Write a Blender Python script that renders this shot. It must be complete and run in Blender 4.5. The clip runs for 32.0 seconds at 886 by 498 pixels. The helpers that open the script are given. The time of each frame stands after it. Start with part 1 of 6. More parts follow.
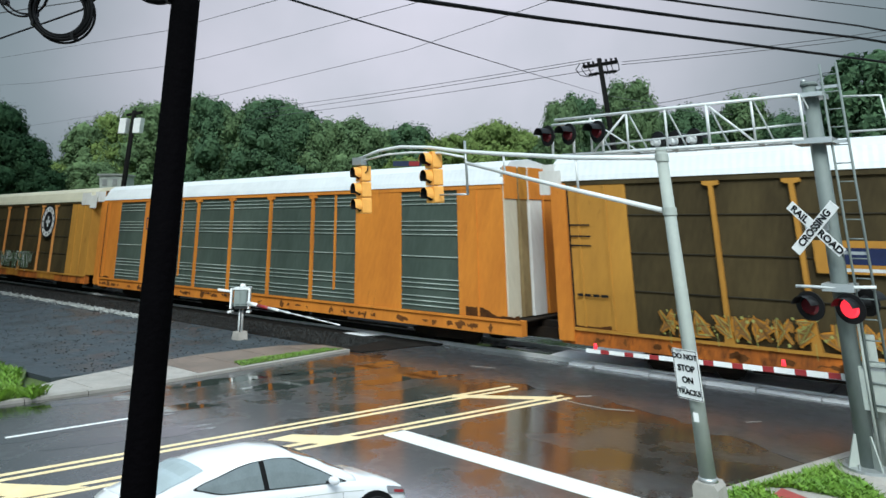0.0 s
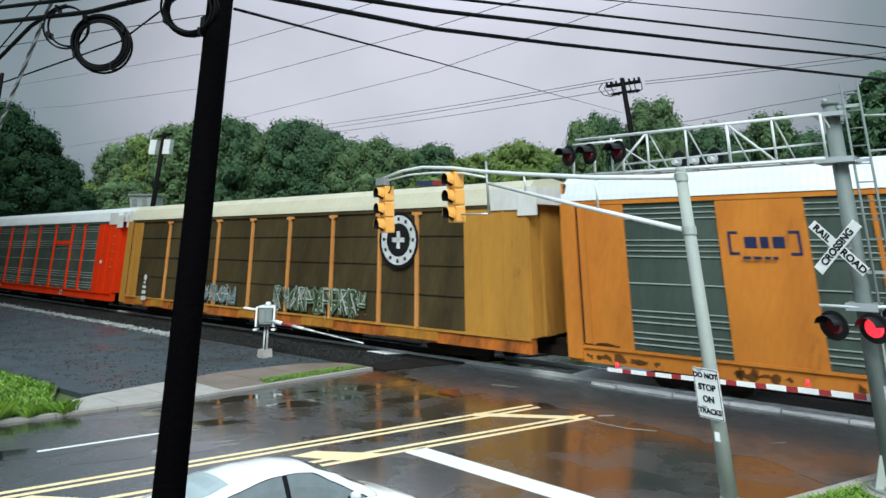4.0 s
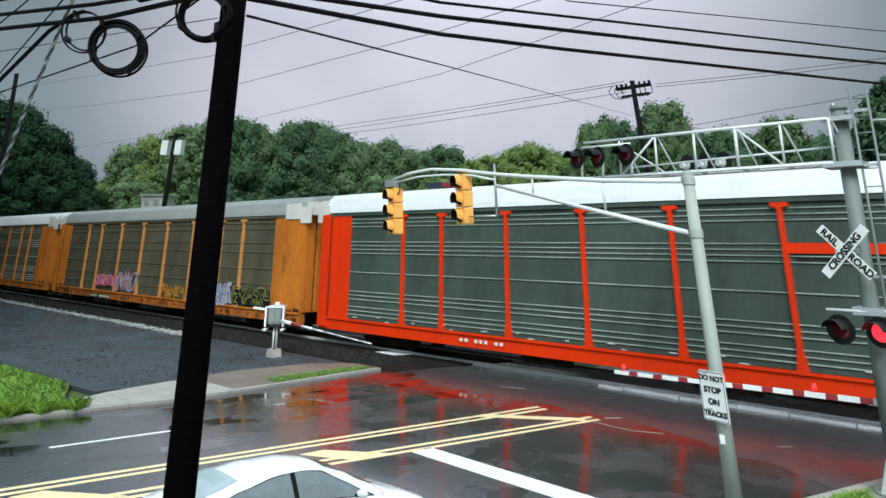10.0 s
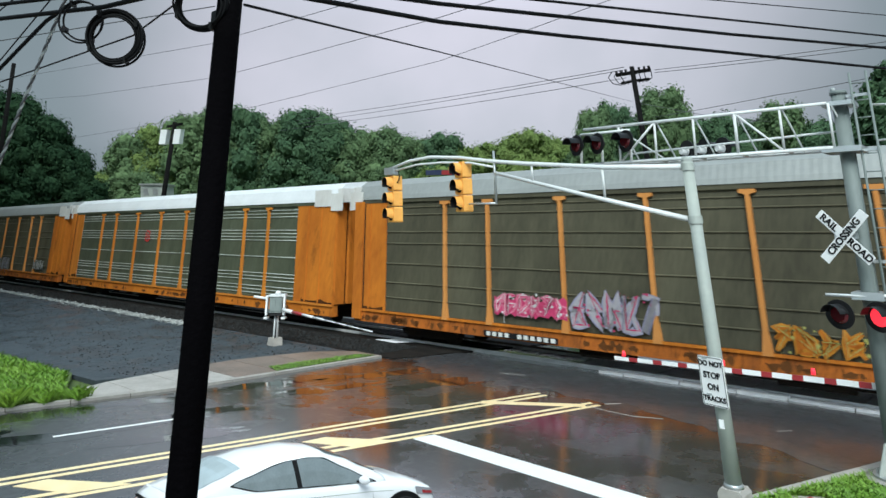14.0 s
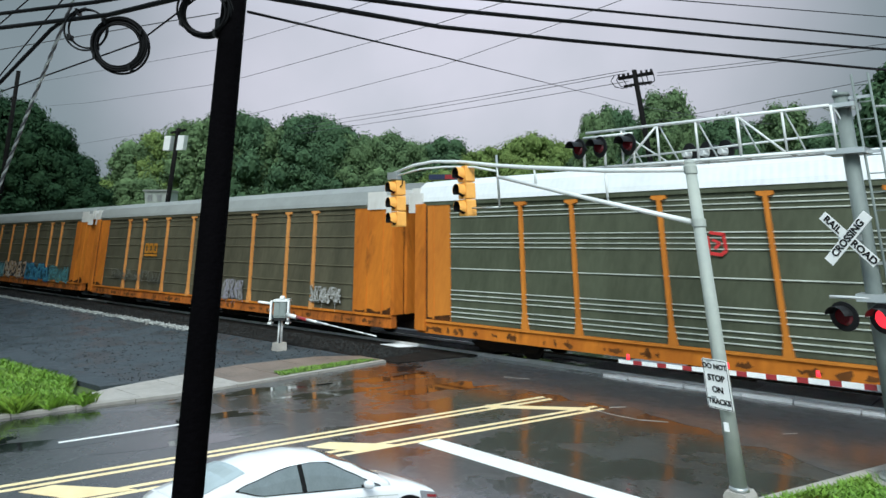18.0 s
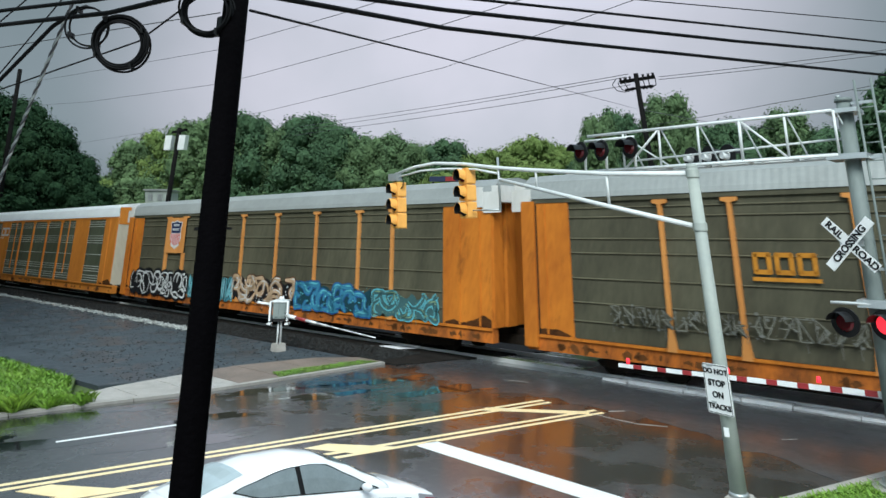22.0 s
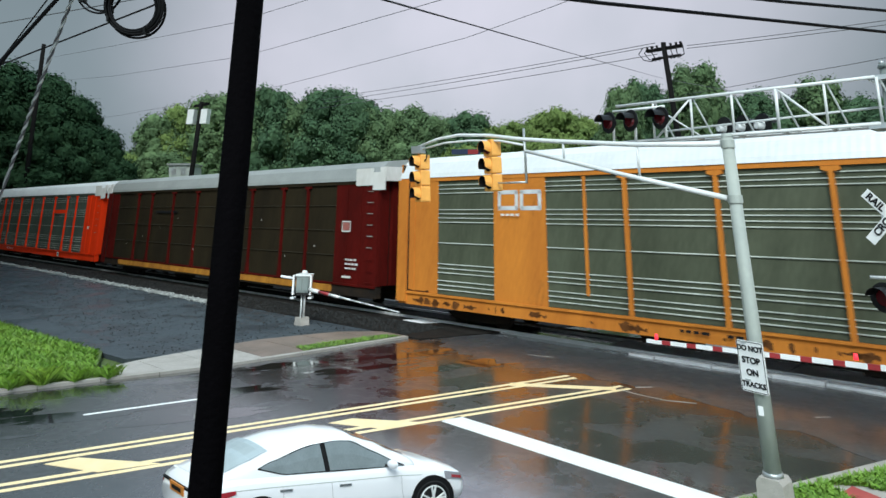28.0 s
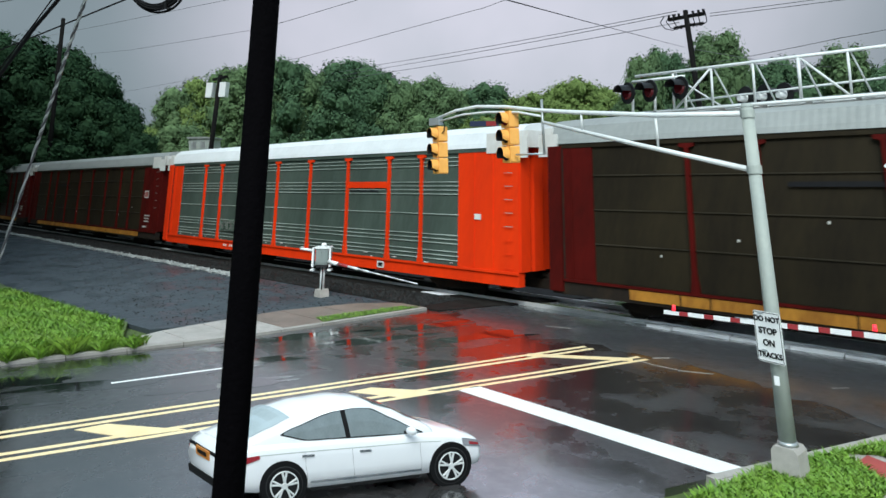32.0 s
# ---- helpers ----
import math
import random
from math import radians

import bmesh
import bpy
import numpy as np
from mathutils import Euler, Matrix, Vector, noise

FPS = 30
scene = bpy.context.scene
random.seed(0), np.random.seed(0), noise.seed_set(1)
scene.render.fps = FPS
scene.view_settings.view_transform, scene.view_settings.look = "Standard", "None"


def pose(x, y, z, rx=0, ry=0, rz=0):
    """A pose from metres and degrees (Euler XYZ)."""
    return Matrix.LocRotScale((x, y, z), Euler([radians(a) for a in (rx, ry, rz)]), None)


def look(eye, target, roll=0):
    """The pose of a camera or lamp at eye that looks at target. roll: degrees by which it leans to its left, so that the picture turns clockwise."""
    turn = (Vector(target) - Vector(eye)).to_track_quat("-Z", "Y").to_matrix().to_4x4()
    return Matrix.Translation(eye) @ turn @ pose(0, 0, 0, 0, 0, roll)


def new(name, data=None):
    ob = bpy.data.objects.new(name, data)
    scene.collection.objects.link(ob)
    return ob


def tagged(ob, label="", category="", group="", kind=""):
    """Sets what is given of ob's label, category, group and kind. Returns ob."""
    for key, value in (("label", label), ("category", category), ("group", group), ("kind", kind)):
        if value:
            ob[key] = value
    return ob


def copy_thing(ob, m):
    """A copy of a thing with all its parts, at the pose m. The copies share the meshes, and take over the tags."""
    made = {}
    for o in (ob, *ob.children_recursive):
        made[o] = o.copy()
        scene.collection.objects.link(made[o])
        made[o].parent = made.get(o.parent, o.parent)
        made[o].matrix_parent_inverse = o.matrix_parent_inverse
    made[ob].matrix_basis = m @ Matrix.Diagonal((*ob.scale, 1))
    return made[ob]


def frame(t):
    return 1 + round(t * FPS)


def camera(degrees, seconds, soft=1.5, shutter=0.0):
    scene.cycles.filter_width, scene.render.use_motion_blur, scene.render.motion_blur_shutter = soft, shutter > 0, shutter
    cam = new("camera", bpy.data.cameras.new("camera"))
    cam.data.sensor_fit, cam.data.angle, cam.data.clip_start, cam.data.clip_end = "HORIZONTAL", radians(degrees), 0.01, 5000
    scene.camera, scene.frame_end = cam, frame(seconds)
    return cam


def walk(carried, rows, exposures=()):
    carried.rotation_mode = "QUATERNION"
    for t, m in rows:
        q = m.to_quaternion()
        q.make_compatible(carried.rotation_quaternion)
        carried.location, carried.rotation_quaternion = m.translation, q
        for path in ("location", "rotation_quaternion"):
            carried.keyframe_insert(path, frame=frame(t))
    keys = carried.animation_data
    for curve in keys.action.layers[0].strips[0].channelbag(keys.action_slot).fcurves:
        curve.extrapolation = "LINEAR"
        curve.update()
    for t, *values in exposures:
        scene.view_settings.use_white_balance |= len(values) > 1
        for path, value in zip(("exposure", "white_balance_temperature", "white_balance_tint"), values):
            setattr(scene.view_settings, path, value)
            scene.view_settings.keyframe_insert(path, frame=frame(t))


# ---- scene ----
cam = camera(64.0, 32.0, soft=1.5, shutter=0.25)
# seconds, eye x y z, yaw, pitch, roll
ROWS = [
    (0.0, -0.228, 0.174, 3.970, 39.46, -2.27, -0.12),
    (0.5, -0.189, 0.149, 3.973, 38.96, -1.37, -0.11),
    (1.0, -0.180, 0.141, 3.973, 39.46, -0.74, -0.14),
    (1.5, -0.168, 0.133, 3.970, 40.27, -0.32, -0.16),
    (2.0, -0.177, 0.139, 3.971, 40.91, -0.34, -0.28),
    (2.5, -0.157, 0.128, 3.973, 40.97, 0.03, -0.43),
    (3.0, -0.131, 0.108, 3.972, 40.97, -0.36, -0.29),
    (3.5, -0.105, 0.089, 3.972, 41.28, -0.70, -0.26),
    (5.5, -0.060, 0.058, 3.971, 41.45, -0.68, 0.04),
    (6.0, -0.061, 0.059, 3.972, 41.46, -1.15, 0.03),
    (6.5, -0.032, 0.039, 3.970, 41.88, -1.25, -0.08),
    (7.0, 0.005, 0.016, 3.973, 41.59, -1.48, -0.33),
    (7.5, -0.004, 0.018, 3.970, 41.74, -0.51, -0.48),
    (8.0, -0.041, 0.044, 3.969, 42.00, -0.40, -0.62),
    (8.5, -0.042, 0.046, 3.971, 41.18, -1.07, -0.36),
    (9.0, 0.028, -0.004, 3.969, 42.27, -0.51, 0.25),
    (9.5, 0.014, 0.007, 3.971, 41.84, -0.32, 0.42),
    (10.0, -0.001, 0.016, 3.969, 42.14, -0.58, 0.24),
    (10.5, 0.002, 0.013, 3.968, 42.55, -0.89, 0.07),
    (11.0, 0.014, 0.004, 3.968, 42.64, -0.93, 0.13),
    (11.5, 0.025, -0.005, 3.967, 43.25, -1.40, 0.26),
    (12.0, 0.027, -0.006, 3.966, 43.43, -1.32, 0.29),
    (12.5, 0.012, 0.005, 3.968, 42.85, -1.21, 0.17),
    (13.0, 0.045, -0.015, 3.969, 42.76, -0.60, -0.30),
    (13.5, 0.055, -0.021, 3.971, 42.67, -0.84, -0.25),
    (14.0, 0.015, 0.007, 3.971, 42.15, -1.58, -0.14),
    (14.5, -0.005, 0.018, 3.968, 42.73, -1.42, -0.22),
    (16.5, -0.038, 0.038, 3.966, 43.15, -2.08, -0.53),
    (17.0, -0.024, 0.035, 3.972, 42.10, -2.10, -0.48),
    (17.5, -0.006, 0.022, 3.971, 41.71, -1.61, -0.50),
    (18.0, 0.030, -0.006, 3.969, 42.44, -1.23, -0.47),
    (18.5, 0.009, 0.011, 3.970, 42.35, -1.37, -0.48),
    (19.0, 0.015, 0.005, 3.969, 42.51, -1.38, -0.38),
    (19.5, -0.008, 0.020, 3.970, 42.63, -1.58, -0.27),
    (20.0, -0.042, 0.045, 3.971, 41.86, -0.77, -0.38),
    (20.5, -0.037, 0.042, 3.971, 41.83, -0.71, -0.52),
    (21.0, -0.007, 0.020, 3.970, 42.36, -0.73, -0.39),
    (21.5, 0.013, 0.007, 3.969, 42.15, -0.96, -0.01),
    (22.0, 0.000, 0.013, 3.970, 42.43, -1.07, 0.03),
    (22.5, 0.010, 0.009, 3.971, 41.90, -0.76, -0.06),
    (23.0, -0.004, 0.019, 3.970, 42.12, -1.06, -0.36),
    (23.5, 0.056, -0.025, 3.968, 43.17, -0.36, -0.36),
    (24.0, 0.033, -0.012, 3.966, 43.92, -0.86, -0.05),
    (24.5, 0.023, -0.002, 3.968, 43.24, -0.85, -0.09),
    (25.0, 0.059, -0.029, 3.966, 43.59, -0.37, -0.50),
    (25.5, 0.032, -0.011, 3.965, 44.18, -1.17, -0.40),
    (27.5, -0.173, 0.136, 3.967, 44.46, -3.56, 0.20),
    (28.0, -0.203, 0.154, 3.967, 44.19, -3.20, -0.10),
    (28.5, -0.160, 0.123, 3.966, 44.36, -3.55, 0.07),
    (29.0, -0.134, 0.105, 3.965, 44.64, -3.49, 0.24),
    (29.5, -0.142, 0.112, 3.968, 44.66, -3.41, 0.18),
    (30.0, -0.111, 0.090, 3.967, 44.84, -3.02, 0.03),
    (30.5, -0.074, 0.063, 3.968, 44.61, -3.13, 0.06),
    (31.0, -0.171, 0.130, 3.966, 44.45, -3.12, 0.05),
    (31.5, -0.254, 0.180, 3.941, 45.12, -4.44, 0.21),
    (32.0, -0.127, 0.098, 3.955, 45.70, -5.40, -0.32),
]
walk(cam, [(t, pose(x, y, z, 90 + p, 0, w) @ pose(0, 0, 0, 0, 0, r)) for t, x, y, z, w, p, r in ROWS])

# ---- world and light ----
EXPOSURE = 0.60
scene.view_settings.exposure = EXPOSURE
world = bpy.data.worlds.new("overcast")
scene.world = world
world.use_nodes = True
wn, wl = world.node_tree.nodes, world.node_tree.links
sky = wn.new("ShaderNodeTexSky")
sky.sky_type, sky.sun_disc = "NISHITA", False
sky.sun_elevation, sky.sun_rotation = radians(57), radians(142)
sky.air_density, sky.dust_density = 1.0, 4.0
pale = wn.new("ShaderNodeHueSaturation")
pale.inputs["Saturation"].default_value = 0.12
pale.inputs["Value"].default_value = 0.058
cloud = wn.new("ShaderNodeTexNoise")
cloud.inputs["Scale"].default_value, cloud.inputs["Detail"].default_value = 1.9, 5.0
cramp = wn.new("ShaderNodeValToRGB")
cramp.color_ramp.elements[0].position, cramp.color_ramp.elements[0].color = 0.30, (0.305, 0.338, 0.372, 1)
cramp.color_ramp.elements[1].position, cramp.color_ramp.elements[1].color = 0.70, (0.570, 0.550, 0.625, 1)
wmix = wn.new("ShaderNodeMix")
wmix.data_type = "RGBA"
wmix.inputs[0].default_value = 0.8
wl.new(sky.outputs[0], pale.inputs["Color"])
wl.new(cloud.outputs["Fac"], cramp.inputs[0])
wl.new(pale.outputs[0], wmix.inputs[6])
wl.new(cramp.outputs[0], wmix.inputs[7])
# the cloud is thinner and brighter over the railway, and heavier away from it
wco = wn.new("ShaderNodeTexCoord")
wdot = wn.new("ShaderNodeVectorMath")
wdot.operation = "DOT_PRODUCT"
wdot.inputs[1].default_value = (-0.625, 0.753, 0.20)
wspan = wn.new("ShaderNodeMapRange")
wspan.interpolation_type = "SMOOTHSTEP"
wspan.inputs["From Min"].default_value, wspan.inputs["From Max"].default_value = 0.85, 1.0
wtint = wn.new("ShaderNodeMix")
wtint.data_type = "RGBA"
wtint.inputs[6].default_value, wtint.inputs[7].default_value = (0.335, 0.43, 0.43, 1), (1.09, 1.10, 1.14, 1)
wtone = wn.new("ShaderNodeVectorMath")
wtone.operation = "MULTIPLY"
wl.new(wco.outputs["Generated"], wdot.inputs[0])
wl.new(wdot.outputs["Value"], wspan.inputs["Value"])
wl.new(wspan.outputs[0], wtint.inputs[0])
wl.new(wmix.outputs[2], wtone.inputs[0])
wl.new(wtint.outputs[2], wtone.inputs[1])
# an overcast sky is brightest overhead
wsep = wn.new("ShaderNodeSeparateXYZ")
whigh = wn.new("ShaderNodeMapRange")
whigh.interpolation_type = "SMOOTHSTEP"
whigh.inputs["From Min"].default_value, whigh.inputs["From Max"].default_value = 0.27, 0.52
wlift = wn.new("ShaderNodeMix")
wlift.data_type = "RGBA"
wlift.inputs[6].default_value, wlift.inputs[7].default_value = (1, 1, 1, 1), (2.3, 2.5, 2.75, 1)
wover = wn.new("ShaderNodeVectorMath")
wover.operation = "MULTIPLY"
wl.new(wco.outputs["Generated"], wsep.inputs[0])
wl.new(wsep.outputs["Z"], whigh.inputs["Value"])
wl.new(whigh.outputs[0], wlift.inputs[0])
wl.new(wtone.outputs[0], wover.inputs[0])
wl.new(wlift.outputs[2], wover.inputs[1])
wl.new(wover.outputs[0], wn["Background"].inputs["Color"])
wn["Background"].inputs["Strength"].default_value = 1.0
sun = new("sun", bpy.data.lights.new("sun", "SUN"))
sun.data.energy, sun.data.angle, sun.data.color = 2.35, radians(40), (0.90, 0.98, 0.95)
sun.matrix_world = look((24, -26, 80), (-8, 14, 0))


# ---- materials ----
def material(name, base, rough=0.6, metal=0.0, alt=None, scale=4.0, amount=0.5, bump=0.0, bump_scale=60.0,
             rough_alt=None, streaks=False, spec=0.5, coat=0.0, island=0.0, coat_rough=0.08, coat_ior=1.5, rough_span=(0.42, 0.62), wear=None):
    """A surface of two colours mixed by noise at two scales, with roughness wear and a fine relief."""
    m = bpy.data.materials.new(name)
    m.use_nodes = True
    n, l = m.node_tree.nodes, m.node_tree.links
    b = n["Principled BSDF"]
    b.inputs["Metallic"].default_value = metal
    b.inputs["Specular IOR Level"].default_value = spec
    b.inputs["Coat Weight"].default_value = coat
    b.inputs["Coat IOR"].default_value = coat_ior
    b.inputs["Coat Roughness"].default_value = coat_rough
    co = n.new("ShaderNodeTexCoord")
    mp = n.new("ShaderNodeMapping")
    if streaks:
        mp.inputs["Scale"].default_value = (1.0, 1.0, 0.12)
    l.new(co.outputs["Object"], mp.inputs[0])
    big = n.new("ShaderNodeTexNoise")
    big.inputs["Scale"].default_value, big.inputs["Detail"].default_value = scale, 6.0
    big.inputs["Roughness"].default_value = 0.62
    fine = n.new("ShaderNodeTexNoise")
    fine.inputs["Scale"].default_value, fine.inputs["Detail"].default_value = scale * 11, 3.0
    for t in (big, fine):
        l.new(mp.outputs[0], t.inputs["Vector"])
    add = n.new("ShaderNodeMath")
    add.operation = "MULTIPLY_ADD"
    add.inputs[1].default_value = 0.35
    l.new(fine.outputs["Fac"], add.inputs[0])
    l.new(big.outputs["Fac"], add.inputs[2])
    ramp = n.new("ShaderNodeMapRange")
    ramp.inputs["From Min"].default_value, ramp.inputs["From Max"].default_value = 0.48, 0.88
    ramp.inputs["To Max"].default_value = amount
    l.new(add.outputs[0], ramp.inputs["Value"])
    mix = n.new("ShaderNodeMix")
    mix.data_type = "RGBA"
    alt = alt or tuple(c * 0.55 for c in base)
    mix.inputs[6].default_value, mix.inputs[7].default_value = (*base, 1), (*alt, 1)
    l.new(ramp.outputs[0], mix.inputs[0])
    out = mix.outputs[2]
    if wear:
        # wear: colour, share of cover, scale of the blotches
        blot = n.new("ShaderNodeTexNoise")
        blot.inputs["Scale"].default_value, blot.inputs["Detail"].default_value = wear[2], 8.0
        blot.inputs["Roughness"].default_value = 0.72
        l.new(mp.outputs[0], blot.inputs["Vector"])
        cut = n.new("ShaderNodeMapRange")
        cut.inputs["From Min"].default_value, cut.inputs["From Max"].default_value = 0.66 - 0.2 * wear[1], 0.80 - 0.2 * wear[1]
        cut.inputs["To Max"].default_value = 0.85
        l.new(blot.outputs["Fac"], cut.inputs["Value"])
        over = n.new("ShaderNodeMix")
        over.data_type = "RGBA"
        over.inputs[7].default_value = (*wear[0], 1)
        l.new(cut.outputs[0], over.inputs[0])
        l.new(out, over.inputs[6])
        out = over.outputs[2]
    if island:
        info = n.new("ShaderNodeNewGeometry")
        hsv = n.new("ShaderNodeHueSaturation")
        mr = n.new("ShaderNodeMapRange")
        mr.inputs["To Min"].default_value, mr.inputs["To Max"].default_value = 1 - island, 1 + island
        l.new(info.outputs["Random Per Island"], mr.inputs["Value"])
        l.new(mr.outputs[0], hsv.inputs["Value"])
        l.new(out, hsv.inputs["Color"])
        out = hsv.outputs[0]
    l.new(out, b.inputs["Base Color"])
    b.inputs["Roughness"].default_value = rough
    if rough_alt is not None:
        rr = n.new("ShaderNodeMapRange")
        rr.inputs["From Min"].default_value, rr.inputs["From Max"].default_value = rough_span
        rr.inputs["To Min"].default_value, rr.inputs["To Max"].default_value = rough, rough_alt
        l.new(big.outputs["Fac"], rr.inputs["Value"])
        l.new(rr.outputs[0], b.inputs["Roughness"])
    if bump:
        bt = n.new("ShaderNodeTexNoise")
        bt.inputs["Scale"].default_value, bt.inputs["Detail"].default_value = bump_scale, 4.0
        l.new(co.outputs["Object"], bt.inputs["Vector"])
        bn = n.new("ShaderNodeBump")
        bn.inputs["Strength"].default_value, bn.inputs["Distance"].default_value = bump, 0.02
        l.new(bt.outputs["Fac"], bn.inputs["Height"])
        l.new(bn.outputs[0], b.inputs["Normal"])
    return m


def glowing(name, colour, strength):
    m = bpy.data.materials.new(name)
    m.use_nodes = True
    b = m.node_tree.nodes["Principled BSDF"]
    b.inputs["Base Color"].default_value = (*colour, 1)
    b.inputs["Emission Color"].default_value = (*colour, 1)
    b.inputs["Emission Strength"].default_value = strength
    return m


ASPHALT = material("wet_asphalt", (0.018, 0.017, 0.018), 0.12, alt=(0.058, 0.055, 0.055), scale=0.70, amount=0.9, bump=0.13,
                   bump_scale=6, rough_alt=0.5, spec=0.8, coat=1.0, coat_rough=0.15, coat_ior=1.85, rough_span=(0.45, 0.58))
GRAVEL = material("wet_gravel", (0.026, 0.034, 0.040), 0.34, alt=(0.062, 0.076, 0.088), scale=0.6, amount=0.9, bump=0.5, bump_scale=9, rough_alt=0.7, rough_span=(0.45, 0.56), spec=0.35)
# near-black stone: the shadow beside and below the train is in the colour
SHADED_BALLAST = material("ballast", (0.010, 0.009, 0.008), 0.7, alt=(0.026, 0.022, 0.020), scale=2.2, amount=0.9, bump=1.0, bump_scale=11, spec=0.1)
PALE_STONE = material("pale_ballast_edge", (0.46, 0.46, 0.44), 0.6, alt=(0.22, 0.22, 0.21), scale=2.5, amount=0.9, bump=1.0, bump_scale=11)
# near-white base: the wet panels' sky reflection is put into the colour
PALE_PANEL = material("crossing_concrete_sky_sheen", (0.93, 0.93, 0.95), 0.7, alt=(0.74, 0.74, 0.77), scale=3.5, amount=0.8, bump=0.2, bump_scale=6, spec=0.15)
GRASS_SOIL = material("grass_soil", (0.05, 0.085, 0.02), 0.8, alt=(0.10, 0.14, 0.035), scale=0.8, amount=0.9, bump=0.6, bump_scale=20)
GRASS = material("grass_blades", (0.105, 0.25, 0.018), 0.6, alt=(0.20, 0.32, 0.035), scale=0.9, amount=0.9, island=0.35)
CONCRETE = material("sidewalk_concrete", (0.46, 0.43, 0.40), 0.35, alt=(0.30, 0.275, 0.25), scale=0.9, amount=0.9, bump=0.3, bump_scale=60, rough_alt=0.65)
DIRT = material("brown_dirt", (0.25, 0.185, 0.15), 0.5, alt=(0.13, 0.10, 0.08), scale=1.4, amount=0.9, bump=0.6, bump_scale=25)
YELLOW_LINE = material("yellow_road_paint", (0.98, 0.80, 0.50), 0.35, alt=(0.98, 0.64, 0.27), scale=2.5, amount=0.5, bump=0.2, bump_scale=50)
WHITE_LINE = material("white_road_paint", (0.92, 0.92, 0.92), 0.35, alt=(0.72, 0.71, 0.70), scale=2.0, amount=0.4, bump=0.2, bump_scale=50)
STEEL = material("galvanised_steel", (0.50, 0.52, 0.52), 0.38, 0.6, alt=(0.36, 0.38, 0.38), scale=2.5, amount=0.7, bump=0.05)
ALUMINIUM = material("pale_grey_painted_steel", (0.78, 0.79, 0.79), 0.5, 0.05, alt=(0.60, 0.61, 0.61), scale=3.0, amount=0.6)
GREY_PAINT = material("grey_painted_steel", (0.41, 0.44, 0.40), 0.6, 0.0, alt=(0.30, 0.33, 0.32), scale=1.6, amount=0.6)
MAST_PAINT = material("weathered_mast_paint", (0.21, 0.245, 0.235), 0.6, 0.0, alt=(0.14, 0.165, 0.16), scale=1.6, amount=0.8, streaks=True)
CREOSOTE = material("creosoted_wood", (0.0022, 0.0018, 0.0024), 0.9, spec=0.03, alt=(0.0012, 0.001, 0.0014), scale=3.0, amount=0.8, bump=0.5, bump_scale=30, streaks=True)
DARK_WOOD = material("weathered_pole_wood", (0.010, 0.009, 0.009), 0.9, spec=0.1, alt=(0.005, 0.005, 0.005), scale=3.0, amount=0.8, streaks=True)
BLACK = material("black_rubber_cable", (0.006, 0.006, 0.007), 0.6, alt=(0.010, 0.010, 0.011), scale=5, spec=0.12)
BLACK_STEEL = material("black_painted_steel", (0.010, 0.010, 0.011), 0.45, alt=(0.018, 0.018, 0.018), scale=4, spec=0.2)
GREY_WIRE = material("grey_wire", (0.10, 0.10, 0.11), 0.5)
SIGNAL_YELLOW = material("signal_yellow_paint", (0.92, 0.44, 0.10), 0.4, alt=(0.75, 0.32, 0.06), scale=5, amount=0.6)
SIGN_WHITE = material("sign_white_sheeting", (0.90, 0.90, 0.90), 0.4, alt=(0.66, 0.66, 0.65), scale=3, amount=0.4)
SIGN_BLACK = material("sign_black_ink", (0.009, 0.009, 0.010), 0.6, spec=0.15)
RED_TAPE = material("red_reflective_tape", (0.36, 0.035, 0.04), 0.35, alt=(0.30, 0.02, 0.02), scale=6)
# pale, mostly diffuse base in place of the sky's glint on the rails
RAIL_STEEL = material("worn_rail_steel_sky_glint", (0.86, 0.86, 0.86), 0.4, 0.35, alt=(0.60, 0.57, 0.54), scale=3)
UNDER = material("grimy_underframe", (0.012, 0.010, 0.009), 0.8, spec=0.15, alt=(0.035, 0.022, 0.013), scale=2.0, amount=0.8)
ROOF_WHITE = material("galvanised_roof_bright", (0.80, 0.81, 0.82), 0.42, 0.1, alt=(0.62, 0.63, 0.64), scale=0.6, amount=0.6)
ROOF_GREY = material("galvanised_roof_dull", (0.34, 0.35, 0.34), 0.5, 0.2, alt=(0.24, 0.25, 0.24), scale=0.6, amount=0.7)
ROOF_CREAM = material("cream_painted_roof", (0.62, 0.57, 0.43), 0.5, alt=(0.45, 0.41, 0.30), scale=0.6, amount=0.6)
CAR_WHITE = material("pearl_white_car_paint", (0.90, 0.90, 0.93), 0.25, alt=(0.84, 0.84, 0.88), scale=1.0, amount=0.4, coat=1.0)
# grey-blue base carries the sky reflected in the windows
CAR_GLASS = material("car_glass_sky_reflection", (0.22, 0.26, 0.275), 0.05, spec=1.0, coat=1.0)
# paler still, for the brighter sky reflection painted on the rear glass
REAR_GLASS = material("rear_glass_sky_reflection", (0.44, 0.51, 0.54), 0.12, alt=(0.36, 0.42, 0.45), scale=1.5, coat=1.0)
TYRE = material("tyre_rubber", (0.015, 0.015, 0.016), 0.7, bump=0.3, bump_scale=40)
CHROME = material("chrome", (0.75, 0.75, 0.76), 0.12, 1.0)
LAMP_RED = glowing("lit_red_lens", (0.9, 0.03, 0.05), 0.9)
LENS_DARK = material("dark_red_lens", (0.11, 0.006, 0.010), 0.2, spec=0.5)
TAIL_RED = material("tail_light_red", (0.35, 0.01, 0.02), 0.1, coat=1.0)


# ---- mesh helpers ----
LEAN = 0.33
AHEAD = Vector((-math.sin(radians(42.1)), math.cos(radians(42.1)), 0))
SLANT = (LEAN * AHEAD.x, LEAN * AHEAD.y)
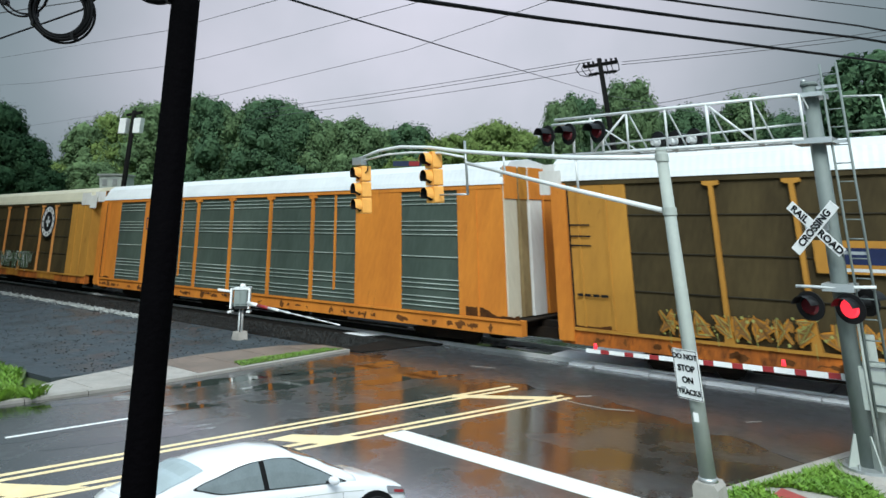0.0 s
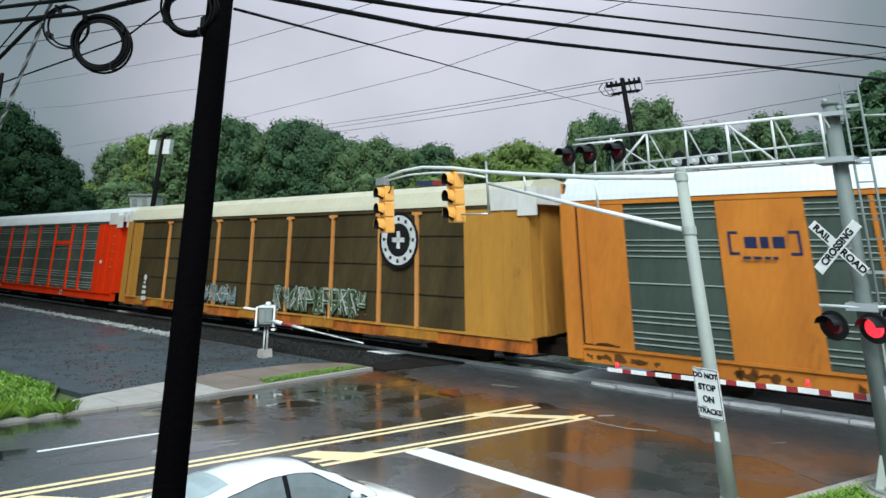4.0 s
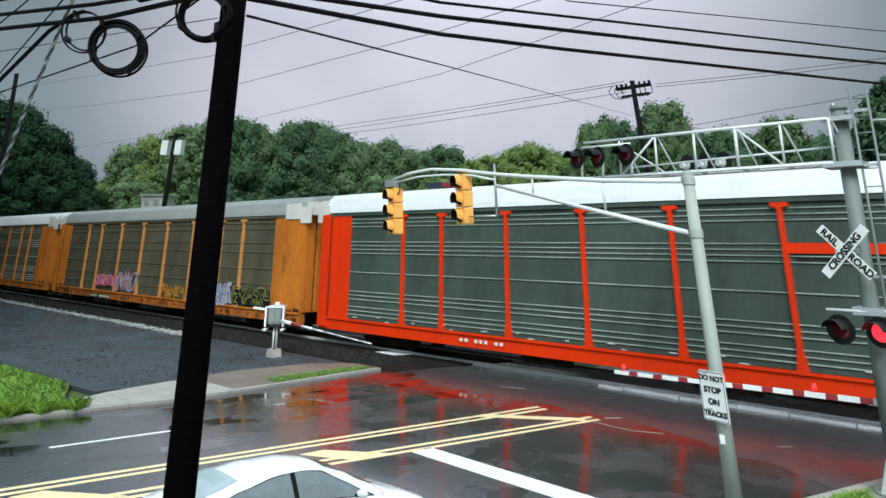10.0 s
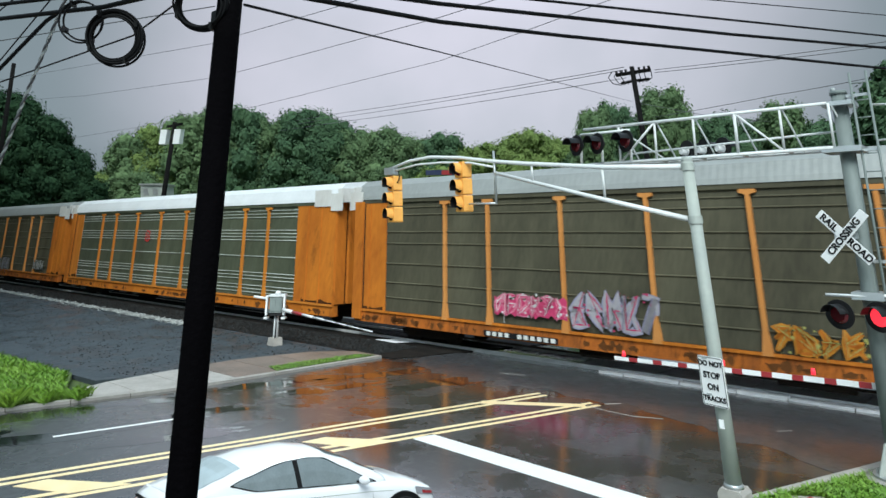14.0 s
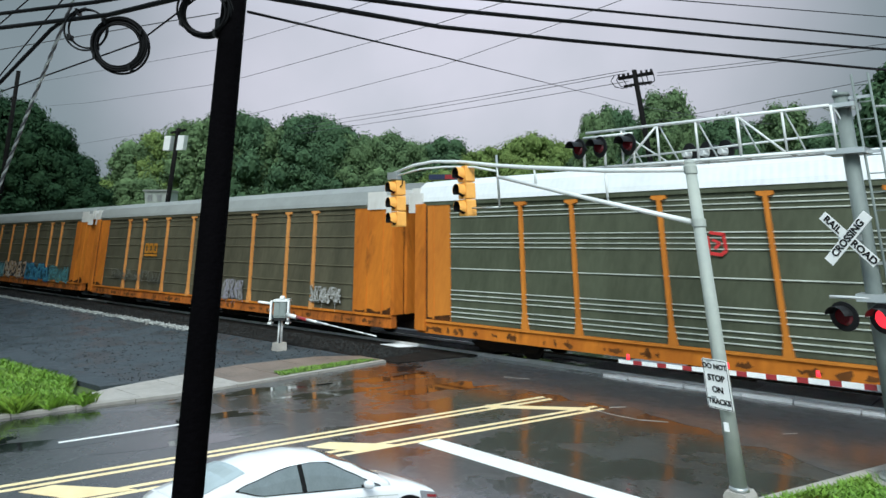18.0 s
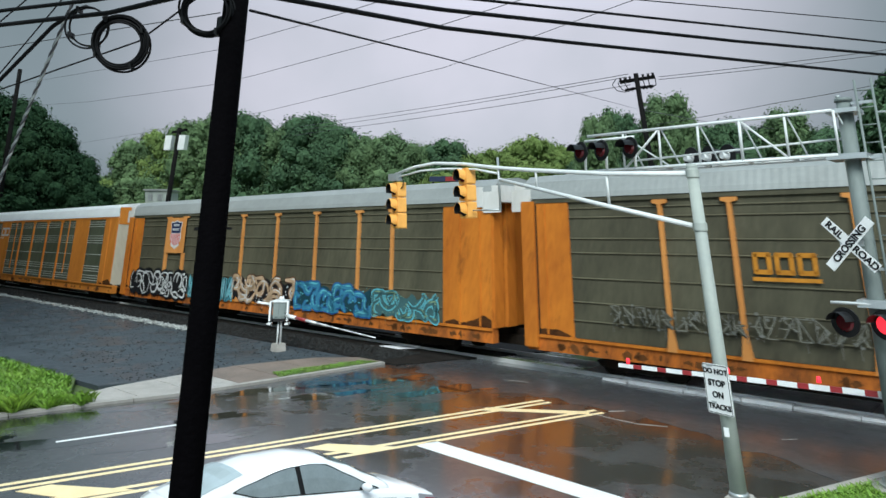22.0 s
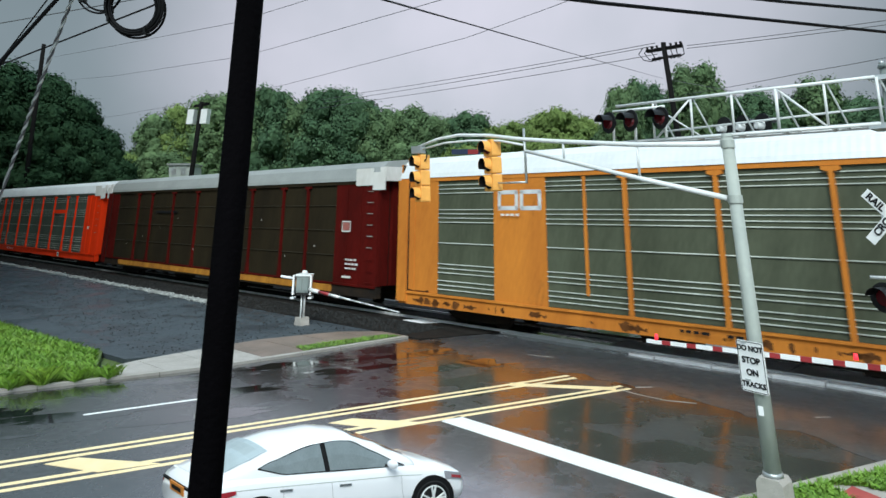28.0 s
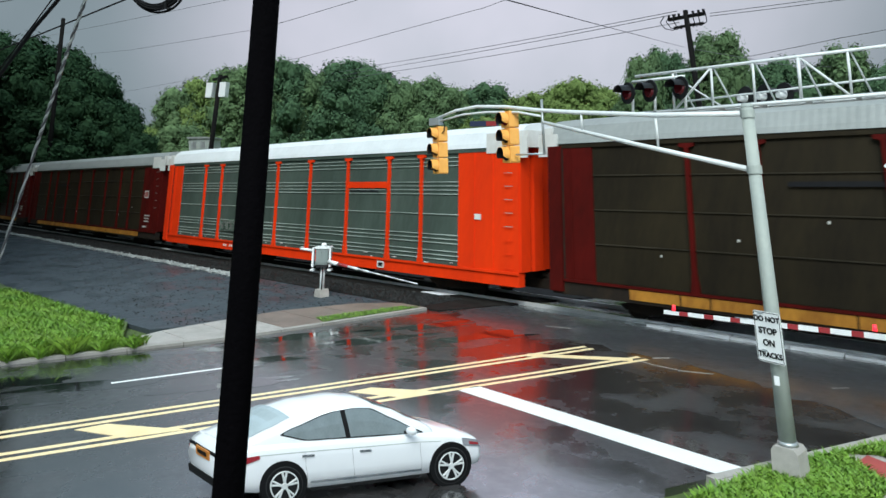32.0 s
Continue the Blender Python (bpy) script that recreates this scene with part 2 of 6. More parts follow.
BODY = (SLANT[0], SLANT[1], 1.025)          # lean of the rail cars, and the stretch of their bodies above the sill


def slanted(bm, slant=None):
    """Leans upright geometry by a share of its height: the posts and cars here lean back on the banked ground."""
    sx, sy = SLANT if slant is None else slant[:2]
    for v in bm.verts:
        if slant and len(slant) > 2 and v.co.z > 0.66:
            v.co.z = 0.66 + (v.co.z - 0.66) * slant[2]
        v.co.x += sx * v.co.z
        v.co.y += sy * v.co.z


def thing(name, label, category, x=0.0, y=0.0, z=0.0, group="", kind=""):
    ob = new(name)
    ob.location = (x, y, z)
    ob.empty_display_size = 0.2
    return tagged(ob, label, category, group, kind)


def part(name, bm, mat, parent=None, label="", slant=(0, 0), smooth=False, kind=""):
    me = bpy.data.meshes.new(name)
    if slant != (0, 0):
        slanted(bm, slant)
    bm.normal_update()
    bm.to_mesh(me)
    bm.free()
    me.materials.append(mat)
    if smooth:
        for p in me.polygons:
            p.use_smooth = True
    ob = new(name, me)
    ob.parent = parent
    return tagged(ob, label, kind=kind)


def box(bm, x0, x1, y0, y1, z0, z1):
    v = [bm.verts.new(c) for c in ((x0, y0, z0), (x1, y0, z0), (x1, y1, z0), (x0, y1, z0), (x0, y0, z1), (x1, y0, z1), (x1, y1, z1), (x0, y1, z1))]
    for f in ((3, 2, 1, 0), (4, 5, 6, 7), (0, 1, 5, 4), (1, 2, 6, 5), (2, 3, 7, 6), (3, 0, 4, 7)):
        bm.faces.new([v[i] for i in f])
    return v


def prism(bm, outline, y0, y1):
    """An outline in x and z, drawn out from y0 to y1 (y0 < y1); the outline runs counter-clockwise seen from -y."""
    a = [bm.verts.new((x, y0, z)) for x, z in outline]
    b = [bm.verts.new((x, y1, z)) for x, z in outline]
    bm.faces.new(a)
    bm.faces.new(b[::-1])
    for i in range(len(a)):
        j = (i + 1) % len(a)
        bm.faces.new((a[j], a[i], b[i], b[j]))


def slab(bm, outline, z0, z1):
    """An outline in x and y (counter-clockwise from above) between two heights."""
    a = [bm.verts.new((x, y, z0)) for x, y in outline]
    b = [bm.verts.new((x, y, z1)) for x, y in outline]
    bm.faces.new(a[::-1])
    bm.faces.new(b)
    for i in range(len(a)):
        j = (i + 1) % len(a)
        bm.faces.new((a[i], a[j], b[j], b[i]))


def tube(bm, points, r, n=8, r1=None, closed=False):
    """A round bar along points, from radius r to r1."""
    pts = [Vector(p) for p in points]
    r1 = r if r1 is None else r1
    rings, last = [], None
    for i, p in enumerate(pts):
        a, b = pts[max(i - 1, 0)], pts[min(i + 1, len(pts) - 1)]
        if closed:
            a, b = pts[i - 1], pts[(i + 1) % len(pts)]
        d = (b - a).normalized()
        u = d.cross(Vector((0, 0, 1)) if abs(d.z) < 0.95 else Vector((1, 0, 0))).normalized()
        if last is not None and last.dot(u) < 0:
            u = -u
        last = u
        w = d.cross(u)
        rr = r + (r1 - r) * i / max(len(pts) - 1, 1)
        rings.append([bm.verts.new(p + rr * (math.cos(2 * math.pi * k / n) * u + math.sin(2 * math.pi * k / n) * w)) for k in range(n)])
    m = len(rings)
    for i in range(m if closed else m - 1):
        q, s = rings[i], rings[(i + 1) % m]
        for k in range(n):
            bm.faces.new((q[k], q[(k + 1) % n], s[(k + 1) % n], s[k]))
    if not closed:
        bm.faces.new(rings[0][::-1])
        bm.faces.new(rings[-1])


def one(fn, *args, **kw):
    bm = bmesh.new()
    fn(bm, *args, **kw)
    return bm


def boxes(*specs):
    bm = bmesh.new()
    for s in specs:
        box(bm, *s)
    return bm


# ---- ground ----
RUN = Vector((0.342, 0.940, 0))          # the way of the road
SIDE = Vector((0.940, -0.342, 0))


def along(x0, y0, s, off=0.0):
    """A point s metres along the road from (x0, y0), off metres to its right."""
    p = Vector((x0, y0, 0)) + RUN * s + SIDE * off
    return p.x, p.y

ground = part("ground", one(slab, [(-2500, -2500), (2500, -2500), (2500, 2500), (-2500, 2500)], -0.6, -0.12), GRASS_SOIL)
tagged(ground, "rough green grass and soil reaching the horizon", "ground", kind="structure")
# the road runs between the near kerb and the bending far kerb
near = (-3.90, 9.8)
FAR_KERB = [(-38.4, -56.0), (-19.6, -4.0), (-18.3, 1.5), (-17.7, 4.2), (-17.15, 6.3), (-16.6, 8.5), (-16.35, 10.5), (-16.25, 12.1), (-16.05, 14.9)]
WALK_EDGE = [(-18.2, 6.5), (-18.7, 7.8), (-18.85, 9.7), (-19.0, 11.3), (-18.6, 13.2), (-18.2, 14.4), (-17.2, 15.1)]


def at_y(line, y, off=0.0):
    """The point at y on a line of points with rising y, moved off metres in x."""
    for (x0, y0), (x1, y1) in zip(line[:-1], line[1:]):
        if y <= y1:
            break
    return x0 + (x1 - x0) * (y - y0) / (y1 - y0) + off, y


road = part("road", one(slab, FAR_KERB[:1] + [along(*near, -60, 40), (36, -8), (1.5, 4.3), (-2.2, 5.9), (-4.0, 7.4), along(*near, -1.6), along(*near, 90), (12.0, 92.0), (-15.6, 16.2)] + FAR_KERB[:0:-1], -0.3, 0.0), ASPHALT)
tagged(road, "dark wet asphalt road with puddles and reflections", "road", kind="structure")
gravel = part("gravel_lot", one(slab, [(-19.2, 7.6), (-16.6, 15.2), (-120, 15.2), (-120, 7.9), (-30, 6.9)][::1], -0.3, 0.02), GRAVEL)
tagged(gravel, "dark wet gravel lot beside the tracks", "gravel", kind="structure")
bed = part("ballast_bed", one(slab, [(-300, 15.0), (-15.6, 15.0), (-12.85, 22.5), (-300, 22.5)], -0.4, 0.035), SHADED_BALLAST)
tagged(bed, "crushed stone ballast under the railway track, darkened for the train's shade", "ballast", kind="structure")
bed2 = part("ballast_bed", one(slab, [(-1.9, 14.85), (300, 14.85), (300, 22.5), (0.9, 22.5)], -0.4, 0.035), SHADED_BALLAST)
tagged(bed2, "crushed stone ballast under the railway track, darkened for the train's shade", "ballast", kind="structure")
# older, paler asphalt beside the rails, its edge worn uneven
OLD_ASPHALT = material("old_grey_asphalt", (0.084, 0.086, 0.094), 0.30, alt=(0.034, 0.034, 0.037), scale=0.9, amount=0.9, bump=0.2, bump_scale=8, rough_alt=0.6, spec=0.7, coat=0.9, coat_rough=0.18, coat_ior=1.75, rough_span=(0.45, 0.58))
rng = random.Random(77)
WORN = [(-15.2, 15.6), (-14.4, 14.75), (-12.6, 14.25), (-10.6, 14.40), (-8.0, 14.62), (-6.3, 14.35), (-4.8, 13.55), (-2.6, 12.4)]
edge_pts = [(a[0] + (b[0] - a[0]) * k / 5, a[1] + (b[1] - a[1]) * k / 5 + rng.uniform(-0.28, 0.28)) for a, b in zip(WORN[:-1], WORN[1:]) for k in range(5)]
old = part("old_pavement", one(slab, edge_pts + [(-1.2, 12.2), (-1.0, 17.2), (-15.1, 17.2)], -0.05, 0.004), OLD_ASPHALT)
tagged(old, "older pale grey asphalt worn beside the rails", "road", kind="structure")
rail_track = thing("railway_track", "steel rails running through the level crossing", "railway track", kind="structure")
for y in (17.68, 19.12):
    part("rail", boxes((-300, 300, y - 0.036, y + 0.036, -0.05, 0.12)), RAIL_STEEL, rail_track, "worn steel rail, its sky glint painted pale")
for k in range(11):
    x = -10.9 + 2.45 * k
    part("crossing_plank", boxes((x, x + 2.41, 17.72, 19.08, -0.2, 0.06)), PALE_PANEL, rail_track)

# panel row whose pale colour stands for the bright reflection below the train
rng = random.Random(91)
x = -9.9
while x < 12:
    w, z = rng.uniform(0.7, 1.6), rng.uniform(0.05, 0.09)
    part("crossing_panel", one(slab, [(x, 17.34 + rng.uniform(-0.06, 0.06)), (x + w - 0.03, 17.34 + rng.uniform(-0.06, 0.06)), (x + w - 0.03, 17.63), (x, 17.63)], -0.2, z), PALE_PANEL, rail_track, "worn concrete panel beside the rail, wet sky sheen painted pale")
    x += w
for k in range(11):
    x = -10.4 + 2.45 * k
    part("crossing_plank", boxes((x, x + 2.41, 19.17, 21.2, -0.2, 0.045)), PALE_PANEL, rail_track)
shoulder = part("pale_shoulder", boxes((-90, -19, 20.4, 24.5, -0.3, 0.05), (0.4, 60, 20.2, 23.0, -0.3, 0.05)), PALE_STONE)
tagged(shoulder, "pale crushed stone strip beyond the railway", "gravel", kind="structure")
edge = part("ballast_edge", one(slab, [(-200, 14.95), (-34, 14.72), (-28, 14.80), (-28.5, 14.92), (-34, 15.02), (-200, 15.6)], -0.3, 0.045), PALE_STONE)
tagged(edge, "pale line of stones along the ballast edge", "ballast", kind="structure")
# kerbs and sidewalk
kerb = thing("kerb", "pale worn concrete kerb along the road", "kerb", kind="structure")
for k in range(10):
    a0, a1 = along(*near, -0.9 + 1.5 * k), along(*near, 0.58 + 1.5 * k)
    b0, b1 = along(*near, 0.58 + 1.5 * k, 0.16), along(*near, -0.9 + 1.5 * k, 0.16)
    part("kerb_stone", one(slab, [a0, b1, b0, a1], -0.2, 0.05), CONCRETE, kerb)
for k in range(16):
    y0, y1 = -4.9 + 1.24 * k, -3.68 + 1.24 * k
    part("kerb_stone", one(slab, [at_y(FAR_KERB, y0, -0.19), at_y(FAR_KERB, y0), at_y(FAR_KERB, y1), at_y(FAR_KERB, y1, -0.19)], -0.2, 0.07), CONCRETE, kerb)
walkway = thing("sidewalk", "cracked wet concrete sidewalk slabs beside the gravel", "sidewalk", kind="structure")
CUTS = [6.5, 7.7, 8.9, 10.2, 11.5, 12.8, 14.0, 15.0]
for k, (y0, y1) in enumerate(zip(CUTS[:-1], CUTS[1:])):
    part("slab", one(slab, [at_y(WALK_EDGE, y0), at_y(FAR_KERB, y0, -0.20), at_y(FAR_KERB, y1 - 0.02, -0.20), at_y(WALK_EDGE, y1 - 0.02)], -0.2, 0.06), CONCRETE if k < 3 else DIRT, walkway)
corner = part("pavement", one(slab, [along(*near, -0.9, 0.17), (-3.7, 8.0), (-2.0, 6.1), (1.6, 4.5), (30, -6), (30, 14.8), (-1.9, 14.8)], -0.3, 0.045), CONCRETE)
tagged(corner, "wet concrete pavement at the street corner", "pavement", kind="structure")
paver = part("tactile_paving", one(slab, [(-2.98, 10.38), (-2.55, 10.28), (-2.45, 11.0), (-2.9, 11.2)], 0.03, 0.06), material("red_tactile_paving", (0.42, 0.08, 0.07), 0.5, alt=(0.28, 0.05, 0.05), scale=4))
tagged(paver, "red tactile paving pad at the street corner", "paving", kind="structure")


# road paint: lines lie 4 mm above the asphalt
def stripe(name, p0, p1, width, mat, label, z=0.004):
    d = (Vector(p1) - Vector(p0)).normalized()
    n = Vector((d.y, -d.x)) * width / 2
    a, b = Vector(p0), Vector(p1)
    ob = part(name, one(slab, [(a + n)[:], (b + n)[:], (b - n)[:], (a - n)[:]], -0.05, z), mat)
    return tagged(ob, label, "road marking", kind="structure")


stripe("stop_line", (-9.35, 9.75), (-3.98, 9.43), 0.47, WHITE_LINE, "broad white painted stop line on wet asphalt")
A0, A1, B0, B1 = (-14.85, -4.4), (-9.60, 14.20), (-13.90, -4.4), (-8.16, 14.18)
for (p, q), txt in (((A0, A1), "far"), ((B0, B1), "near")):
    d = Vector((q[0] - p[0], q[1] - p[1])).normalized()
    n = Vector((d.y, -d.x))
    for off in (-0.13, 0.13):
        stripe("yellow_line", (Vector(p) + n * off)[:], (Vector(q) + n * off)[:], 0.12, YELLOW_LINE, "yellow painted double line on wet asphalt")
stripe("yellow_line", (-10.2, 12.6), (-8.25, 13.9), 0.26, YELLOW_LINE, "yellow bar closing the painted median", 0.006)
for k in range(3):
    hatch = [(-10.78 - 1.48 * k, 7.98 - 4.38 * k), (-10.70 - 1.48 * k, 8.46 - 4.38 * k), (-9.50 - 1.48 * k, 9.26 - 4.38 * k), (-9.82 - 1.48 * k, 8.44 - 4.38 * k)]
    tagged(part("yellow_hatch", one(slab, hatch[::-1], -0.05, 0.007), YELLOW_LINE), "yellow diagonal hatch in the painted median", "road marking", kind="structure")
stripe("lane_line", (-14.64, 5.0), (-13.98, 7.65), 0.11, WHITE_LINE, "thin white lane line on wet asphalt")

verge = part("verge", one(slab, [(-38.7, -56.0)] + [(x - 0.21, y) for x, y in FAR_KERB[1:4]] + [at_y(FAR_KERB, 6.45, -0.21), (-18.4, 6.6), (-20.6, 7.55), (-30, 6.95), (-120, 7.9), (-120, -60)], -0.3, 0.05), GRASS_SOIL)
tagged(verge, "green grass verge beside the road", "grass", kind="structure")
PATCH = [at_y(FAR_KERB, 11.6, -0.9), at_y(FAR_KERB, 11.4, -0.21), at_y(FAR_KERB, 14.85, -0.21), at_y(FAR_KERB, 14.5, -0.75)]
strip = part("verge", one(slab, PATCH, 0.0, 0.075), GRASS_SOIL)
tagged(strip, "narrow grass patch between sidewalk and kerb", "grass", kind="structure")


def blades(label, patches, n, tall, seed):
    """Grass as one mesh of many bent blades over the given triangles of ground."""
    rng = random.Random(seed)
    verts, faces = [], []
    areas = [abs((b[0] - a[0]) * (c[1] - a[1]) - (c[0] - a[0]) * (b[1] - a[1])) for a, b, c in patches]
    for _ in range(n):
        a, b, c = rng.choices(patches, areas)[0]
        u, v = rng.random(), rng.random()
        if u + v > 1:
            u, v = 1 - u, 1 - v
        x, y = a[0] + u * (b[0] - a[0]) + v * (c[0] - a[0]), a[1] + u * (b[1] - a[1]) + v * (c[1] - a[1])
        h, t, w = tall * rng.uniform(0.5, 1.25), rng.uniform(0, 6.28), rng.uniform(0.008, 0.02)
        dx, dy = math.cos(t), math.sin(t)
        k = len(verts)
        verts += [(x - dy * w, y + dx * w, 0.05), (x + dy * w, y - dx * w, 0.05), (x + dx * h * 0.35 + dy * w * 0.6, y + dy * h * 0.35 - dx * w * 0.6, h * 0.75), (x + dx * h * 0.75, y + dy * h * 0.75, h)]
        faces += [(k, k + 1, k + 2), (k, k + 2, k + 3)]
    me = bpy.data.meshes.new("grass")
    me.from_pydata(verts, [], faces)
    me.materials.append(GRASS)
    return tagged(new("grass", me), label, "grass", kind="stuff")


e0, e1 = at_y(FAR_KERB, -3.9, -0.25), at_y(FAR_KERB, 6.3, -0.3)
blades("bright green uneven grass of the verge", [(e0, e1, (-20.6, 7.4)), (e0, (-20.6, 7.4), (-30, 6.8)), (e0, (-30, 6.8), (-36, 0))], 60000, 0.17, 1)
blades("thin grass patch beside the sidewalk", [PATCH[:3], (PATCH[0], PATCH[2], PATCH[3])], 3400, 0.10, 2)
blades("fresh green grass at the street corner", [((-4.05, 8.1), (-2.3, 8.2), (-3.75, 9.7)), ((-2.3, 8.2), (-2.4, 10.3), (-3.75, 9.7)), ((-3.75, 9.7), (-2.4, 10.3), (-3.25, 11.1)), ((-3.3, 10.9), (-2.85, 11.3), (-2.45, 12.9)), ((-2.85, 11.3), (-1.5, 11.4), (-2.45, 12.9)), ((-2.4, 10.3), (-1.4, 10.2), (-1.5, 11.4))], 20000, 0.12, 3)

# weeds along the gutter
rng = random.Random(8)
for k in range(9):
    s = 0.9 + 0.70 * k + rng.uniform(-0.25, 0.25)
    p, q, r = at_y(FAR_KERB, s, -0.55), at_y(FAR_KERB, s + 0.5, -0.25), at_y(FAR_KERB, s + 0.1, 0.08)
    blades("dark weed tuft at the gutter's edge", [(p, q, r)], 260, rng.uniform(0.22, 0.42), 20 + k)

# thin pale marks on the wet asphalt near the tracks
for p, q, w in (((-8.0, 14.32), (-7.75, 14.6), 0.05), ((-8.15, 13.9), (-7.6, 13.8), 0.03), ((-7.6, 13.8), (-7.0, 13.78), 0.035), ((-7.0, 13.78), (-6.45, 14.0), 0.04), ((-4.4, 14.6), (-4.18, 14.85), 0.035), ((-11.9, 15.5), (-11.2, 15.7), 0.05)):
    stripe("pale_mark", p, q, w, CONCRETE, "thin pale mark on wet asphalt", 0.005)
apron = part("stone_apron", one(slab, [(-18.7, 17.1), (-17.7, 17.05), (-17.3, 17.6), (-18.3, 17.62)], -0.1, 0.05), PALE_PANEL)
tagged(apron, "pale concrete block edge beside the rail", "concrete block", kind="structure")


def stones(name, label, mat, n, size, place, seed):
    """Loose angular stones, each a squashed and turned octahedron, joined in one mesh."""
    rng = random.Random(seed)
    verts, faces = [], []
    for _ in range(n):
        x, y, z = place(rng)
        r = size * rng.uniform(0.5, 1.3)
        t, flat = rng.uniform(0, 6.28), rng.uniform(0.45, 0.9)
        c, s = math.cos(t) * r, math.sin(t) * r
        k = len(verts)
        verts += [(x + c, y + s, z), (x - s * 0.8, y + c * 0.8, z + 0.1 * r), (x - c, y - s, z), (x + s * 0.7, y - c * 0.7, z + 0.15 * r), (x + 0.2 * s, y + 0.2 * c, z + r * flat), (x, y, z - r * 0.5)]
        for a, b in ((0, 1), (1, 2), (2, 3), (3, 0)):
            faces += [(k + a, k + b, k + 4), (k + b, k + a, k + 5)]
    me = bpy.data.meshes.new(name)
    me.from_pydata(verts, [], faces)
    me.materials.append(mat)
    return tagged(new(name, me), label, "stones", kind="stuff")


def along_edge(rng):
    x = -27.5 - 58 * rng.random() ** 1.5
    return x, 14.62 + 0.006 * (-20 - x) + rng.gauss(0, 0.16), 0.05 + 0.04 * rng.random()


def in_bed(rng):
    return -16.5 - 45 * rng.random() ** 1.4, rng.uniform(15.1, 16.9), 0.04


def in_lot(rng):
    x = -18.5 - 28 * rng.random() ** 1.2
    return x, rng.uniform(8.2, 14.8), 0.02


STONE_PALE = material("pale_loose_stone", (0.38, 0.39, 0.38), 0.6, alt=(0.25, 0.25, 0.24), scale=3, amount=0.9, island=0.4)
# stone colour lowered to match the train's shade painted into the bed
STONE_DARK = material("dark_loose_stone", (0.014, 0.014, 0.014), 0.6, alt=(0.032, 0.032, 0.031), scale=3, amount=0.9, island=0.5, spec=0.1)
stones("edge_stones", "pale broken stones heaped along the ballast edge", STONE_PALE, 3600, 0.055, along_edge, 31)
stones("ballast_stones", "wet crushed stone beside the rails, darkened for the train's shade", STONE_DARK, 6000, 0.055, in_bed, 32)
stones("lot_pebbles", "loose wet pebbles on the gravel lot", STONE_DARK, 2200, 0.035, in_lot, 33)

# shallow standing water on the asphalt
WATER = material("standing_water", (0.010, 0.011, 0.012), 0.05, alt=(0.016, 0.016, 0.017), scale=1.0, bump=0.08, bump_scale=5, spec=0.8, coat=1.0, coat_rough=0.05, coat_ior=2.0)
rng = random.Random(17)
POOLS = [((-16.55, 9.8), s, o) for s, o in ((-7.5, 0.9), (-5.8, 2.6), (-4.2, 0.7), (-3.6, 3.4), (-2.0, 1.3), (-0.9, 2.9), (0.8, 0.8), (2.2, 2.0), (4.0, 1.0), (5.2, 2.8), (-6.6, 4.3), (-1.6, 4.6))]
for origin, s, off in POOLS:
    c = Vector((*along(*origin, s, off), 0))
    long, wide = rng.uniform(0.9, 2.3), rng.uniform(0.18, 0.48)
    ring = []
    for i in range(28):
        a = 2 * math.pi * i / 28
        k = 1 + 0.28 * math.sin(3 * a + s) + 0.16 * math.sin(7 * a + off) + rng.uniform(-0.08, 0.08)
        p = c + RUN * (long * k * math.cos(a)) + SIDE * (wide * k * math.sin(a))
        ring.append((p.x, p.y))
    bm = one(slab, ring[::-1], -0.02, 0.003)
    bmesh.ops.recalc_face_normals(bm, faces=bm.faces)
    tagged(part("puddle", bm, WATER), "shallow shiny puddle on the wet asphalt", "puddle", kind="structure")

# ---- the train ----
def paint(name, base, alt, amount=0.7, scale=0.8, rough=0.65, streaks=True, spec=0.08, wear=None):
    return material(name, base, rough, alt=alt, scale=scale, amount=amount, streaks=streaks, bump=0.08, bump_scale=30, spec=spec, wear=wear)


ORANGE = paint("orange_yellow_paint", (0.64, 0.225, 0.036), (0.40, 0.120, 0.022), 0.7, 0.9, wear=((0.17, 0.06, 0.02), 0.25, 1.3))
ORANGE_WORN = paint("worn_deep_orange_paint", (0.64, 0.205, 0.027), (0.34, 0.090, 0.016), 0.8, 0.8, wear=((0.12, 0.042, 0.014), 0.45, 1.5))
YELLOW = paint("faded_yellow_paint", (0.50, 0.24, 0.045), (0.28, 0.125, 0.028), 0.55, 0.7, wear=((0.15, 0.065, 0.02), 0.3, 1.4))
RED = paint("bright_red_paint", (0.82, 0.040, 0.003), (0.52, 0.026, 0.006), 0.5, spec=0.1)
MAROON = paint("dark_maroon_paint", (0.095, 0.006, 0.0045), (0.036, 0.004, 0.003), 0.8, spec=0.06)
PANEL_GREY = paint("galvanised_panel_grey", (0.074, 0.098, 0.082), (0.040, 0.055, 0.046), 0.9, rough=0.6, spec=0.10)
PANEL_SAGE = paint("weathered_sage_panel", (0.100, 0.112, 0.076), (0.054, 0.060, 0.040), 0.9, 1.1, 0.5)
# far paler than the panels: the ribs' bright sky gleam is painted in
RIB_BRIGHT = paint("galvanised_rib_bright_sky_gleam", (0.56, 0.59, 0.53), (0.20, 0.22, 0.19), 0.9, 0.5, 0.35)
PANEL_OLIVE = paint("weathered_olive_panel", (0.112, 0.104, 0.070), (0.054, 0.050, 0.035), 0.9, 0.9, 0.6)
PANEL_BROWN = paint("dirty_brown_panel", (0.082, 0.060, 0.028), (0.034, 0.025, 0.013), 0.9, 0.9, 0.6)
PANEL_DARK = paint("dirty_dark_panel", (0.027, 0.020, 0.0100), (0.011, 0.008, 0.005), 0.9, rough=0.65, spec=0.12)
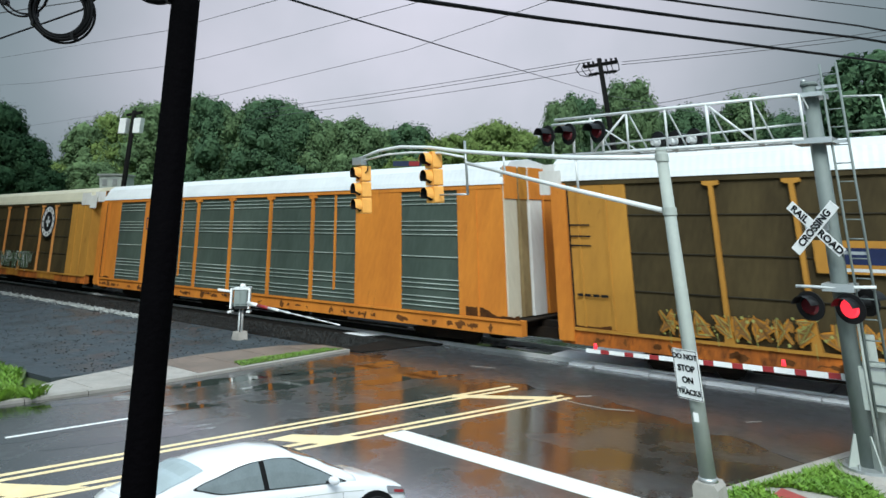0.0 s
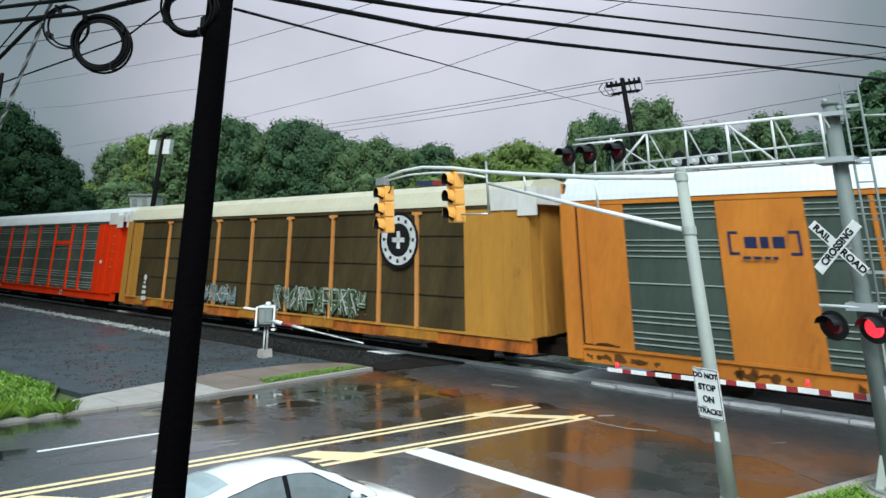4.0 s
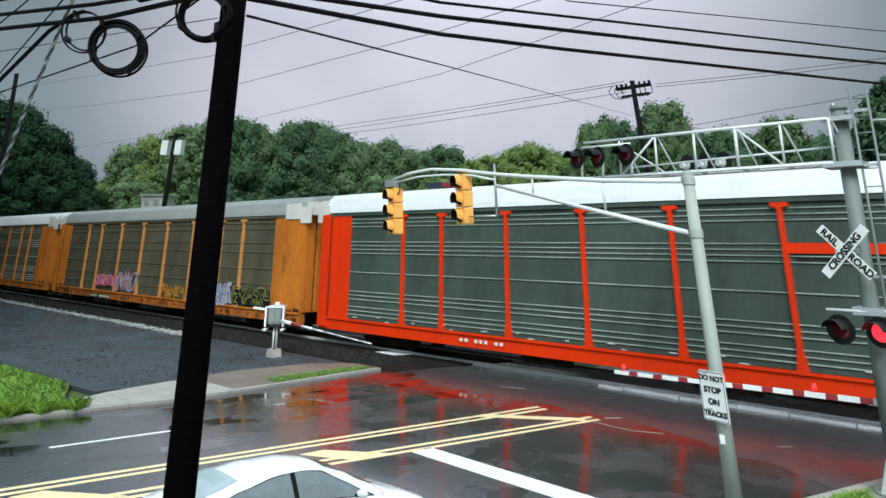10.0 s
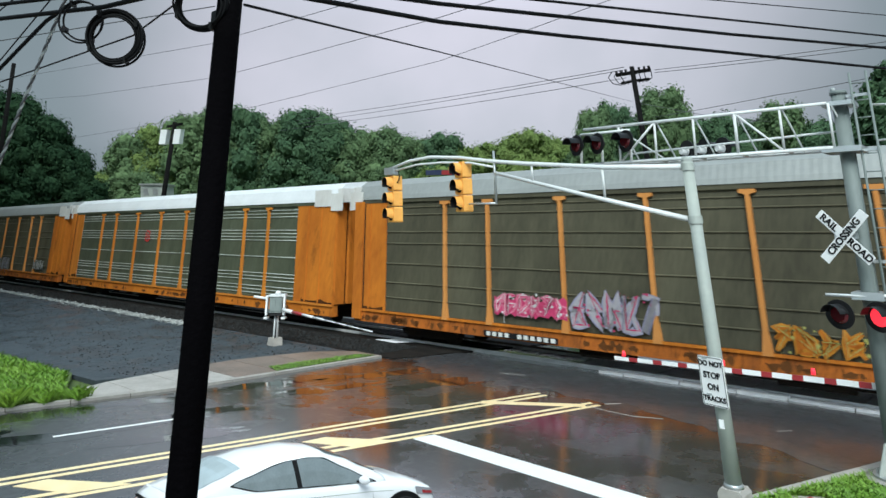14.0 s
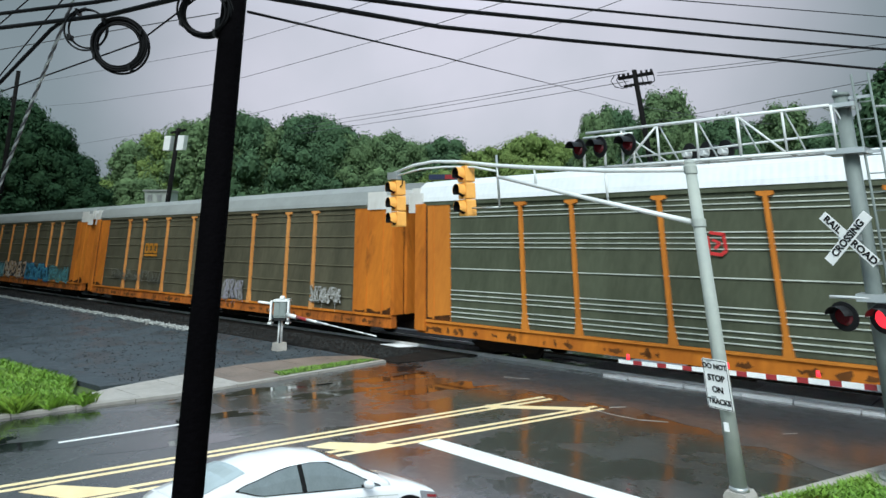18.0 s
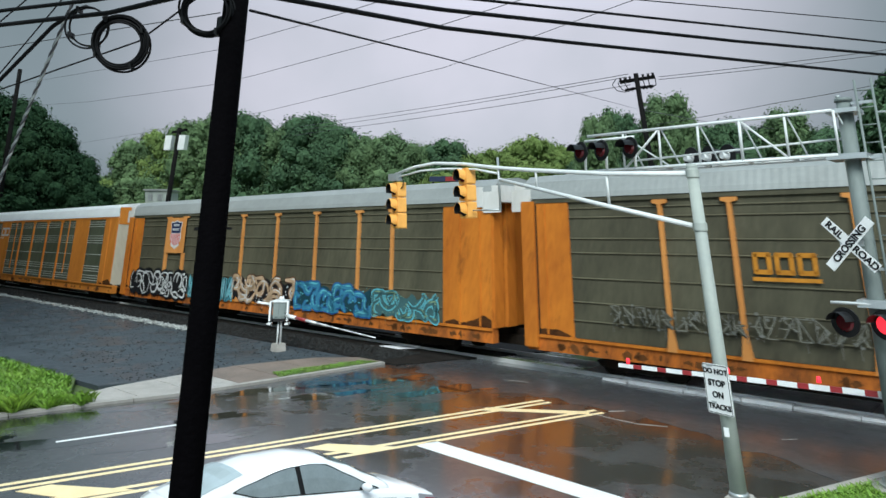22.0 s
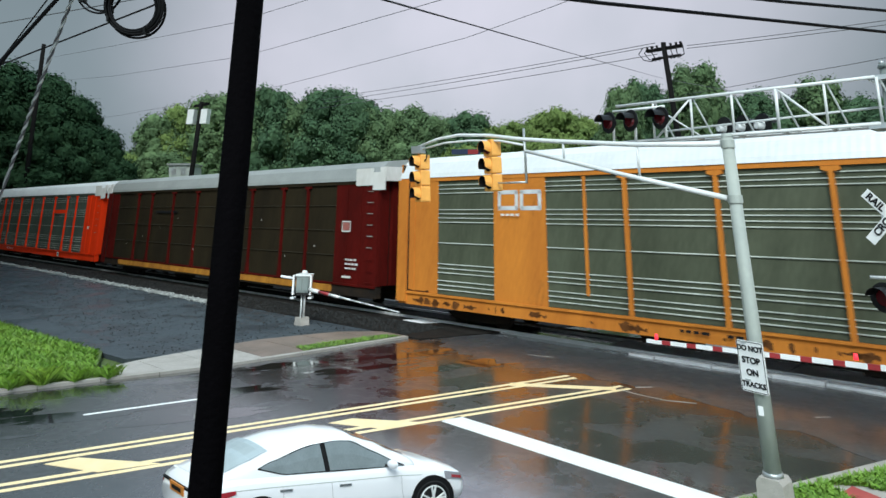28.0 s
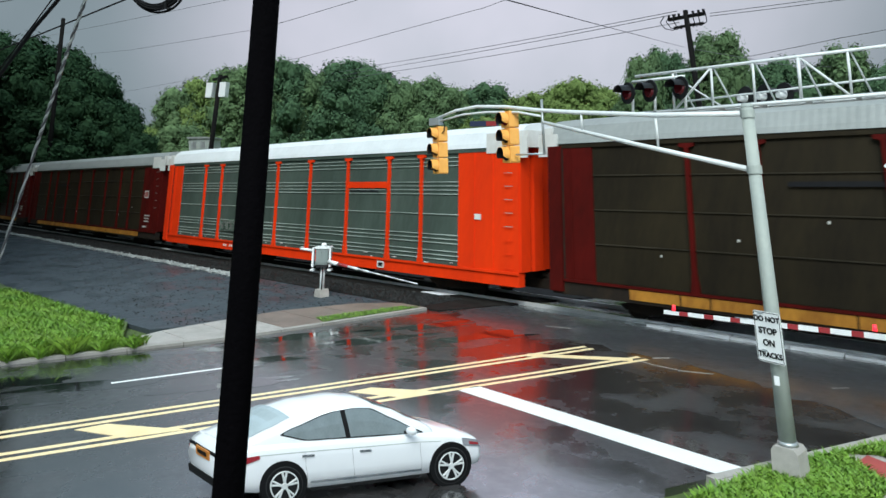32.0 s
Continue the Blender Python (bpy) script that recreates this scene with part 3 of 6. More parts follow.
# colour lightened for the sky caught on the wet rib tops
RIB_PALE = paint("galvanised_rib_sky_gleam", (0.36, 0.41, 0.37), (0.12, 0.15, 0.13), 0.9, 0.5, 0.3)
RIB_OLIVE = paint("dull_olive_rib", (0.15, 0.135, 0.090), (0.075, 0.066, 0.044), 0.9, 0.7, 0.4)
RIB_BROWN = paint("dark_rib", (0.040, 0.033, 0.022), (0.018, 0.015, 0.010), 0.9, 0.7, 0.5)
END_WHITE = paint("white_end_plate", (0.72, 0.71, 0.69), (0.44, 0.40, 0.36), 0.6)
END_DUN = paint("dirty_dun_end_plate", (0.30, 0.22, 0.11), (0.15, 0.10, 0.05), 0.9, 1.6)
END_CREAM = paint("cream_end_plate", (0.60, 0.55, 0.44), (0.36, 0.31, 0.24), 0.7)
POST_PALE = paint("sun_faded_orange_paint", (0.66, 0.285, 0.085), (0.48, 0.175, 0.045), 0.7, 0.9)
RUST = paint("rusty_orange_sill", (0.60, 0.165, 0.026), (0.14, 0.05, 0.02), 0.95, 1.6, 0.7, wear=((0.04, 0.02, 0.012), 0.55, 2.2))
PAD_YELLOW = paint("dirty_yellow_pad", (0.52, 0.23, 0.035), (0.24, 0.09, 0.02), 0.9, 1.6, 0.7)
HALF, FACE = 13.2, 1.5       # half a car's length, half its width
PITCH = 27.7
POSTS = [-8.7, -6.85, -4.1, -1.35, 1.35, 4.1, 6.75, 8.6]
RIBS_FULL = [4.70, 4.56, 4.42, 3.86, 3.72, 3.58, 3.44, 2.75, 2.06, 1.92, 1.78, 1.52, 1.38, 1.24]
RIBS_SOME = [4.66, 4.40, 3.80, 3.40, 2.70, 2.05, 1.55]
RIBS_FEW = [4.02, 3.05, 2.10]


WHEELS = {}


def rail_car(label, roof, frame_paint, panel, sill, end_paint, posts=POSTS, wide=(), rear=1.5, lead=2.5, ribs=RIBS_FULL, rib_paint=None,
             post_paint=None, white_strips=False, thin=(), post_foot=True):
    """One covered auto-carrying wagon: local x runs along the train, -y is the side towards the road. posts: x of the narrow posts;
    wide: (x0, x1) of plated bays; rear and lead: lengths of the plated bays at its ends."""
    car = thing("rail_car", label, "rail car", 0, 18.4, 0, "cars of the train")
    post_paint = post_paint or frame_paint
    rib_paint = rib_paint or RIB_PALE
    S = BODY
    side = -FACE
    nose = HALF - (0.5 if white_strips else 0.0)      # the body's leading end, set back on some cars
    part("side_sill", boxes((-HALF, HALF, side - 0.02, side + 0.25, 0.66, 1.08)), sill, car, slant=S)
    part("sill_lip", boxes((-HALF, HALF, side - 0.07, side - 0.021, 1.02, 1.09)), frame_paint, car, slant=S)
    part("far_sill", boxes((-HALF, HALF, FACE - 0.25, FACE, 0.66, 1.08)), sill, car, slant=S)
    part("underframe", boxes((-HALF + 0.3, HALF - 0.3, -1.25, 1.25, 0.80, 1.02)), UNDER, car, slant=S)
    part("centre_sill", boxes((-HALF - 0.4, HALF + 0.4, -0.25, 0.25, 0.50, 0.799)), UNDER, car, slant=S)
    part("deck", boxes((-HALF + 0.05, HALF - 0.05, -1.24, 1.24, 1.021, 1.06)), UNDER, car, slant=S)
    for x, r in ((-3.2, 0.22), (2.1, 0.26), (4.3, 0.18)):
        part("air_tank", one(tube, [(x - 0.8, -0.85, 0.55), (x + 0.8, -0.85, 0.55)], r, 12), UNDER, car, slant=S, smooth=True)
    part("brake_rod", one(tube, [(-8.4, -1.1, 0.46), (8.4, -1.1, 0.46)], 0.035, 6), UNDER, car, slant=S)
    part("top_rail", boxes((-HALF, nose, side - 0.03, side + 0.12, 4.86, 4.985)), frame_paint if white_strips else panel, car, slant=S)
    part("far_top_rail", boxes((-HALF, nose, FACE - 0.12, FACE, 4.86, 4.985)), panel, car, slant=S)
    part("far_side", boxes((-HALF + 0.02, nose - 0.02, FACE - 0.09, FACE - 0.02, 1.08, 4.86)), panel, car, slant=S)
    # plated bays with upright stiffeners
    plates = [(-HALF, -HALF + rear), (nose - lead, nose)] + list(wide)
    for x0, x1 in plates:
        mat = end_paint if x0 == nose - lead else frame_paint
        bay = part("plated_bay", boxes((x0, x1, side - 0.015, side + 0.06, 1.09, 4.86)), mat, car, slant=S)
        if (x0, x1) not in wide:
            k = x0 + 0.75
            while k < x1 - 0.3:
                part("stiffener", boxes((k - 0.03, k + 0.03, side - 0.05, side - 0.016, 1.12, 4.84)), mat, bay, slant=S)
                k += 0.85
    # screened bays, each a sheet between two posts
    edges = sorted([p for pl in plates for p in pl])[1:-1]
    for a, b in zip(edges[0::2], edges[1::2]):
        cuts = [a] + [p for p in sorted(posts) if a + 0.3 < p < b - 0.3] + [b]
        for c, d in zip(cuts[:-1], cuts[1:]):
            part("side_screen", boxes((c + 0.002, d - 0.002, side + 0.03, side + 0.055, 1.09, 4.86)), panel, car, slant=S)
        for z in ribs:
            bm = one(prism, [(a + 0.003, z), (b - 0.003, z), (b - 0.003, z + 0.03), (a + 0.003, z + 0.03)], side + 0.0, side + 0.029)
            for v in bm.verts:
                if v.co.y < side + 0.01 and v.co.z > z + 0.02:
                    v.co.z -= 0.012
            part("rib", bm, rib_paint, car, slant=S)
    # posts: T head, shaft, flared foot
    for x in posts:
        f = 0.13 if post_foot else 0.055
        o = [(x - 0.052, 1.60), (x - f, 1.02), (x + f, 1.02), (x + 0.052, 1.60), (x + 0.052, 4.72), (x + 0.20, 4.76), (x + 0.20, 4.85), (x - 0.20, 4.85), (x - 0.20, 4.76), (x - 0.052, 4.72)]
        part("post", one(prism, o, side - 0.075, side + 0.029), post_paint, car, slant=S)
    for x in thin:
        part("thin_post", boxes((x - 0.045, x + 0.045, side - 0.02, side + 0.028, 1.5, 4.84)), post_paint, car, slant=S)
    # roof: corrugated crown with sloping shoulders
    bm = bmesh.new()
    prof = [(side - 0.05, 4.99), (side + 0.0, 5.14), (side + 0.18, 5.52), (side + 0.46, 5.72), (0, 5.84), (FACE - 0.5, 5.72), (FACE - 0.22, 5.5), (FACE + 0.03, 4.99)]
    prev, steps = None, 264
    for i in range(steps + 1):
        x = -HALF - 0.05 + (HALF + nose + 0.1) * i / steps
        up = 0.004 if i % 2 else 0.0
        ring = [bm.verts.new((x, y - (up if y < 0 else -up), z + up)) for y, z in prof]
        if prev:
            for j in range(len(prof) - 1):
                bm.faces.new((prev[j], ring[j], ring[j + 1], prev[j + 1]))
        else:
            bm.faces.new(ring)
        prev = ring
    bm.faces.new(prev[::-1])
    part("roof", bm, roof, car, slant=S)
    # end doors, facing along the train
    for s in (1, -1):
        x0 = nose if s > 0 else -HALF
        tones = (END_CREAM, END_DUN, END_WHITE, end_paint) if white_strips and s > 0 else (end_paint,) * 5
        top = 5.52 if white_strips else 4.95
        part("end_recess", boxes((*sorted((x0 - s * 0.06, x0 - s * 0.03)), side + 0.03, FACE - 0.03, 1.1, top - 0.02)), UNDER, car, slant=S)
        strips = ((0.03, 0.66), (0.76, 0.40), (1.22, 0.70), (1.98, 0.95)) if white_strips and s > 0 else [(0.03 + 0.59 * k, 0.48) for k in range(5)]
        for k, (y0, broad) in enumerate(strips):
            y0 += side
            out = (0.06, 0.13, 0.20, 0.26)[k] if len(strips) == 4 else 0.05 + 0.07 * (k % 2)
            xx = sorted((x0 - s * 0.03, x0 + s * out))
            part("end_door_leaf", boxes((xx[0], xx[1], y0, y0 + broad, 1.1, top)), tones[k], car, slant=S)
            if white_strips and s > 0:
                part("end_cap_plate", boxes((xx[1] - 0.02, xx[1] + 0.025, y0 - 0.01, y0 + broad + 0.02, 4.55, top + 0.03)), (end_paint, PAD_YELLOW, end_paint, end_paint)[k], car, slant=S)
        if white_strips:
            continue
        part("end_gable", boxes((*sorted((x0 - s * 0.02, x0 + s * 0.36)), side + 0.06, FACE - 0.1, 4.96, 5.50)), end_paint if white_strips else END_WHITE, car, slant=S)
        if not white_strips:
            part("gable_flap", boxes((*sorted((x0 - s * 0.30, x0 + s * 0.42)), side - 0.06, side - 0.031, 4.62, 5.30)), END_WHITE, car, slant=S)
            if s > 0:
                part("roof_end_plate", boxes((HALF - 1.35, HALF - 0.31, side - 0.055, side - 0.031, 4.80, 5.46)), END_WHITE, car, "pale dirty plate at the roof's end", slant=S)
    # proud corner post at the rear, with a dark seam beside it
    part("corner_post", boxes((-HALF - 0.03, -HALF + 0.42, side - 0.12, side - 0.016, 0.74, 4.92)), end_paint, car, slant=S)
    part("corner_seam", boxes((-HALF + 0.425, -HALF + 0.475, side - 0.03, side - 0.0165, 1.10, 4.84)), UNDER, car, slant=S)
    # ladder on the leading corner
    for k in range(9 if frame_paint in (RED, MAROON) else 0):
        z = 1.2 + 0.42 * k
        part("ladder_rung", boxes((HALF - 0.55, HALF - 0.22, side - 0.08, side - 0.065, z, z + 0.02)), frame_paint if k < 3 else RIB_PALE, car, slant=S)
    # trucks: side frames, bolster, and turning wheelsets
    wheels = WHEELS.setdefault(car.name, [])
    for cx in (-9.9, 9.9):
        for y in (-1.0, 0.86):
            part("truck_frame", one(prism, [(cx - 1.35, 0.50), (cx - 1.2, 0.36), (cx - 0.5, 0.28), (cx + 0.5, 0.28), (cx + 1.2, 0.36), (cx + 1.35, 0.50), (cx + 0.6, 0.66), (cx - 0.6, 0.66)], y, y + 0.14), UNDER, car, slant=S)
        part("bolster", boxes((cx - 0.25, cx + 0.25, -0.86, 0.86, 0.42, 0.499)), UNDER, car, slant=S)
        for wx in (cx - 0.88, cx + 0.88):
            bm = bmesh.new()
            for y in (-0.78, 0.66):
                tube(bm, [(0, y, 0), (0, y + 0.12, 0)], 0.40, 20)
            tube(bm, [(0, -0.8, 0), (0, 0.8, 0)], 0.08, 8)
            w = part("wheelset", bm, UNDER, car)
            w.location = (wx + S[0] * 0.475, S[1] * 0.475, 0.475)
            wheels.append((w, w.location.copy()))
    part("coupler", boxes((HALF - 0.2, HALF + 0.66, -0.12, 0.12, 0.74, 0.98)), UNDER, car, slant=S)
    return car


def decal(car, name, mat, shapes, lift=0.082, label="", kind=""):
    """Flat painted marks on the road side: each an outline in x and z."""
    bm = bmesh.new()
    for o in shapes:
        f = bm.faces.new([bm.verts.new((x, -FACE - lift, z)) for x, z in o])
        f.normal_update()
        if f.normal.y > 0:
            f.normal_flip()
    return part(name, bm, mat, car, label, slant=BODY, kind=kind)


def plate(x0, x1, z0, z1):
    return [(x0, z0), (x1, z0), (x1, z1), (x0, z1)]


def ribbon(pts, w):
    """Quads along a bent stroke."""
    out = []
    for (x0, z0), (x1, z1) in zip(pts[:-1], pts[1:]):
        d = Vector((x1 - x0, z1 - z0)).normalized() * w / 2
        n = Vector((-d.y, d.x))
        out.append([(x0 - n.x - d.x * .6, z0 - n.y - d.y * .6), (x1 - n.x + d.x * .6, z1 - n.y + d.y * .6), (x1 + n.x + d.x * .6, z1 + n.y + d.y * .6), (x0 + n.x - d.x * .6, z0 + n.y - d.y * .6)])
    return out


SPRAY = {}


def spray(name, rgb, dark=0.6):
    if name not in SPRAY:
        SPRAY[name] = material("spray_paint_" + name, rgb, 0.6, alt=tuple(c * dark for c in rgb), scale=2.2, amount=0.8, spec=0.15)
    return SPRAY[name]


def curved(pts, n=5):
    """A smooth run through bent points."""
    out = []
    for i in range(len(pts) - 1):
        p0, p1, p2, p3 = (Vector(pts[max(0, min(len(pts) - 1, j))]) for j in (i - 1, i, i + 1, i + 2))
        for k in range(n):
            t = k / n
            out.append(tuple(0.5 * (2 * p1 + (p2 - p0) * t + (2 * p0 - 5 * p1 + 4 * p2 - p3) * t * t + (3 * p1 - p0 - 3 * p2 + p3) * t ** 3)))
    return out + [tuple(pts[-1])]


def brushed(pts, w0, w1):
    """Quads along a smooth run, swelling from w0 to w1 and back."""
    edge = []
    for i, p in enumerate(pts):
        a, b = Vector(pts[max(0, i - 1)]), Vector(pts[min(len(pts) - 1, i + 1)])
        d = (b - a).normalized()
        w = w0 + (w1 - w0) * math.sin(math.pi * i / (len(pts) - 1))
        edge.append(((p[0] - d.y * w / 2, p[1] + d.x * w / 2), (p[0] + d.y * w / 2, p[1] - d.x * w / 2)))
    return [[a[0], b[0], b[1], a[1]] for a, b in zip(edge[:-1], edge[1:])]


def graffiti(car, x0, x1, z0, z1, seed, fill, line, high=None, cell=0.75, label="", dense=1.0, back=None, lift=0.079, blocky=False, thin=1.0):
    """Sprayed lettering-like curls that spell nothing: swelling strokes with outlines, highlights, drips and a ragged backing."""
    rng = random.Random(seed)
    tall = z1 - z0
    under, over, shine, flecks = [], [], [], []
    n = max(2, round((x1 - x0) / (cell * 0.75)))
    wide = (x1 - x0) / n
    for k in range(n):
        cx = x0 + wide * (k + 0.5)
        for j in range(rng.choice((2, 2, 3)) if dense > 0.9 else 2):
            a = rng.uniform(0, 6.28)
            bend = rng.choice((-1, 1)) * rng.uniform(1.6, 4.2)
            reach = tall * rng.uniform(0.26, 0.42)
            pts = [(cx + rng.uniform(-0.4, 0.4) * wide, z0 + tall * rng.uniform(0.12, 0.88))]
            for i in range(4):
                pts.append((min(x1 - 0.04, max(x0 + 0.04, pts[-1][0] + reach * math.cos(a))), min(z1 - 0.06 * tall, max(z0 + 0.06 * tall, pts[-1][1] + reach * math.sin(a)))))
                a += bend / 3
            if blocky:
                # angular strokes between the corners of a letter's box
                nodes = [(cx + wide * u, z0 + tall * v) for u in (-0.36, 0.0, 0.36) for v in (0.1, 0.5, 0.9)]
                pts = rng.sample([nodes[0], nodes[2], nodes[6], nodes[8], nodes[1], nodes[7], nodes[4]], 4)
            run = [p for a, b in zip(pts[:-1], pts[1:]) for p in (a, tuple((Vector(a) + Vector(b)) / 2))] + [pts[-1]] if blocky else curved(pts)
            w = tall * rng.uniform(0.13, 0.21) * (0.8 if blocky else 1.0) * (1.0 if dense > 0.9 else 0.4)
            under += brushed(run, w * 0.9, w * 1.25 + 0.07)
            over += brushed(run, w * 0.45 * thin, w * thin)
            if rng.random() < 0.8:
                i = rng.randint(0, len(run) // 2)
                shine += brushed([(x + 0.2 * w, z + 0.22 * w) for x, z in run[i:i + 8]], 0.012, w * 0.30)
        for i in range(5):
            fx, fz, q = cx + rng.uniform(-0.6, 0.6) * wide, rng.uniform(z0, z1), rng.uniform(0.012, 0.045)
            flecks.append(disc(fx, fz, q, 6))
        if rng.random() < 0.4:
            fx = cx + rng.uniform(-0.4, 0.4) * wide
            flecks.append(plate(fx, fx + 0.014, z0 - rng.uniform(0.05, 0.25), z0 + 0.2 * tall))
    if back:
        edge = [(x0 + (x1 - x0) * i / 24, z0 + 0.06 * tall * math.sin(i * 1.9 + seed) + rng.uniform(0, 0.08)) for i in range(25)] + [(x1 - (x1 - x0) * i / 24, z1 - 0.10 * tall * (1 + math.sin(i * 1.3 + seed)) - rng.uniform(0, 0.08)) for i in range(25)]
        decal(car, "graffiti_backing", back, [edge], lift, "sprayed backing of the graffiti")
    g = decal(car, "graffiti_outline", line, under, lift + 0.003, label or "sprayed graffiti shapes low on the side", kind="stuff")
    decal(g, "graffiti_fill", fill, over, lift + 0.006, kind="stuff")
    decal(g, "graffiti_highlight", high or line, shine + flecks, lift + 0.009, kind="stuff")


WHITE_INK = spray("white", (0.70, 0.70, 0.70))
BLACK_INK = spray("black", (0.012, 0.012, 0.014))
CYAN_INK = spray("cyan", (0.14, 0.50, 0.58))
BLUE_INK = spray("blue", (0.03, 0.12, 0.30))
PINK_INK = spray("pink", (0.62, 0.06, 0.16))
GREEN_INK = spray("pale_green", (0.22, 0.33, 0.20))
SAND_INK = spray("sand", (0.56, 0.38, 0.24))
LILAC_INK = spray("lilac", (0.38, 0.36, 0.48))
LIME_INK = spray("lime", (0.42, 0.40, 0.12))
GREY_INK = spray("grey", (0.20, 0.20, 0.18))
AMBER_INK = spray("amber", (0.62, 0.25, 0.03))
RED_INK = spray("red", (0.70, 0.05, 0.05))
NAVY_INK = spray("navy", (0.02, 0.03, 0.09))
MARK_WHITE = spray("stencil_white", (0.72, 0.70, 0.66), 0.8)


def stencils(car, x, z, mat, rows=2, seed=1):
    """Small unreadable stencilled lines as plain bars."""
    rng = random.Random(seed)
    for r in range(rows):
        k = x
        for i in range(4):
            w = rng.uniform(0.08, 0.22)
            decal(car, "stencil_bar", mat, [plate(k, k + w, z - 0.16 * r, z - 0.16 * r + 0.07)], 0.079)
            k += w + 0.05


def disc(cx, cz, r, n=24):
    return [(cx + r * math.cos(2 * math.pi * i / n), cz + r * math.sin(2 * math.pi * i / n)) for i in range(n)]


def annulus(cx, cz, r0, r1, n=24):
    o, i = disc(cx, cz, r1, n), disc(cx, cz, r0, n)
    return [[o[k], o[(k + 1) % n], i[(k + 1) % n], i[k]] for k in range(n)]


CN = dict(roof=ROOF_WHITE, frame_paint=ORANGE, panel=PANEL_GREY, posts=[-3.95, -1.35, 1.35, 3.95], wide=[(-8.75, -6.7), (6.3, 8.5)], sill=ORANGE, end_paint=ORANGE, white_strips=True, rear=1.9, lead=1.75, thin=(-5.3, 5.2), post_foot=False)
OLIVE = dict(rear=1.6, lead=2.1, roof=ROOF_GREY, frame_paint=ORANGE_WORN, panel=PANEL_OLIVE, sill=RUST, end_paint=ORANGE_WORN, post_paint=POST_PALE, rib_paint=RIB_OLIVE, ribs=RIBS_SOME)
DARK = dict(roof=ROOF_GREY, frame_paint=MAROON, panel=PANEL_DARK, sill=UNDER, end_paint=MAROON, ribs=RIBS_FEW, rib_paint=RIB_BROWN, lead=2.6)
REDCAR = dict(roof=ROOF_WHITE, frame_paint=RED, panel=PANEL_GREY, sill=RED, end_paint=RED, lead=2.7, ribs=RIBS_FULL, rear=1.6)
specs = [
    dict(label="brown auto-rack rail car with yellow posts and graffiti", roof=ROOF_WHITE, frame_paint=YELLOW, panel=PANEL_BROWN, sill=RUST, end_paint=ORANGE, ribs=RIBS_FEW, rib_paint=RIB_BROWN, rear=2.2),
    dict(label="orange auto-rack rail car with pale grey screens", **CN),
    dict(label="brown auto-rack rail car with a round white badge", roof=ROOF_CREAM, frame_paint=YELLOW, panel=PANEL_BROWN, sill=RUST, end_paint=YELLOW, ribs=RIBS_FEW, rib_paint=RIB_BROWN, post_paint=POST_PALE, post_foot=False),
    dict(label="red auto-rack rail car with grey-green screens", **REDCAR),
    dict(OLIVE, label="olive auto-rack rail car with many-coloured graffiti"),
    dict(label="grey-green auto-rack rail car with orange posts", roof=ROOF_WHITE, frame_paint=ORANGE, panel=PANEL_SAGE, rib_paint=RIB_BRIGHT, sill=ORANGE_WORN, end_paint=ORANGE_WORN),
    dict(OLIVE, label="olive auto-rack rail car with orange posts and pale graffiti"),
    dict(OLIVE, label="olive auto-rack rail car with blue graffiti and a shield badge", posts=POSTS[2:]),
    dict(label="orange auto-rack rail car with pale grey screens", **dict(CN, panel=PANEL_SAGE, rib_paint=RIB_BRIGHT)),
    dict(label="dark brown auto-rack rail car with maroon end plates", **DARK),
    dict(label="red auto-rack rail car with grey-green screens", **REDCAR),
    dict(label="dark brown auto-rack rail car with maroon end plates", **DARK),
    dict(label="dark brown auto-rack rail car with maroon end plates", **DARK),
]
CARS = [rail_car(**spec) for spec in specs]
c0, c1, c2, c3, c4, c5, c6, c7, c8, c9, c10, c11, c12 = CARS

# car 0: a plated sign and rusty sprayed marks
decal(c0, "badge_plate", YELLOW, [plate(-6.6, -4.2, 2.75, 3.45)], 0.076)
decal(c0, "badge_mark", NAVY_INK, [plate(-6.1, -4.7, 2.95, 3.3)], 0.079)
decal(c0, "badge_underline", WHITE_INK, [plate(-6.1, -4.7, 2.80, 2.87)], 0.079)
graffiti(c0, -10.4, -5.0, 1.15, 1.75, 3, spray("rust", (0.32, 0.16, 0.05)), AMBER_INK, LIME_INK, 0.6, blocky=True)
graffiti(c0, -4.6, -2.6, 1.1, 2.0, 4, GREEN_INK, BLACK_INK, LIME_INK, 0.8, blocky=True)
for z in (3.75, 3.45, 3.2):
    decal(c0, "vent_slot", BLACK_INK, [plate(-12.75, -12.1, z, z + 0.04)], 0.055)
stencils(c0, -12.6, 1.9, BLACK_INK, 1, 5)
# car 1: dark blue bracketed badge
decal(c1, "badge_bracket", NAVY_INK, ribbon([(-8.3, 4.05), (-8.5, 4.05), (-8.5, 3.55), (-8.3, 3.55)], 0.07), 0.02)
decal(c1, "badge_bracket", NAVY_INK, ribbon([(-7.1, 4.05), (-6.9, 4.05), (-6.9, 3.55), (-7.1, 3.55)], 0.07), 0.02)
for x0, x1 in ((-8.15, -7.85), (-7.78, -7.58), (-7.5, -7.22)):
    decal(c1, "badge_mark", NAVY_INK, [plate(x0, x1, 3.68, 3.95)], 0.02)
stencils(c1, -8.2, 3.42, NAVY_INK, 1, 6)
stencils(c1, -3.0, 0.88, BLACK_INK, 1, 7)
stencils(c1, -1.6, 0.88, BLACK_INK, 1, 8)
# car 2: round badge, sprayed marks
badge = decal(c2, "round_badge", BLACK_INK, [disc(7.75, 3.9, 0.98)], 0.080)
decal(badge, "badge_ring", WHITE_INK, annulus(7.75, 3.9, 0.58, 0.86), 0.084)
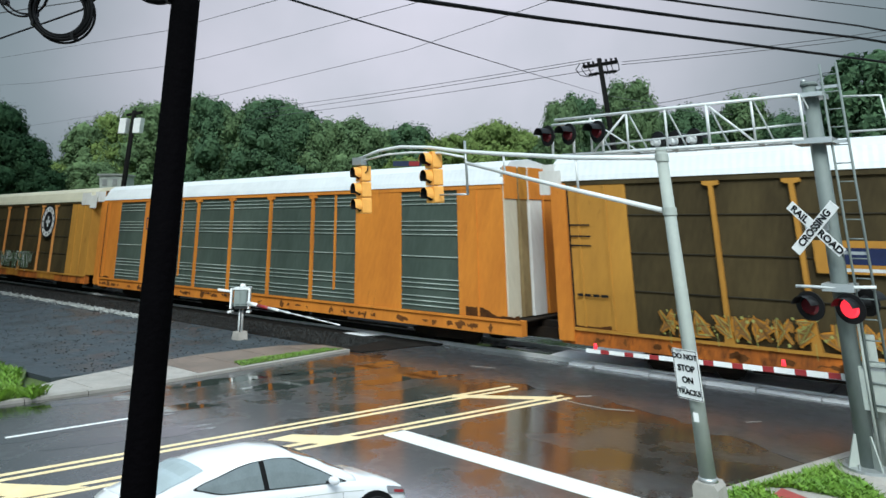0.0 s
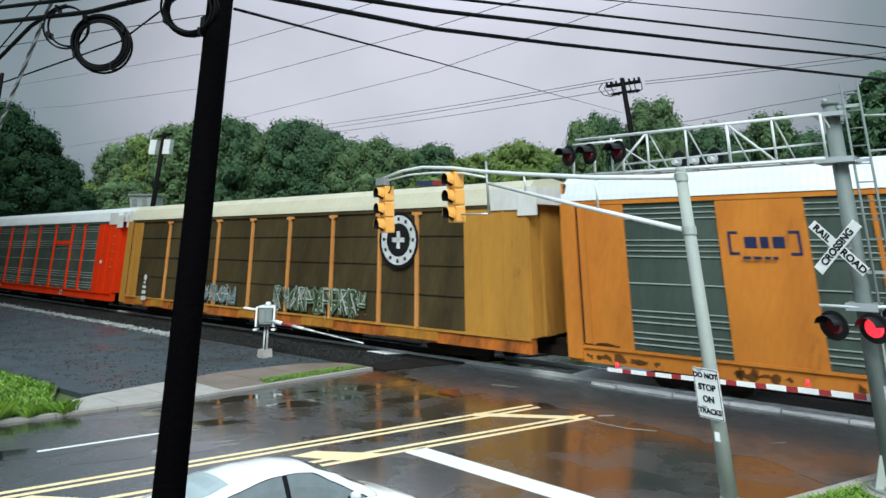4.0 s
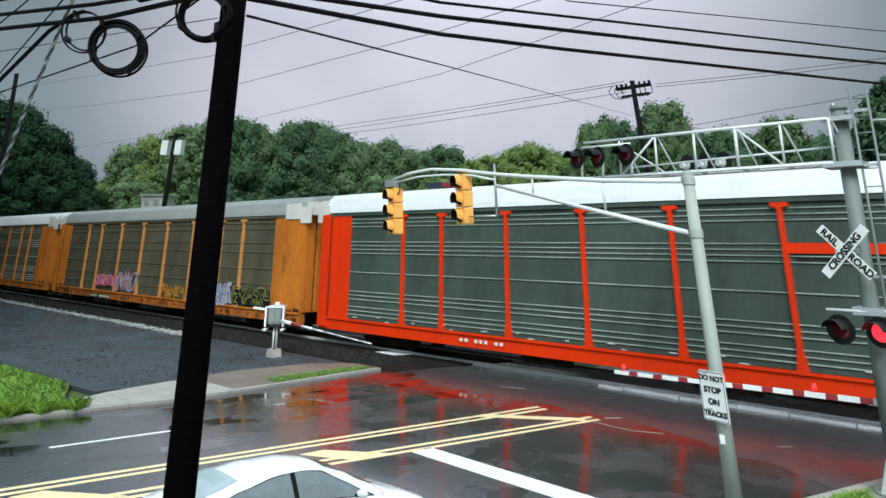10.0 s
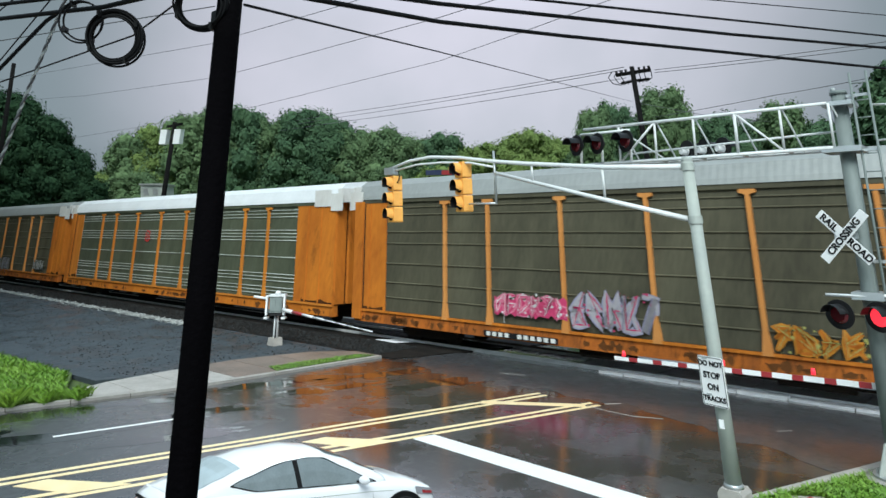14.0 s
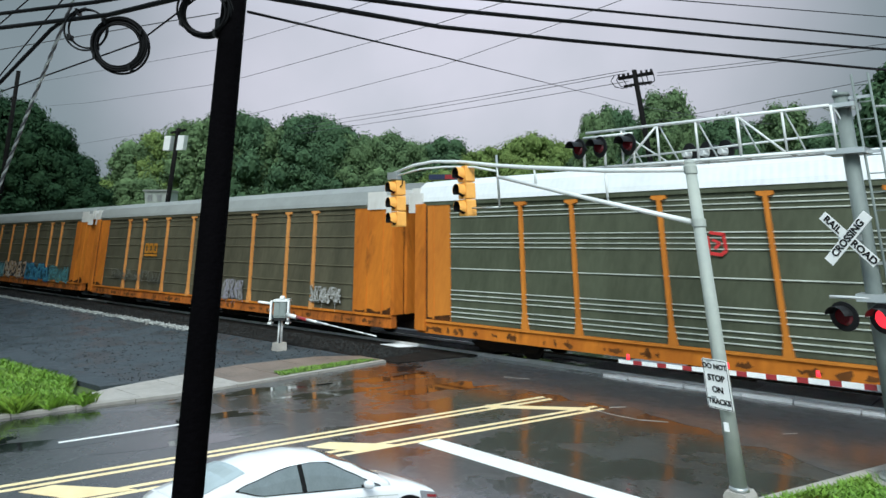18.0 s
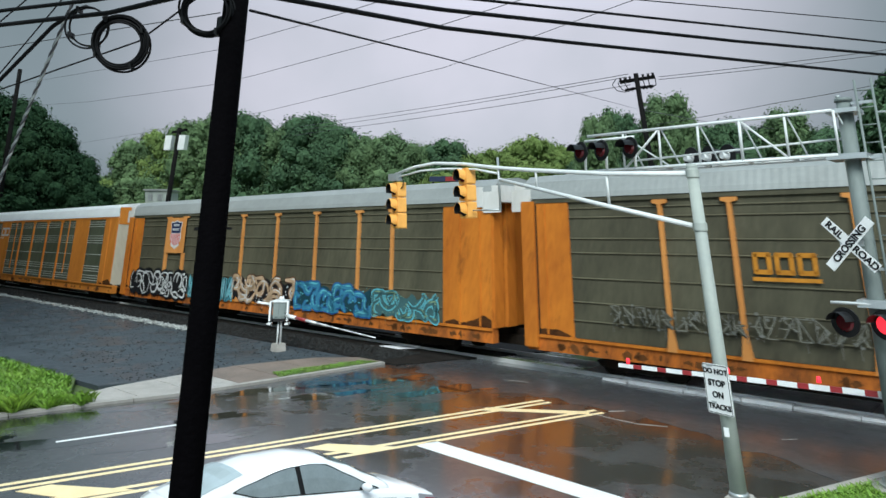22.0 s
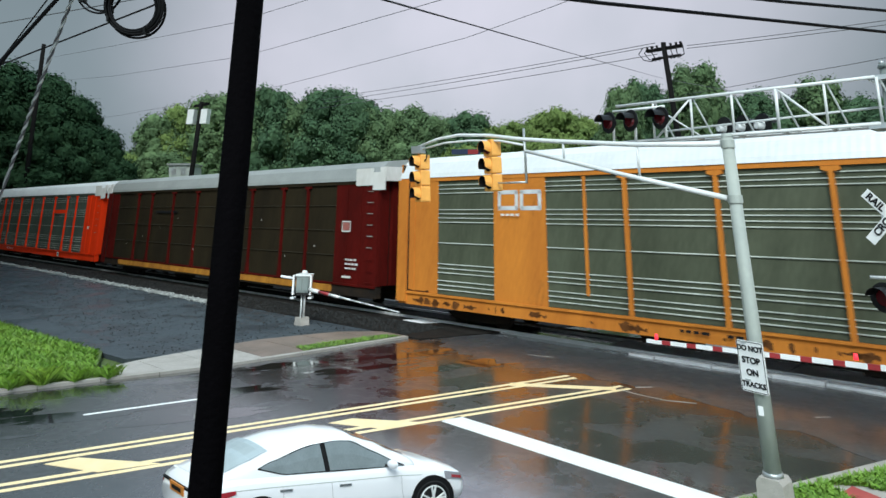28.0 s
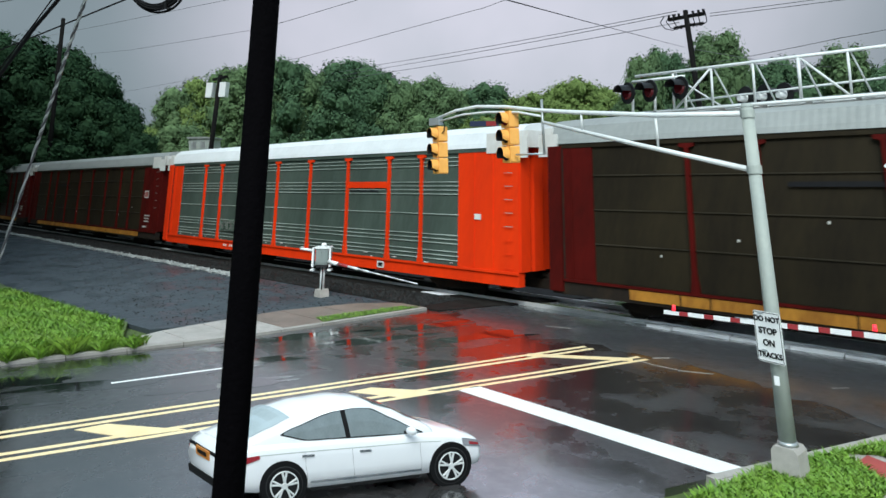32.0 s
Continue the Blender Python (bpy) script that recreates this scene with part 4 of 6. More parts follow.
decal(badge, "badge_cross", WHITE_INK, [plate(7.45, 8.05, 3.82, 3.98), plate(7.67, 7.83, 3.6, 4.2)], 0.084)
for a in [i * 0.52 for i in range(12)]:
    bx, bz = 7.75 + 0.72 * math.cos(a), 3.9 + 0.72 * math.sin(a)
    decal(badge, "badge_mark", BLACK_INK, [plate(bx - 0.06, bx + 0.06, bz - 0.06, bz + 0.06)], 0.087)
graffiti(c2, -5.4, -2.2, 1.15, 2.0, 9, spray("teal", (0.12, 0.20, 0.20)), GREY_INK, WHITE_INK, 0.7, blocky=True)
graffiti(c2, 0.6, 6.2, 1.1, 2.15, 10, spray("moss", (0.06, 0.08, 0.045)), GREEN_INK, WHITE_INK, 0.7, blocky=True)
decal(c2, "ghost_figure", WHITE_INK, [disc(-10.6, 2.05, 0.16), plate(-10.85, -10.35, 0.95, 1.15), plate(-10.82, -10.42, 1.25, 1.42), plate(-10.8, -10.45, 1.52, 1.66), plate(-10.75, -10.5, 1.75, 1.86)], 0.08)
for x, w in ((-11.5, 0.9), (-9.8, 1.2), (-6.0, 1.6), (-1.8, 1.1), (2.5, 1.9), (7.2, 2.4)):
    decal(c2, "worn_patch", PAD_YELLOW, [plate(x, x + w, 0.72, 1.0)], 0.074)
# cars 3 and 10: red band and small placards
for c, s in ((c3, 20), (c10, 30)):
    decal(c, "red_band", RED, [plate(4.15, 6.72, 3.66, 3.90)], 0.02)
    decal(c, "black_stroke", BLACK_INK, [plate(4.3, 6.1, 3.52, 3.58)], 0.022)
    decal(c, "placard", MARK_WHITE, [plate(11.3, 11.6, 2.65, 2.83)], 0.055)
    decal(c, "sill_box", MARK_WHITE, [plate(6.25, 6.65, 0.74, 0.98)], 0.075)
    decal(c, "sill_box_hole", BLACK_INK, [plate(6.32, 6.58, 0.79, 0.93)], 0.078)
    for k in (0, 1, 3, 4, 5, 7, 8):
        decal(c, "number_bar", MARK_WHITE, [plate(-6.0 + 0.2 * k, -5.88 + 0.2 * k, 0.82, 0.92)], 0.075)
    for k in range(24):
        x = -12.6 + 1.02 * k + 0.3 * ((k * 7) % 3)
        decal(c, "paint_chip", MARK_WHITE, [plate(x, x + 0.12 + 0.1 * (k % 2), 1.10 + 0.06 * (k % 3), 1.13 + 0.06 * (k % 3))], 0.012)
graffiti(c10, -6.6, -4.2, 1.5, 2.1, 33, GREY_INK, spray("dull_green", (0.06, 0.13, 0.09)), GREY_INK, 0.6, blocky=True)
# car 4
graffiti(c4, -6.6, -4.0, 1.35, 2.0, 41, PINK_INK, spray("rose", (0.75, 0.25, 0.35)), WHITE_INK, 0.6, back=PINK_INK, blocky=True)
decal(c4, "number_patch", BLACK_INK, [plate(-7.05, -4.35, 0.70, 0.86)], 0.076)
for k in (0, 1, 2, 3, 5, 6, 7, 8, 9, 10):
    decal(c4, "number_bar", MARK_WHITE, [plate(-6.95 + 0.235 * k, -6.80 + 0.235 * k, 0.72, 0.84)], 0.08)
graffiti(c4, -3.9, -1.2, 1.15, 2.25, 42, spray("chalk", (0.46, 0.43, 0.46)), LILAC_INK, PINK_INK, 0.7, blocky=True)
graffiti(c4, 1.5, 4.4, 1.1, 1.75, 43, spray("flame", (0.55, 0.16, 0.02)), AMBER_INK, LIME_INK, 0.6, blocky=True)
graffiti(c4, 4.5, 8.2, 1.05, 2.1, 44, LILAC_INK, WHITE_INK, BLUE_INK, 0.6, blocky=True)
graffiti(c4, 8.3, 11.2, 1.1, 1.95, 45, BLACK_INK, LIME_INK, BLACK_INK, 0.7, back=BLACK_INK, blocky=True)
# car 5: two red marks
for x in (-2.68, 2.85):
    decal(c5, "red_tag", RED_INK, ribbon([(x - 0.20, 3.75), (x - 0.22, 3.36), (x + 0.08, 3.32), (x + 0.22, 3.42), (x + 0.20, 3.82), (x - 0.12, 3.86)], 0.08) + ribbon([(x - 0.08, 3.68), (x + 0.08, 3.60), (x - 0.04, 3.48)], 0.07), 0.03)
# car 6
for k in range(3):
    decal(c6, "badge_block", AMBER_INK, ribbon([(-6.40 + 0.50 * k, 3.05), (-6.40 + 0.50 * k, 3.45), (-6.08 + 0.50 * k, 3.45), (-6.08 + 0.50 * k, 3.05), (-6.40 + 0.50 * k, 3.05)], 0.11), 0.03)
decal(c6, "badge_underline", AMBER_INK, [plate(-6.50, -4.98, 2.84, 2.93)], 0.03)
graffiti(c6, -10.4, -4.2, 1.5, 2.1, 61, spray("pale_line", (0.26, 0.25, 0.21)), spray("olive_wash", (0.085, 0.08, 0.055)), GREY_INK, 0.5, dense=0.8, blocky=True)
graffiti(c6, -0.5, 3.7, 1.05, 2.0, 62, spray("silver", (0.30, 0.29, 0.28)), spray("smoke", (0.10, 0.095, 0.085)), LILAC_INK, 0.5, blocky=True)
graffiti(c6, 8.5, 10.5, 1.3, 1.95, 63, spray("ash", (0.36, 0.35, 0.32)), spray("olive_wash", (0.085, 0.08, 0.055)), WHITE_INK, 0.45, blocky=True)
# car 7: shield badge on a plated bay, long blue and black graffiti
for x in (-8.56, -6.75):
    part("badge_leg", boxes((x - 0.10, x + 0.10, -FACE - 0.075, -FACE + 0.029, 1.05, 3.02)), POST_PALE, c7, slant=BODY)
    part("badge_head", boxes((x - 0.24, x + 0.24, -FACE - 0.075, -FACE + 0.029, 4.79, 4.855)), POST_PALE, c7, slant=BODY)
decal(c7, "number_patch", BLACK_INK, [plate(-6.0, -5.25, 4.14, 4.30)], -0.028)
decal(c7, "number_patch", BLACK_INK, [plate(-3.45, -2.45, 4.16, 4.28)], -0.028)
sp = decal(c7, "badge_plate", POST_PALE, [plate(-8.68, -6.62, 3.02, 4.80)], 0.078)
shield_rim = [(-8.23, 4.50), (-8.15, 4.62), (-7.93, 4.58), (-7.63, 4.68), (-7.33, 4.58), (-7.11, 4.62), (-7.03, 4.50), (-7.11, 4.28), (-7.05, 3.75), (-7.23, 3.38), (-7.63, 3.2), (-8.03, 3.38), (-8.21, 3.75), (-8.15, 4.28)]
decal(sp, "shield_border", WHITE_INK, [shield_rim], 0.082)
decal(sp, "shield_head", NAVY_INK, [[(-8.17, 4.50), (-8.11, 4.56), (-7.93, 4.53), (-7.63, 4.62), (-7.33, 4.53), (-7.15, 4.56), (-7.09, 4.50), (-7.17, 4.28), (-7.14, 4.02), (-8.12, 4.02), (-8.09, 4.28)]], 0.086)
for k in range(6):
    decal(sp, "shield_stripe", RED_INK, [plate(-8.11 + 0.17 * k, -8.02 + 0.17 * k, 3.52 - 0.05 * min(k, 5.6 - k), 4.0)], 0.086)
for z, w in ((4.36, 0.30), (4.14, 0.34)):
    for k in range(5):
        decal(sp, "badge_bar", WHITE_INK, [plate(-7.63 - w + 2 * w * k / 5, -7.63 - w + 2 * w * (k + 0.72) / 5, z, z + 0.12)], 0.089)
graffiti(c7, -12.1, -5.9, 0.84, 2.10, 71, WHITE_INK, BLACK_INK, BLACK_INK, 0.80, "black sprayed graffiti with bold white strokes", back=BLACK_INK, thin=0.5)
graffiti(c7, -5.75, -1.7, 0.98, 2.10, 72, spray("pale_cyan", (0.22, 0.48, 0.55)), spray("deep_teal", (0.015, 0.06, 0.08)), CYAN_INK, 0.9, back=spray("teal_wash", (0.06, 0.22, 0.26)), blocky=True)
graffiti(c7, -1.8, 2.9, 1.1, 2.15, 73, SAND_INK, spray("brown", (0.10, 0.05, 0.03)), WHITE_INK, 0.6, back=BLACK_INK)
graffiti(c7, 3.0, 7.6, 1.05, 2.05, 74, spray("sea_blue", (0.05, 0.24, 0.38)), BLUE_INK, CYAN_INK, 0.7, back=spray("deep_teal", (0.03, 0.13, 0.18)))
graffiti(c7, 7.7, 10.9, 1.1, 1.95, 75, spray("slate_teal", (0.06, 0.14, 0.15)), CYAN_INK, GREEN_INK, 0.7, back=spray("slate_teal", (0.06, 0.14, 0.15)))
# car 8: two white block outlines as a badge on the plated bay
for x0, x1, z0, z1 in ((-8.5, -7.8, 3.92, 4.42), (-7.6, -6.9, 3.92, 4.42)):
    decal(c8, "badge_block", WHITE_INK, ribbon([(x0, z0), (x1, z0), (x1, z1), (x0, z1), (x0, z0)], 0.13), 0.02)
stencils(c8, -8.4, 3.68, MARK_WHITE, 1, 81)
stencils(c8, -2.6, 0.86, BLACK_INK, 1, 82)
stencils(c8, -1.4, 0.86, BLACK_INK, 1, 83)
# cars 9, 11, 12: yellow sill pads, stencils on maroon plates
for c, s in ((c9, 90), (c11, 110), (c12, 120)):
    rng = random.Random(s)
    x = -10.6
    while x < 10.4:
        w = rng.choice((0.8, 1.5, 2.6, 3.3))
        part("sill_pad", boxes((x, min(x + w, 10.6) - 0.05, -FACE - 0.05, -FACE - 0.021, 0.74, 1.0)), PAD_YELLOW, c, slant=BODY)
        x += w
    decal(c, "placard", MARK_WHITE, ribbon([(11.1, 3.05), (11.6, 3.05), (11.6, 3.42), (11.1, 3.42), (11.1, 3.05)], 0.05), 0.055)
    decal(c, "placard_face", spray("pale_red", (0.42, 0.14, 0.12)), [plate(11.14, 11.56, 3.09, 3.38)], 0.053)
    stencils(c, 11.4, 1.95, MARK_WHITE, 3, s)
    decal(c, "lower_placard", MARK_WHITE, [plate(11.2, 11.75, 1.30, 1.38)], 0.055)
    for k in range(10):
        x = -9.6 + 2.1 * k
        decal(c, "rivet_mark", MARK_WHITE, [plate(x, x + 0.05, 1.9 + 0.5 * (k % 4), 1.96 + 0.5 * (k % 4))], 0.08)
    decal(c, "dark_scrape", BLACK_INK, [plate(-6.2, -3.5, 3.72, 3.84)], 0.03)

FOOT_RUST = material("dark_foot_rust", (0.030, 0.014, 0.008), 0.85, alt=(0.12, 0.045, 0.014), scale=5.0, amount=0.9, spec=0.05)
GRIME = material("road_grime", (0.17, 0.062, 0.018), 0.8, alt=(0.085, 0.034, 0.012), scale=3.0, amount=0.9, spec=0.1)
for n, car in enumerate((c0, c1, c4, c5, c6, c7, c8)):
    rng = random.Random(500 + n)
    feet = []
    for x0, x1, most in ((-13.15, -11.7, 0.22), (11.2, 13.15, 0.36)):
        top = []
        for i in range(31):
            x = x1 - (x1 - x0) * i / 30
            h = most * (0.12 + 0.55 * max(0.0, math.sin(1.7 * x + n)) ** 2 + 0.22 * max(0.0, math.sin(4.7 * x + 2 * n)) + 0.10 * rng.random())
            top.append((x, 1.105 + h))
        feet += [[(a[0], 1.10), (b[0], 1.10), b, a] for a, b in zip(top[:-1], top[1:])]
    decal(car, "foot_rust", FOOT_RUST, feet, 0.018, "dark ragged rust at the foot of the end plates", kind="stuff")
    spots = []
    for k in range(60):
        x, w, h = rng.uniform(-13.0, 13.0), rng.uniform(0.03, 0.22), rng.uniform(0.03, 0.14)
        ring = []
        for i in range(9):
            a, q = 2 * math.pi * i / 9, rng.uniform(0.6, 1.2)
            ring.append((x + w * q * math.cos(a), max(0.67, min(1.0, 0.76 + 0.1 * rng.random() + h * q * math.sin(a)))))
        spots.append(ring)
    decal(car, "sill_grime", GRIME, spots, 0.024, "dark grime patches along the sill", kind="stuff")


# metres ahead of or behind the even run, second by second
WAVER = [0.80, 0.48, 0.46, 0.06, 0.12, 0.20, 0.28, -0.45, 0.33, -0.33, 0.05, 0.35, 0.02, 0.32, -0.48, -0.35, -0.22,
         -0.12, -0.72, -0.40, -0.42, -0.63, -0.15, -0.75, -0.07, -0.85, -0.70, -0.50, -0.38, -0.25, -0.13, -0.03, -0.22]


def travelled(t):
    """Metres that the train has gone since the start: it gathers speed slowly and wavers a little."""
    k = min(int(t), 31)
    waver = WAVER[k] + (WAVER[k + 1] - WAVER[k]) * (t - k)
    return 7.0069 * t + 0.0231 * t * t + 0.45 * max(0.0, 1 - t / 5) ** 2 + waver


def car_place(n, t):
    """Where the middle of car n stands at t seconds."""
    return -38.71 - PITCH * (n - 1) + HALF + travelled(t)

# ---- posts and signals ----
def turned(bm, degrees, x=0.0, y=0.0, z=0.0):
    bm.transform(pose(x, y, z, 0, 0, degrees))
    return bm


def lettering(text, size, mat, name, parent, place, tilt=0.0, yaw=0.0, lean=SLANT, depth=0.004):
    """Raised letters standing upright, facing -y before the yaw; place is their middle."""
    cu = bpy.data.curves.new(name, "FONT")
    cu.body, cu.size, cu.align_x, cu.align_y, cu.extrude = text, size, "CENTER", "CENTER", depth
    cu.offset = size * 0.03
    tmp = bpy.data.objects.new(name, cu)
    scene.collection.objects.link(tmp)
    bpy.context.view_layer.update()
    me = bpy.data.meshes.new_from_object(tmp.evaluated_get(bpy.context.evaluated_depsgraph_get()))
    bpy.data.objects.remove(tmp)
    bm = bmesh.new()
    bm.from_mesh(me)
    bpy.data.meshes.remove(me)
    bm.transform(pose(*place, 0, 0, yaw) @ pose(0, 0, 0, 0, tilt, 0) @ pose(0, 0, 0, 90, 0, 0))
    return part(name, bm, mat, parent, slant=lean)


def round_bar(name, pts, r, mat, parent, r1=None, n=8, lean=SLANT, label=""):
    return part(name, one(tube, pts, r, n, r1), mat, parent, label, slant=lean, smooth=True)


# the close wooden pole, with coils of spare cable hanging beside it
pole = thing("utility_pole", "dark creosoted wooden utility pole close by", "utility pole", -2.785, 1.115)
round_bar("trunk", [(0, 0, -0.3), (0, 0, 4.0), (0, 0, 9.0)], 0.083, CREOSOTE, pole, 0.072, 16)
part("cable_bracket", boxes((-0.16, -0.09, -0.03, 0.03, 5.28, 5.36)), BLACK_STEEL, pole, slant=SLANT)


def sagged(pts, sag, n=10):
    out = []
    for a, b in zip(pts[:-1], pts[1:]):
        a, b = Vector(a), Vector(b)
        for i in range(n):
            f = i / n
            out.append(a.lerp(b, f) - Vector((0, 0, sag * 4 * f * (1 - f))))
    return out + [Vector(pts[-1])]


def wire(pts, r, mat=BLACK, label="black overhead cable strung between poles", sag=0.0, name="overhead_cable"):
    ob = part(name, one(tube, sagged(pts, sag), r, 6), mat, smooth=True)
    return tagged(ob, label, "cable", "overhead cables")


wire([(-3.3, 2.05, 5.25), (-3.49, 3.84, 5.48), (-3.38, 5.3, 5.65), (-1.92, 10.45, 6), (6, 38, 7.75)], 0.016)
wire([(-3.3, 2.05, 5.3), (-3.49, 3.84, 5.61), (-2.74, 7.53, 5.99), (-1.92, 10.46, 6.26), (6, 38, 8.05)], 0.016)
wire([(-3.35, 2, 5.44), (-3.49, 3.84, 5.71), (-1.92, 10.46, 6.41), (6, 38, 8.25)], 0.011)
wire([(-3.4, 2.05, 5.92), (-3.78, 6.03, 6.34), (-2.13, 11.63, 6.97), (6, 38, 9.75)], 0.006)
wire([(-3.38, 2.16, 5.19), (-6.06, 6.65, 6.21), (-9.82, 14.09, 7.63), (-20.94, 40.63, 11.86)], 0.008, label="thin black service wire to the far pole")
wire([(-21.15, 41.8, 11.96), (-20.85, 55.66, 12.5), (-14, 90, 14.43)], 0.02, GREY_WIRE)
for pts in ([(-110, 26, 22.56), (-64.3, 22.62, 17.36), (-34.58, 19.98, 13.89), (-29.84, 18.9, 13.32), (-19.66, 16, 11.73), (-13.09, 13.86, 10.67), (20, 3, 7.55)],
            [(-110, 27, 20.56), (-62.54, 24.19, 15.26), (-38.47, 21.82, 12.87), (-32.47, 20.52, 12.23), (-16.21, 17.8, 11.11), (-10.53, 16.22, 10.62), (25, 6, 8.08)],
            [(-110, 30, 14.56), (-59.55, 26.89, 12.56), (-38.84, 25.52, 11.79), (-21.62, 23.7, 11.54), (-15.92, 22.14, 11.45), (-8.74, 19.23, 11.03), (25, 6, 9.08)]):
    wire(pts, 0.012, GREY_WIRE, "thin grey wire high above the railway")
for a, b in (((-58.82, 48, 15.74), (-22.15, 41.6, 14.14)), ((-58.82, 48, 16.16), (-22, 41.6, 14.31)), ((-59.26, 47.58, 15.15), (-21.9, 41.75, 13.64))):
    wire([(2 * a[0] - b[0], 2 * a[1] - b[1], a[2] + 2.0), a, b], 0.022, GREY_WIRE, "thin grey power line to the far pole", 0.12)
for pts in ([(-20.81, 43.52, 14.28), (-8.2, 44.23, 13.95), (25, 46, 14.42)], [(-20.81, 43.5, 14.1), (-8.2, 44.23, 13.71), (25, 46, 14.12)], [(-26, 54, 12.96), (-15.01, 48.82, 12.64), (-8.63, 46.53, 12.62), (20, 38, 13.37)]):
    wire(pts, 0.02, GREY_WIRE, "thin grey power line to the far pole", 0.05)
wire([(-3.5, 2.1, 5.34), (-4.96, 2.07, 5.49), (-6.33, 1.77, 5.61), (-24, -2, 7.67)], 0.016)
wire([(-3.5, 2.1, 5.38), (-5, 2, 5.57), (-6.33, 1.77, 5.72), (-24, -2, 7.97)], 0.014)
wire([(-3.5, 2.05, 5.5), (-6.33, 1.77, 5.83), (-24, -2, 8.27)], 0.012)
wire([(-10.86, 6.34, 7.72), (-15.88, 4.44, 7.65), (-40, -4.5, 7.56)], 0.009, GREY_WIRE)
wire([(-3.9, 2.2, 5.43), (-5.12, 2.34, 5.38), (-7.36, 2.04, 5.28), (-20, 0.6, 4.94)], 0.006)
wire([(-5.3, 2.05, 5.6), (-5.45, 2.03, 5.6), (-5.68, 1.95, 5.51), (-6.34, 1.76, 5.15), (-9.5, 0.9, 3.18)], 0.014, label="black drop cable slanting down from the pole")


def twisted(pts, r, reach, mats, label):
    """Two strands wound round one another along a line of points."""
    axis = [Vector(p) for p in sagged(pts, 0.0, 60)]
    cable = thing("twisted_cable", label, "cable", group="overhead cables")
    for k, mat in enumerate(mats):
        run = []
        for i, p in enumerate(axis):
            d = (axis[min(i + 1, len(axis) - 1)] - axis[max(i - 1, 0)]).normalized()
            u = d.cross(Vector((0, 0, 1))).normalized()
            a = i * 0.7 + k * math.pi
            run.append(p + reach * (u * math.cos(a) + d.cross(u) * math.sin(a)))
        part("strand", one(tube, run, r, 6), mat, cable, smooth=True)


twisted([(-5.38, 2.08, 5.89), (-6.13, 1.94, 5), (-6.79, 1.86, 4.3), (-9, 1.6, 1.97)], 0.009, 0.006, (STEEL, GREY_WIRE), "pale and dark cables twisted together, slanting down")
wire([(-6, 2.3, 6.25), (-7.24, 2.02, 5.85), (-12, 0.9, 4.3)], 0.006)
wire([(-6, 2.35, 6.15), (-7.36, 2.04, 5.39), (-12, 0.8, 2.7)], 0.006)
slim = thing("utility_pole", "slender dark utility pole beyond the railway", "utility pole", -75.7, 20.0)
round_bar("trunk", [(0, 0, -0.2), (0, 0, 19.4)], 0.24, DARK_WOOD, slim, 0.18, lean=(0.108, 0.12))
for z in (14.5, 17.0):
    part("bracket", boxes((-1.0, 0.3, -0.06, 0.06, z, z + 0.14)), BLACK_STEEL, slim, slant=(0.108, 0.12))


def coil(x, y, z, r, turns, thick, label, arc=1.0, face=42.1):
    """Loops of spare cable, hanging in a plane across the road."""
    ob = thing("cable_coil", label, "cable coil", x, y, z, "coils of spare cable")
    rng = random.Random(int(r * 1000) + turns)
    for k in range(turns):
        rr, ox, oz, oy = r + rng.uniform(-0.028, 0.020), rng.uniform(-0.012, 0.012), rng.uniform(-0.012, 0.012), rng.uniform(-0.03, 0.03)
        a0 = rng.uniform(-0.2, 0.2)
        pts = [(ox + rr * math.cos(a0 + 2 * math.pi * arc * i / 40), oy, oz + rr * 0.96 * math.sin(a0 + 2 * math.pi * arc * i / 40)) for i in range(40 if arc == 1.0 else 41)]
        bm = one(tube, pts, thick, 6, None, arc == 1.0)
        turned(bm, face)
        part("loop", bm, BLACK, ob, smooth=True)
    for k in range(4):
        a = 0.5 + 1.55 * k
        if a < 6.2 * arc:
            c = Vector((r * math.cos(a), 0, r * 0.96 * math.sin(a)))
            bm = boxes((c.x - 0.008, c.x + 0.008, -0.035, 0.035, c.z - 0.02, c.z + 0.02))
            turned(bm, face)
            part("tie", bm, BLACK_STEEL, ob)
    return ob


coil(-5.01, 2.16, 5.31, 0.185, 16, 0.008, "black coil of spare cable tied in a ring")
coil(-4.02, 2.26, 5.35, 0.155, 12, 0.007, "black coil of spare cable beside the pole")
coil(-5.27, 2.05, 5.45, 0.14, 2, 0.007, "loose loop of black cable under the wires")
splice = thing("splice_case", "black cylindrical cable splice case on the wires", "splice case", -4.25, 2.12, 5.52)
part("casing", one(tube, [(-0.20, -0.06, 0.0), (0.20, 0.06, 0.01)], 0.045, 12), BLACK_STEEL, splice, smooth=True)
for k in (-1, 1):
    part("end_cap", one(tube, [(0.20 * k, 0.06 * k, 0.0), (0.25 * k, 0.075 * k, 0.0)], 0.035, 10, 0.02), BLACK, splice)

# mast-arm pole with two signal heads and a sign
FACE_YAW = -20.0         # signals look back along the road
mast = thing("signal_mast", "grey steel mast arm pole with traffic signals", "traffic signal", -3.4, 9.75)
ML = (SLANT[0] - 0.025, SLANT[1] - 0.023)
part("pedestal", one(prism, [(-0.185, 0.0), (0.185, 0.0), (0.17, 0.36), (0.13, 0.42), (-0.13, 0.42), (-0.17, 0.36)], -0.17, 0.17), CONCRETE, mast, "pale concrete pedestal", slant=ML)
round_bar("pole", [(0, 0, 0.40), (0, 0, 2.5), (0, 0, 5.05)], 0.112, GREY_PAINT, mast, 0.085, 18, ML)
round_bar("base_collar", [(0, 0, 0.42), (0, 0, 0.47)], 0.135, STEEL, mast, 0.125, 16, ML)
